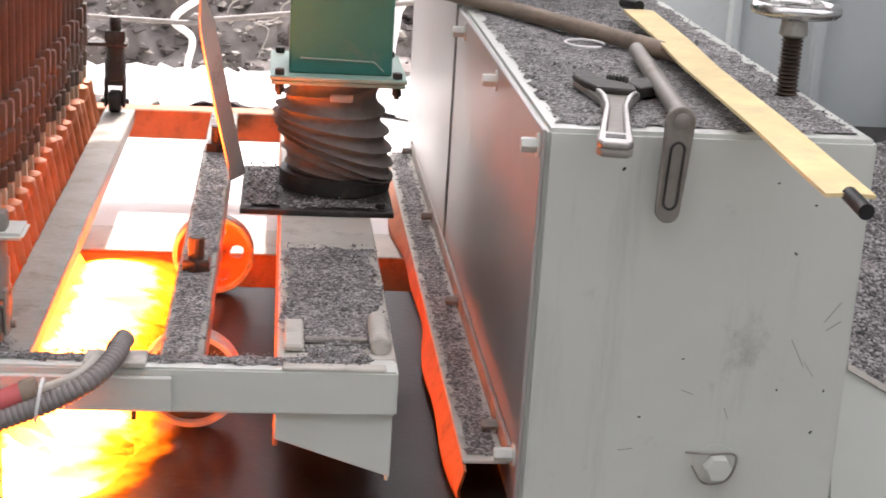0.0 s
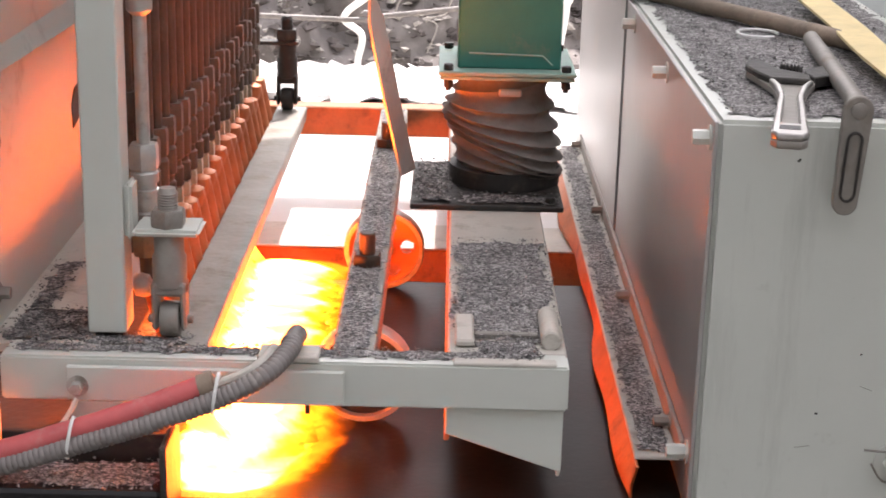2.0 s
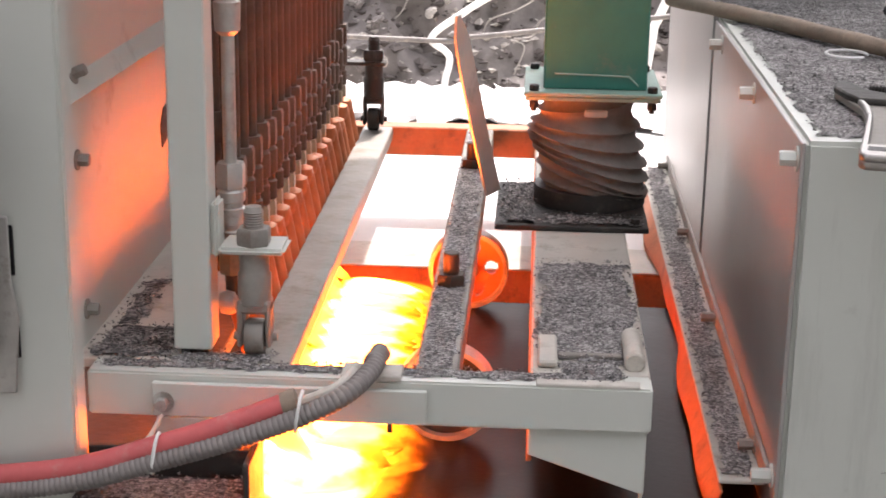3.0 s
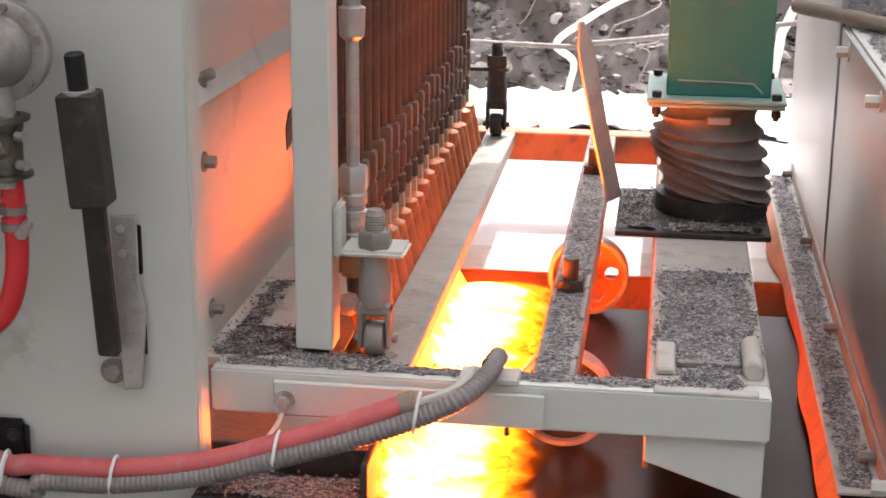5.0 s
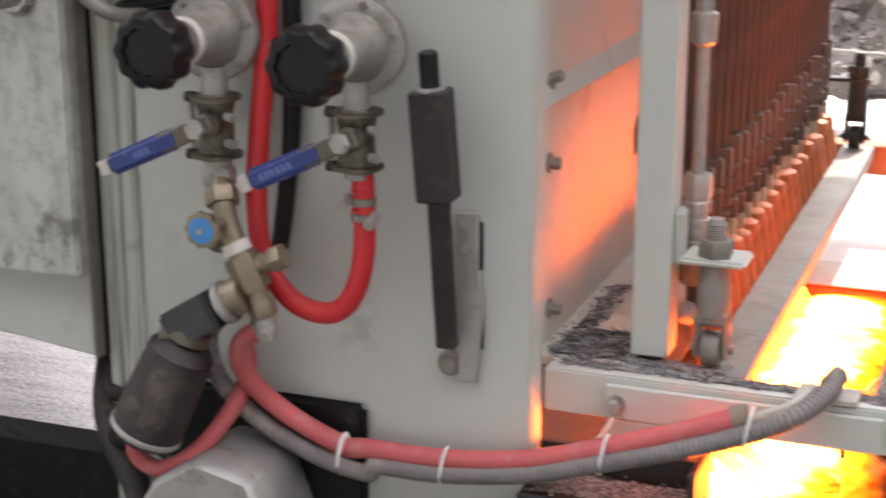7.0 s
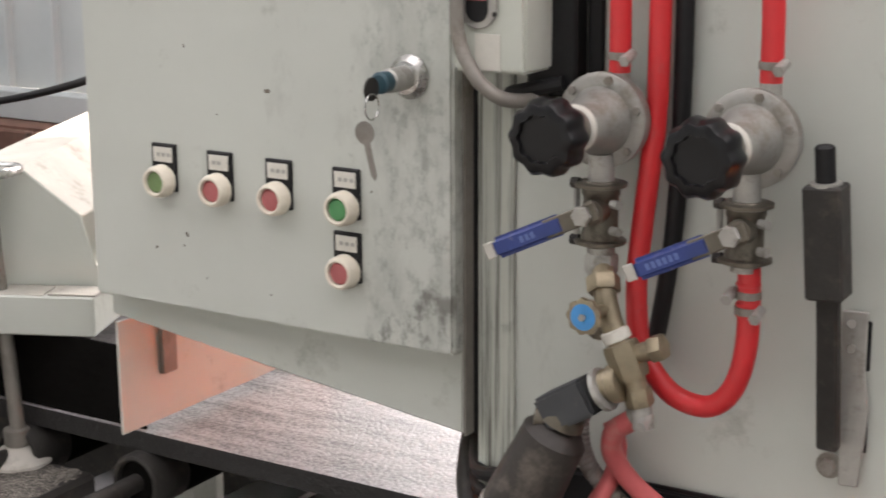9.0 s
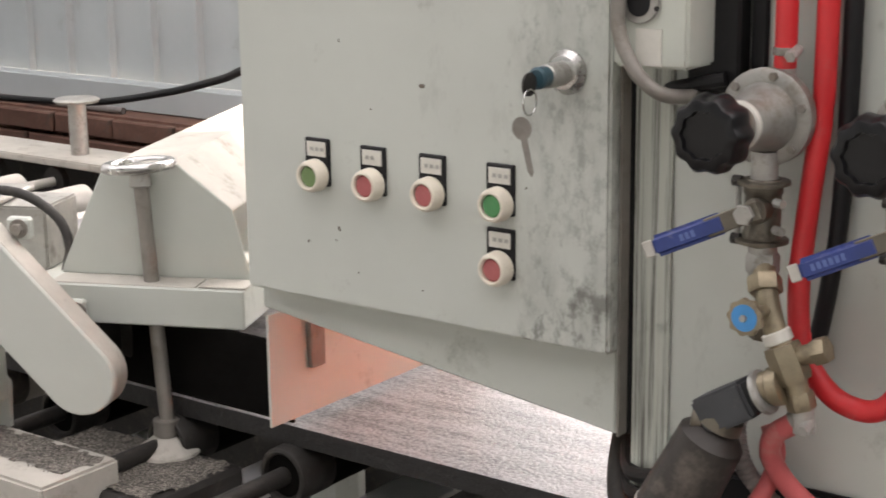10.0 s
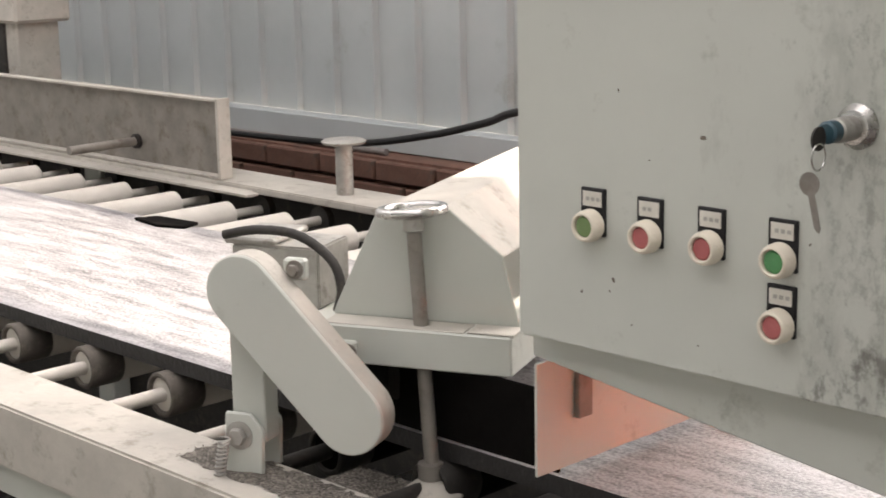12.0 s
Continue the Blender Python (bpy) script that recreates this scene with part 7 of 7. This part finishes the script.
    part("screen", prism([(1.305, 0.950), (1.305, 0.812), (1.75, 0.812), (1.75, 0.950)], "x", -1.293, -1.289, 0.0005), PAINT, o)
    part("hanger", box(-1.36, -1.288, 1.50, 1.75, 0.9505, 0.955, 0.001), PAINT, o)
    part("stiffener", box(-1.2885, -1.28, 1.37, 1.395, 0.87, 0.95, 0.001), STEEL, o)


guard_unit()


# ---- far side of the conveyor ----
def far_conveyor():
    t = thing("guide_channel", (-4.8, 2.41, 0.8), "dusty grey steel channel standing along the conveyor", "steel channel")
    part("web", box(-6.5, -3.352, 2.418, 2.426, 0.802, 1.003, 0.001), STEEL, t)
    part("top_flange", box(-6.5, -3.352, 2.394, 2.4175, 0.9965, 1.003, 0.001), PAINT_DUST, t)
    part("bottom_flange", box(-6.5, -3.352, 2.390, 2.4175, 0.802, 0.809, 0.001), PAINT_DUST, t)
    part("end_plate", box(-3.352, -3.340, 2.390, 2.428, 0.8015, 1.006, 0.001), PAINT_DUST, t)
    part("pin", rod((-3.74, 2.416, 0.862), (-3.72, 2.19, 0.863), 0.012, 12, None, 0.002), STEEL, t)
    part("pin_collar", lathe((-3.74, 2.417, 0.862), (0, -1, 0), [(0, 0.02), (0.01, 0.02), (0.012, 0.013)], 16), DARK, t)
    q = thing("clamp_screw", (-2.945, 2.46, 0.8), "pale T-headed clamp screw on the far rail", "clamp screw")
    part("stem", rod((-2.945, 2.46, 0.79), (-2.945, 2.46, 0.921), 0.021, 16), CASTZINC, q)
    part("head", lathe((-2.945, 2.46, 0.918), (0, 0, 1), [(0, 0.02), (0.004, 0.050), (0.010, 0.054), (0.014, 0.048)], 24), CASTZINC, q)
    r = thing("rail_angle", (-4.0, 2.27, 0.78), "dusty angle strip along the roller ends", "steel angle")
    part("angle", box(-6.5, -3.166, 2.335, 2.372, 0.783, 0.79, 0.001), PAINT_DUST, r)
    part("angle_foot", box(-6.5, -3.20, 2.3725, 2.3845, 0.774, 0.79, 0.001), PAINT_DUST, r)
    c = thing("wall_cable", (-3.5, 2.95, 0.8), "black cable sagging along the wall", "cable")
    part("cable", sweep(smooth_path([(-4.354, 2.950, 0.803), (-4.115, 2.950, 0.798), (-3.669, 2.900, 0.817), (-3.320, 2.850, 0.843), (-2.952, 2.750, 0.908), (-2.660, 2.650, 0.974), (-2.444, 2.550, 1.029), (-1.9, 2.4, 1.12), (-1.28, 1.9, 1.3), (-1.2, 1.55, 1.4), (-1.15, 1.515, 1.45)], 8), 0.0095, 10), BLACK, c)
    z = thing("low_pipe", (-3.6, 3.0, 0.78), "grey pipe lying on the brick footing", "pipe")
    part("pipe", rod((-6.5, 3.06, 0.781), (-3.45, 3.06, 0.781), 0.010, 12), GREYHOSE, z)
    a, e = Vector((-4.732, 2.650, 1.037)), Vector((-4.569, 2.650, 1.133))
    k = thing("column", (a.x, 2.65, 0.0), "cream machine arm on a dark post beside the wall", "machine column")
    part("arm", box(a.x - 1.2, e.x, 2.55, 2.75, e.z, e.z + 0.16, 0.01), PAINT_DUST, k)
    part("post", box(a.x - 0.075, a.x + 0.055, 2.57, 2.73, 0.0, e.z + 0.001, 0.006), DARK, k)
    part("side_plate", box(a.x + 0.056, a.x + 0.125, 2.575, 2.725, 0.5, e.z + 0.001, 0.004), PAINT_DUST, k)


far_conveyor()


# ---- outdoor pipes ----
def outdoors():
    t = thing("water_pipe", (-0.4, 5.2, 0.9), "grey plastic pipe running in front of the bank", "pipe", "outdoor pipes")
    part("pipe", sweep(smooth_path([(-3.4, 5.3, 0.72), (-0.486, 5.200, 0.627), (-0.248, 5.200, 0.647), (0.043, 5.200, 0.665), (2.6, 5.2, 1.02)], 6), 0.0085, 12), GREYHOSE, t)
    for x in (-2.6, 1.9):
        part("stake", rod((x, 5.22, -0.02), (x, 5.22, 0.95), 0.014, 8), STEEL, t)
    u = thing("bent_hose", (-0.4, 5.6, 0.0), "thick white hose arching up from the ground", "hose", "outdoor pipes")
    part("hose", sweep(smooth_path([(-0.282, 5.600, 0.315), (-0.291, 5.600, 0.405), (-0.276, 5.600, 0.505), (-0.339, 5.600, 0.568), (-0.243, 5.600, 0.649), (-0.111, 5.600, 0.730), (0.096, 5.600, 0.812)], 8), 0.0125, 14), PIPEWHITE, u)
    part("hose_tail", sweep(smooth_path([(-0.282, 5.600, 0.315), (-0.15, 5.62, 0.25), (-0.1, 5.6, 0.03), (0.3, 5.6, 0.03)], 6), 0.0125, 12), PIPEWHITE, u)
    v = thing("bent_hose", (0.9, 5.6, 0.0), "thick white hose leaning on the bank", "hose", "outdoor pipes")
    part("hose", sweep(smooth_path([(0.35, 5.5, 0.0), (0.422, 5.600, 0.561), (0.469, 5.600, 0.719), (0.8, 5.7, 1.5), (1.3, 6.3, 1.6)], 8), 0.016, 12), PIPEWHITE, v)


outdoors()


# ---- flames ----
def tongue_mesh(name, L, w, h, mt, seed):
    """A tapering, uneven tongue of burning gas along x."""
    b = bmesh.new()
    nx, na = 18, 14
    rings = []
    for i in range(nx + 1):
        s = i / nx
        r = (0.35 + 0.65 * min(1, s * 3.5)) * (1 - max(0, s - 0.45) / 0.55) ** 0.8
        row = []
        for k in range(na):
            a = 2 * math.pi * k / na
            wob = 1 + 0.35 * noise.noise(Vector((s * 4 + seed * 5.1, math.cos(a) * 1.3, math.sin(a) * 1.3 + seed)))
            row.append(b.verts.new((s * L, math.cos(a) * w * r * wob + 0.25 * w * s * noise.noise(Vector((s * 3, seed * 3.3, 1))), math.sin(a) * h * r * wob)))
        rings.append(row)
    for p, q in zip(rings, rings[1:]):
        for k in range(na):
            b.faces.new((p[k], p[(k + 1) % na], q[(k + 1) % na], q[k]))
    bmesh.ops.remove_doubles(b, verts=b.verts[:], dist=1e-5)
    bmesh.ops.recalc_face_normals(b, faces=b.faces)
    for f in b.faces:
        f.smooth = True
    me = bpy.data.meshes.new(name)
    b.to_mesh(me)
    b.free()
    me.materials.append(mt)
    return me


def cloud_mesh(name, lx, ly, lz, mt, seed):
    """A low rolling body of burning gas, flattened against the stone."""
    b = bmesh.new()
    bmesh.ops.create_uvsphere(b, u_segments=20, v_segments=10, radius=1.0)
    for v in b.verts:
        k = 1 + 0.22 * noise.noise(v.co * 1.4 + Vector((seed * 4.7, 0, 1)))
        v.co = Vector((v.co.x * lx * k, v.co.y * ly * k, v.co.z * lz))
    for f in b.faces:
        f.smooth = True
    me = bpy.data.meshes.new(name)
    b.to_mesh(me)
    b.free()
    me.materials.append(mt)
    return me


JETS = [tongue_mesh("flame_jet", 0.066, 0.009, 0.009, FIRE_EDGE, s) for s in range(4)]
CLOUDS = [cloud_mesh("flame_core", 0.072, 0.062, 0.019, FIRE_CORE, s) for s in range(4)]
HAZES = [cloud_mesh("flame_fringe", 0.084, 0.072, 0.016, FIRE_HAZE, s + 9) for s in range(3)]
FLAMES = []
rf = random.Random(17)
for i in range(27):
    y = 1.375 + i * 0.0208
    t_ = thing("flame", (-0.24, y, 0.87), "thin yellow gas flame jet leaving its nozzle", "flame", "burner jets")
    o = new("flame_jet", JETS[i % 4])
    o.parent = t_
    FLAMES.append((t_, y, rf.uniform(30, 42), rf.uniform(-22, -4), rf.uniform(0, 6)))
for i in range(15):
    y = 1.385 + i * 0.0385
    t_ = thing("flame", (-0.16, y, 0.82), "white and yellow flame rolling over the hot stone", "flame", "burner flames")
    o = new("flame_core", CLOUDS[i % 4])
    o.parent = t_
    o = new("flame_fringe", HAZES[i % 3])
    o.parent = t_
    o.location = (0.022, 0.0, 0.004)
    FLAMES.append((t_, y, 200.0, rf.uniform(-25, 25), rf.uniform(0, 6)))
SPARKS = []
SPARK_MESH = bpy.data.meshes.new("spark")
b_ = rod((-0.03, 0, 0), (0.03, 0, 0), 0.0006, 5)
b_.to_mesh(SPARK_MESH)
b_.free()
SPARK_MESH.materials.append(SPARK)
for i in range(10):
    o = tagged(new("spark", SPARK_MESH), "glowing orange spark flying from the stone", "spark", "sparks")
    SPARKS.append(o)


# ---- what moves ----
def motions():
    walk(slab, [(0.0, pose(-0.52, 1.67, 0.775)), (6.0, pose(-0.76, 1.67, 0.775)), (12.0, pose(-1.0, 1.67, 0.775))])
    walk(chip, [(0.0, pose(-2.50, 1.965, 0.8, 0, 0, 4)), (6.0, pose(-2.74, 1.965, 0.8, 0, 0, 4)), (12.0, pose(-2.98, 1.965, 0.8, 0, 0, 4))])
    for k, (ob, y, dip, yaw, ph) in enumerate(FLAMES):
        rows = []
        for s in range(61):
            t = s * 0.2
            a = 0.5 * math.sin(t * 9.0 + ph) + 0.5 * math.sin(t * 14.3 + ph * 2.1)
            c = math.sin(t * 11.7 + ph * 1.7)
            if dip > 90:
                rows.append((t, pose(-0.164 - 0.006 * math.sin(k * 2.1) + 0.010 * a, y + 0.006 * c, 0.823 + 0.002 * a, 5 * c, 3 + 3 * a, yaw + 9 * c)))
            else:
                rows.append((t, pose(-0.218 - 0.024 * min(1, max(0, (y - 1.44) * 12)) + 0.003 * a, y + 0.002 * c, 0.880 + 0.002 * c, 25 * c, dip + 3 * a, yaw + 5 * c)))
        walk(ob, rows)
    rnd = random.Random(4)
    for k, ob in enumerate(SPARKS):
        t0 = (0.3, 1.3, 2.4, 4.1, 5.0, 5.4, 5.45, 6.1, 7.6, 9.2)[k]
        y0 = 1.40 + rnd.uniform(0, 0.25)
        vx, vy, vz = rnd.uniform(0.5, 0.9), rnd.uniform(-0.25, 0.1), rnd.uniform(-0.05, 0.25)
        rows = [(0.0, pose(-0.17, y0, 0.83, 0, 15, 0)), (t0, pose(-0.17, y0, 0.83, 0, 15, 0))]
        for s in range(1, 5):
            u = s * 0.1
            x, y, z = -0.17 + vx * u, y0 + vy * u, max(0.803, 0.83 + vz * u - 0.6 * u * u)
            rows.append((t0 + u, pose(x, y, z, 0, 8 + 9 * s, math.degrees(math.atan2(vy, vx)))))
        x, y, z = rows[-1][1].translation
        rows.append((t0 + 0.6, pose(x + 0.05, y, 0.785, 0, 0, 30)))
        rows.append((12.0, pose(x + 0.05, y, 0.785, 0, 0, 30)))
        walk(ob, rows)


motions()
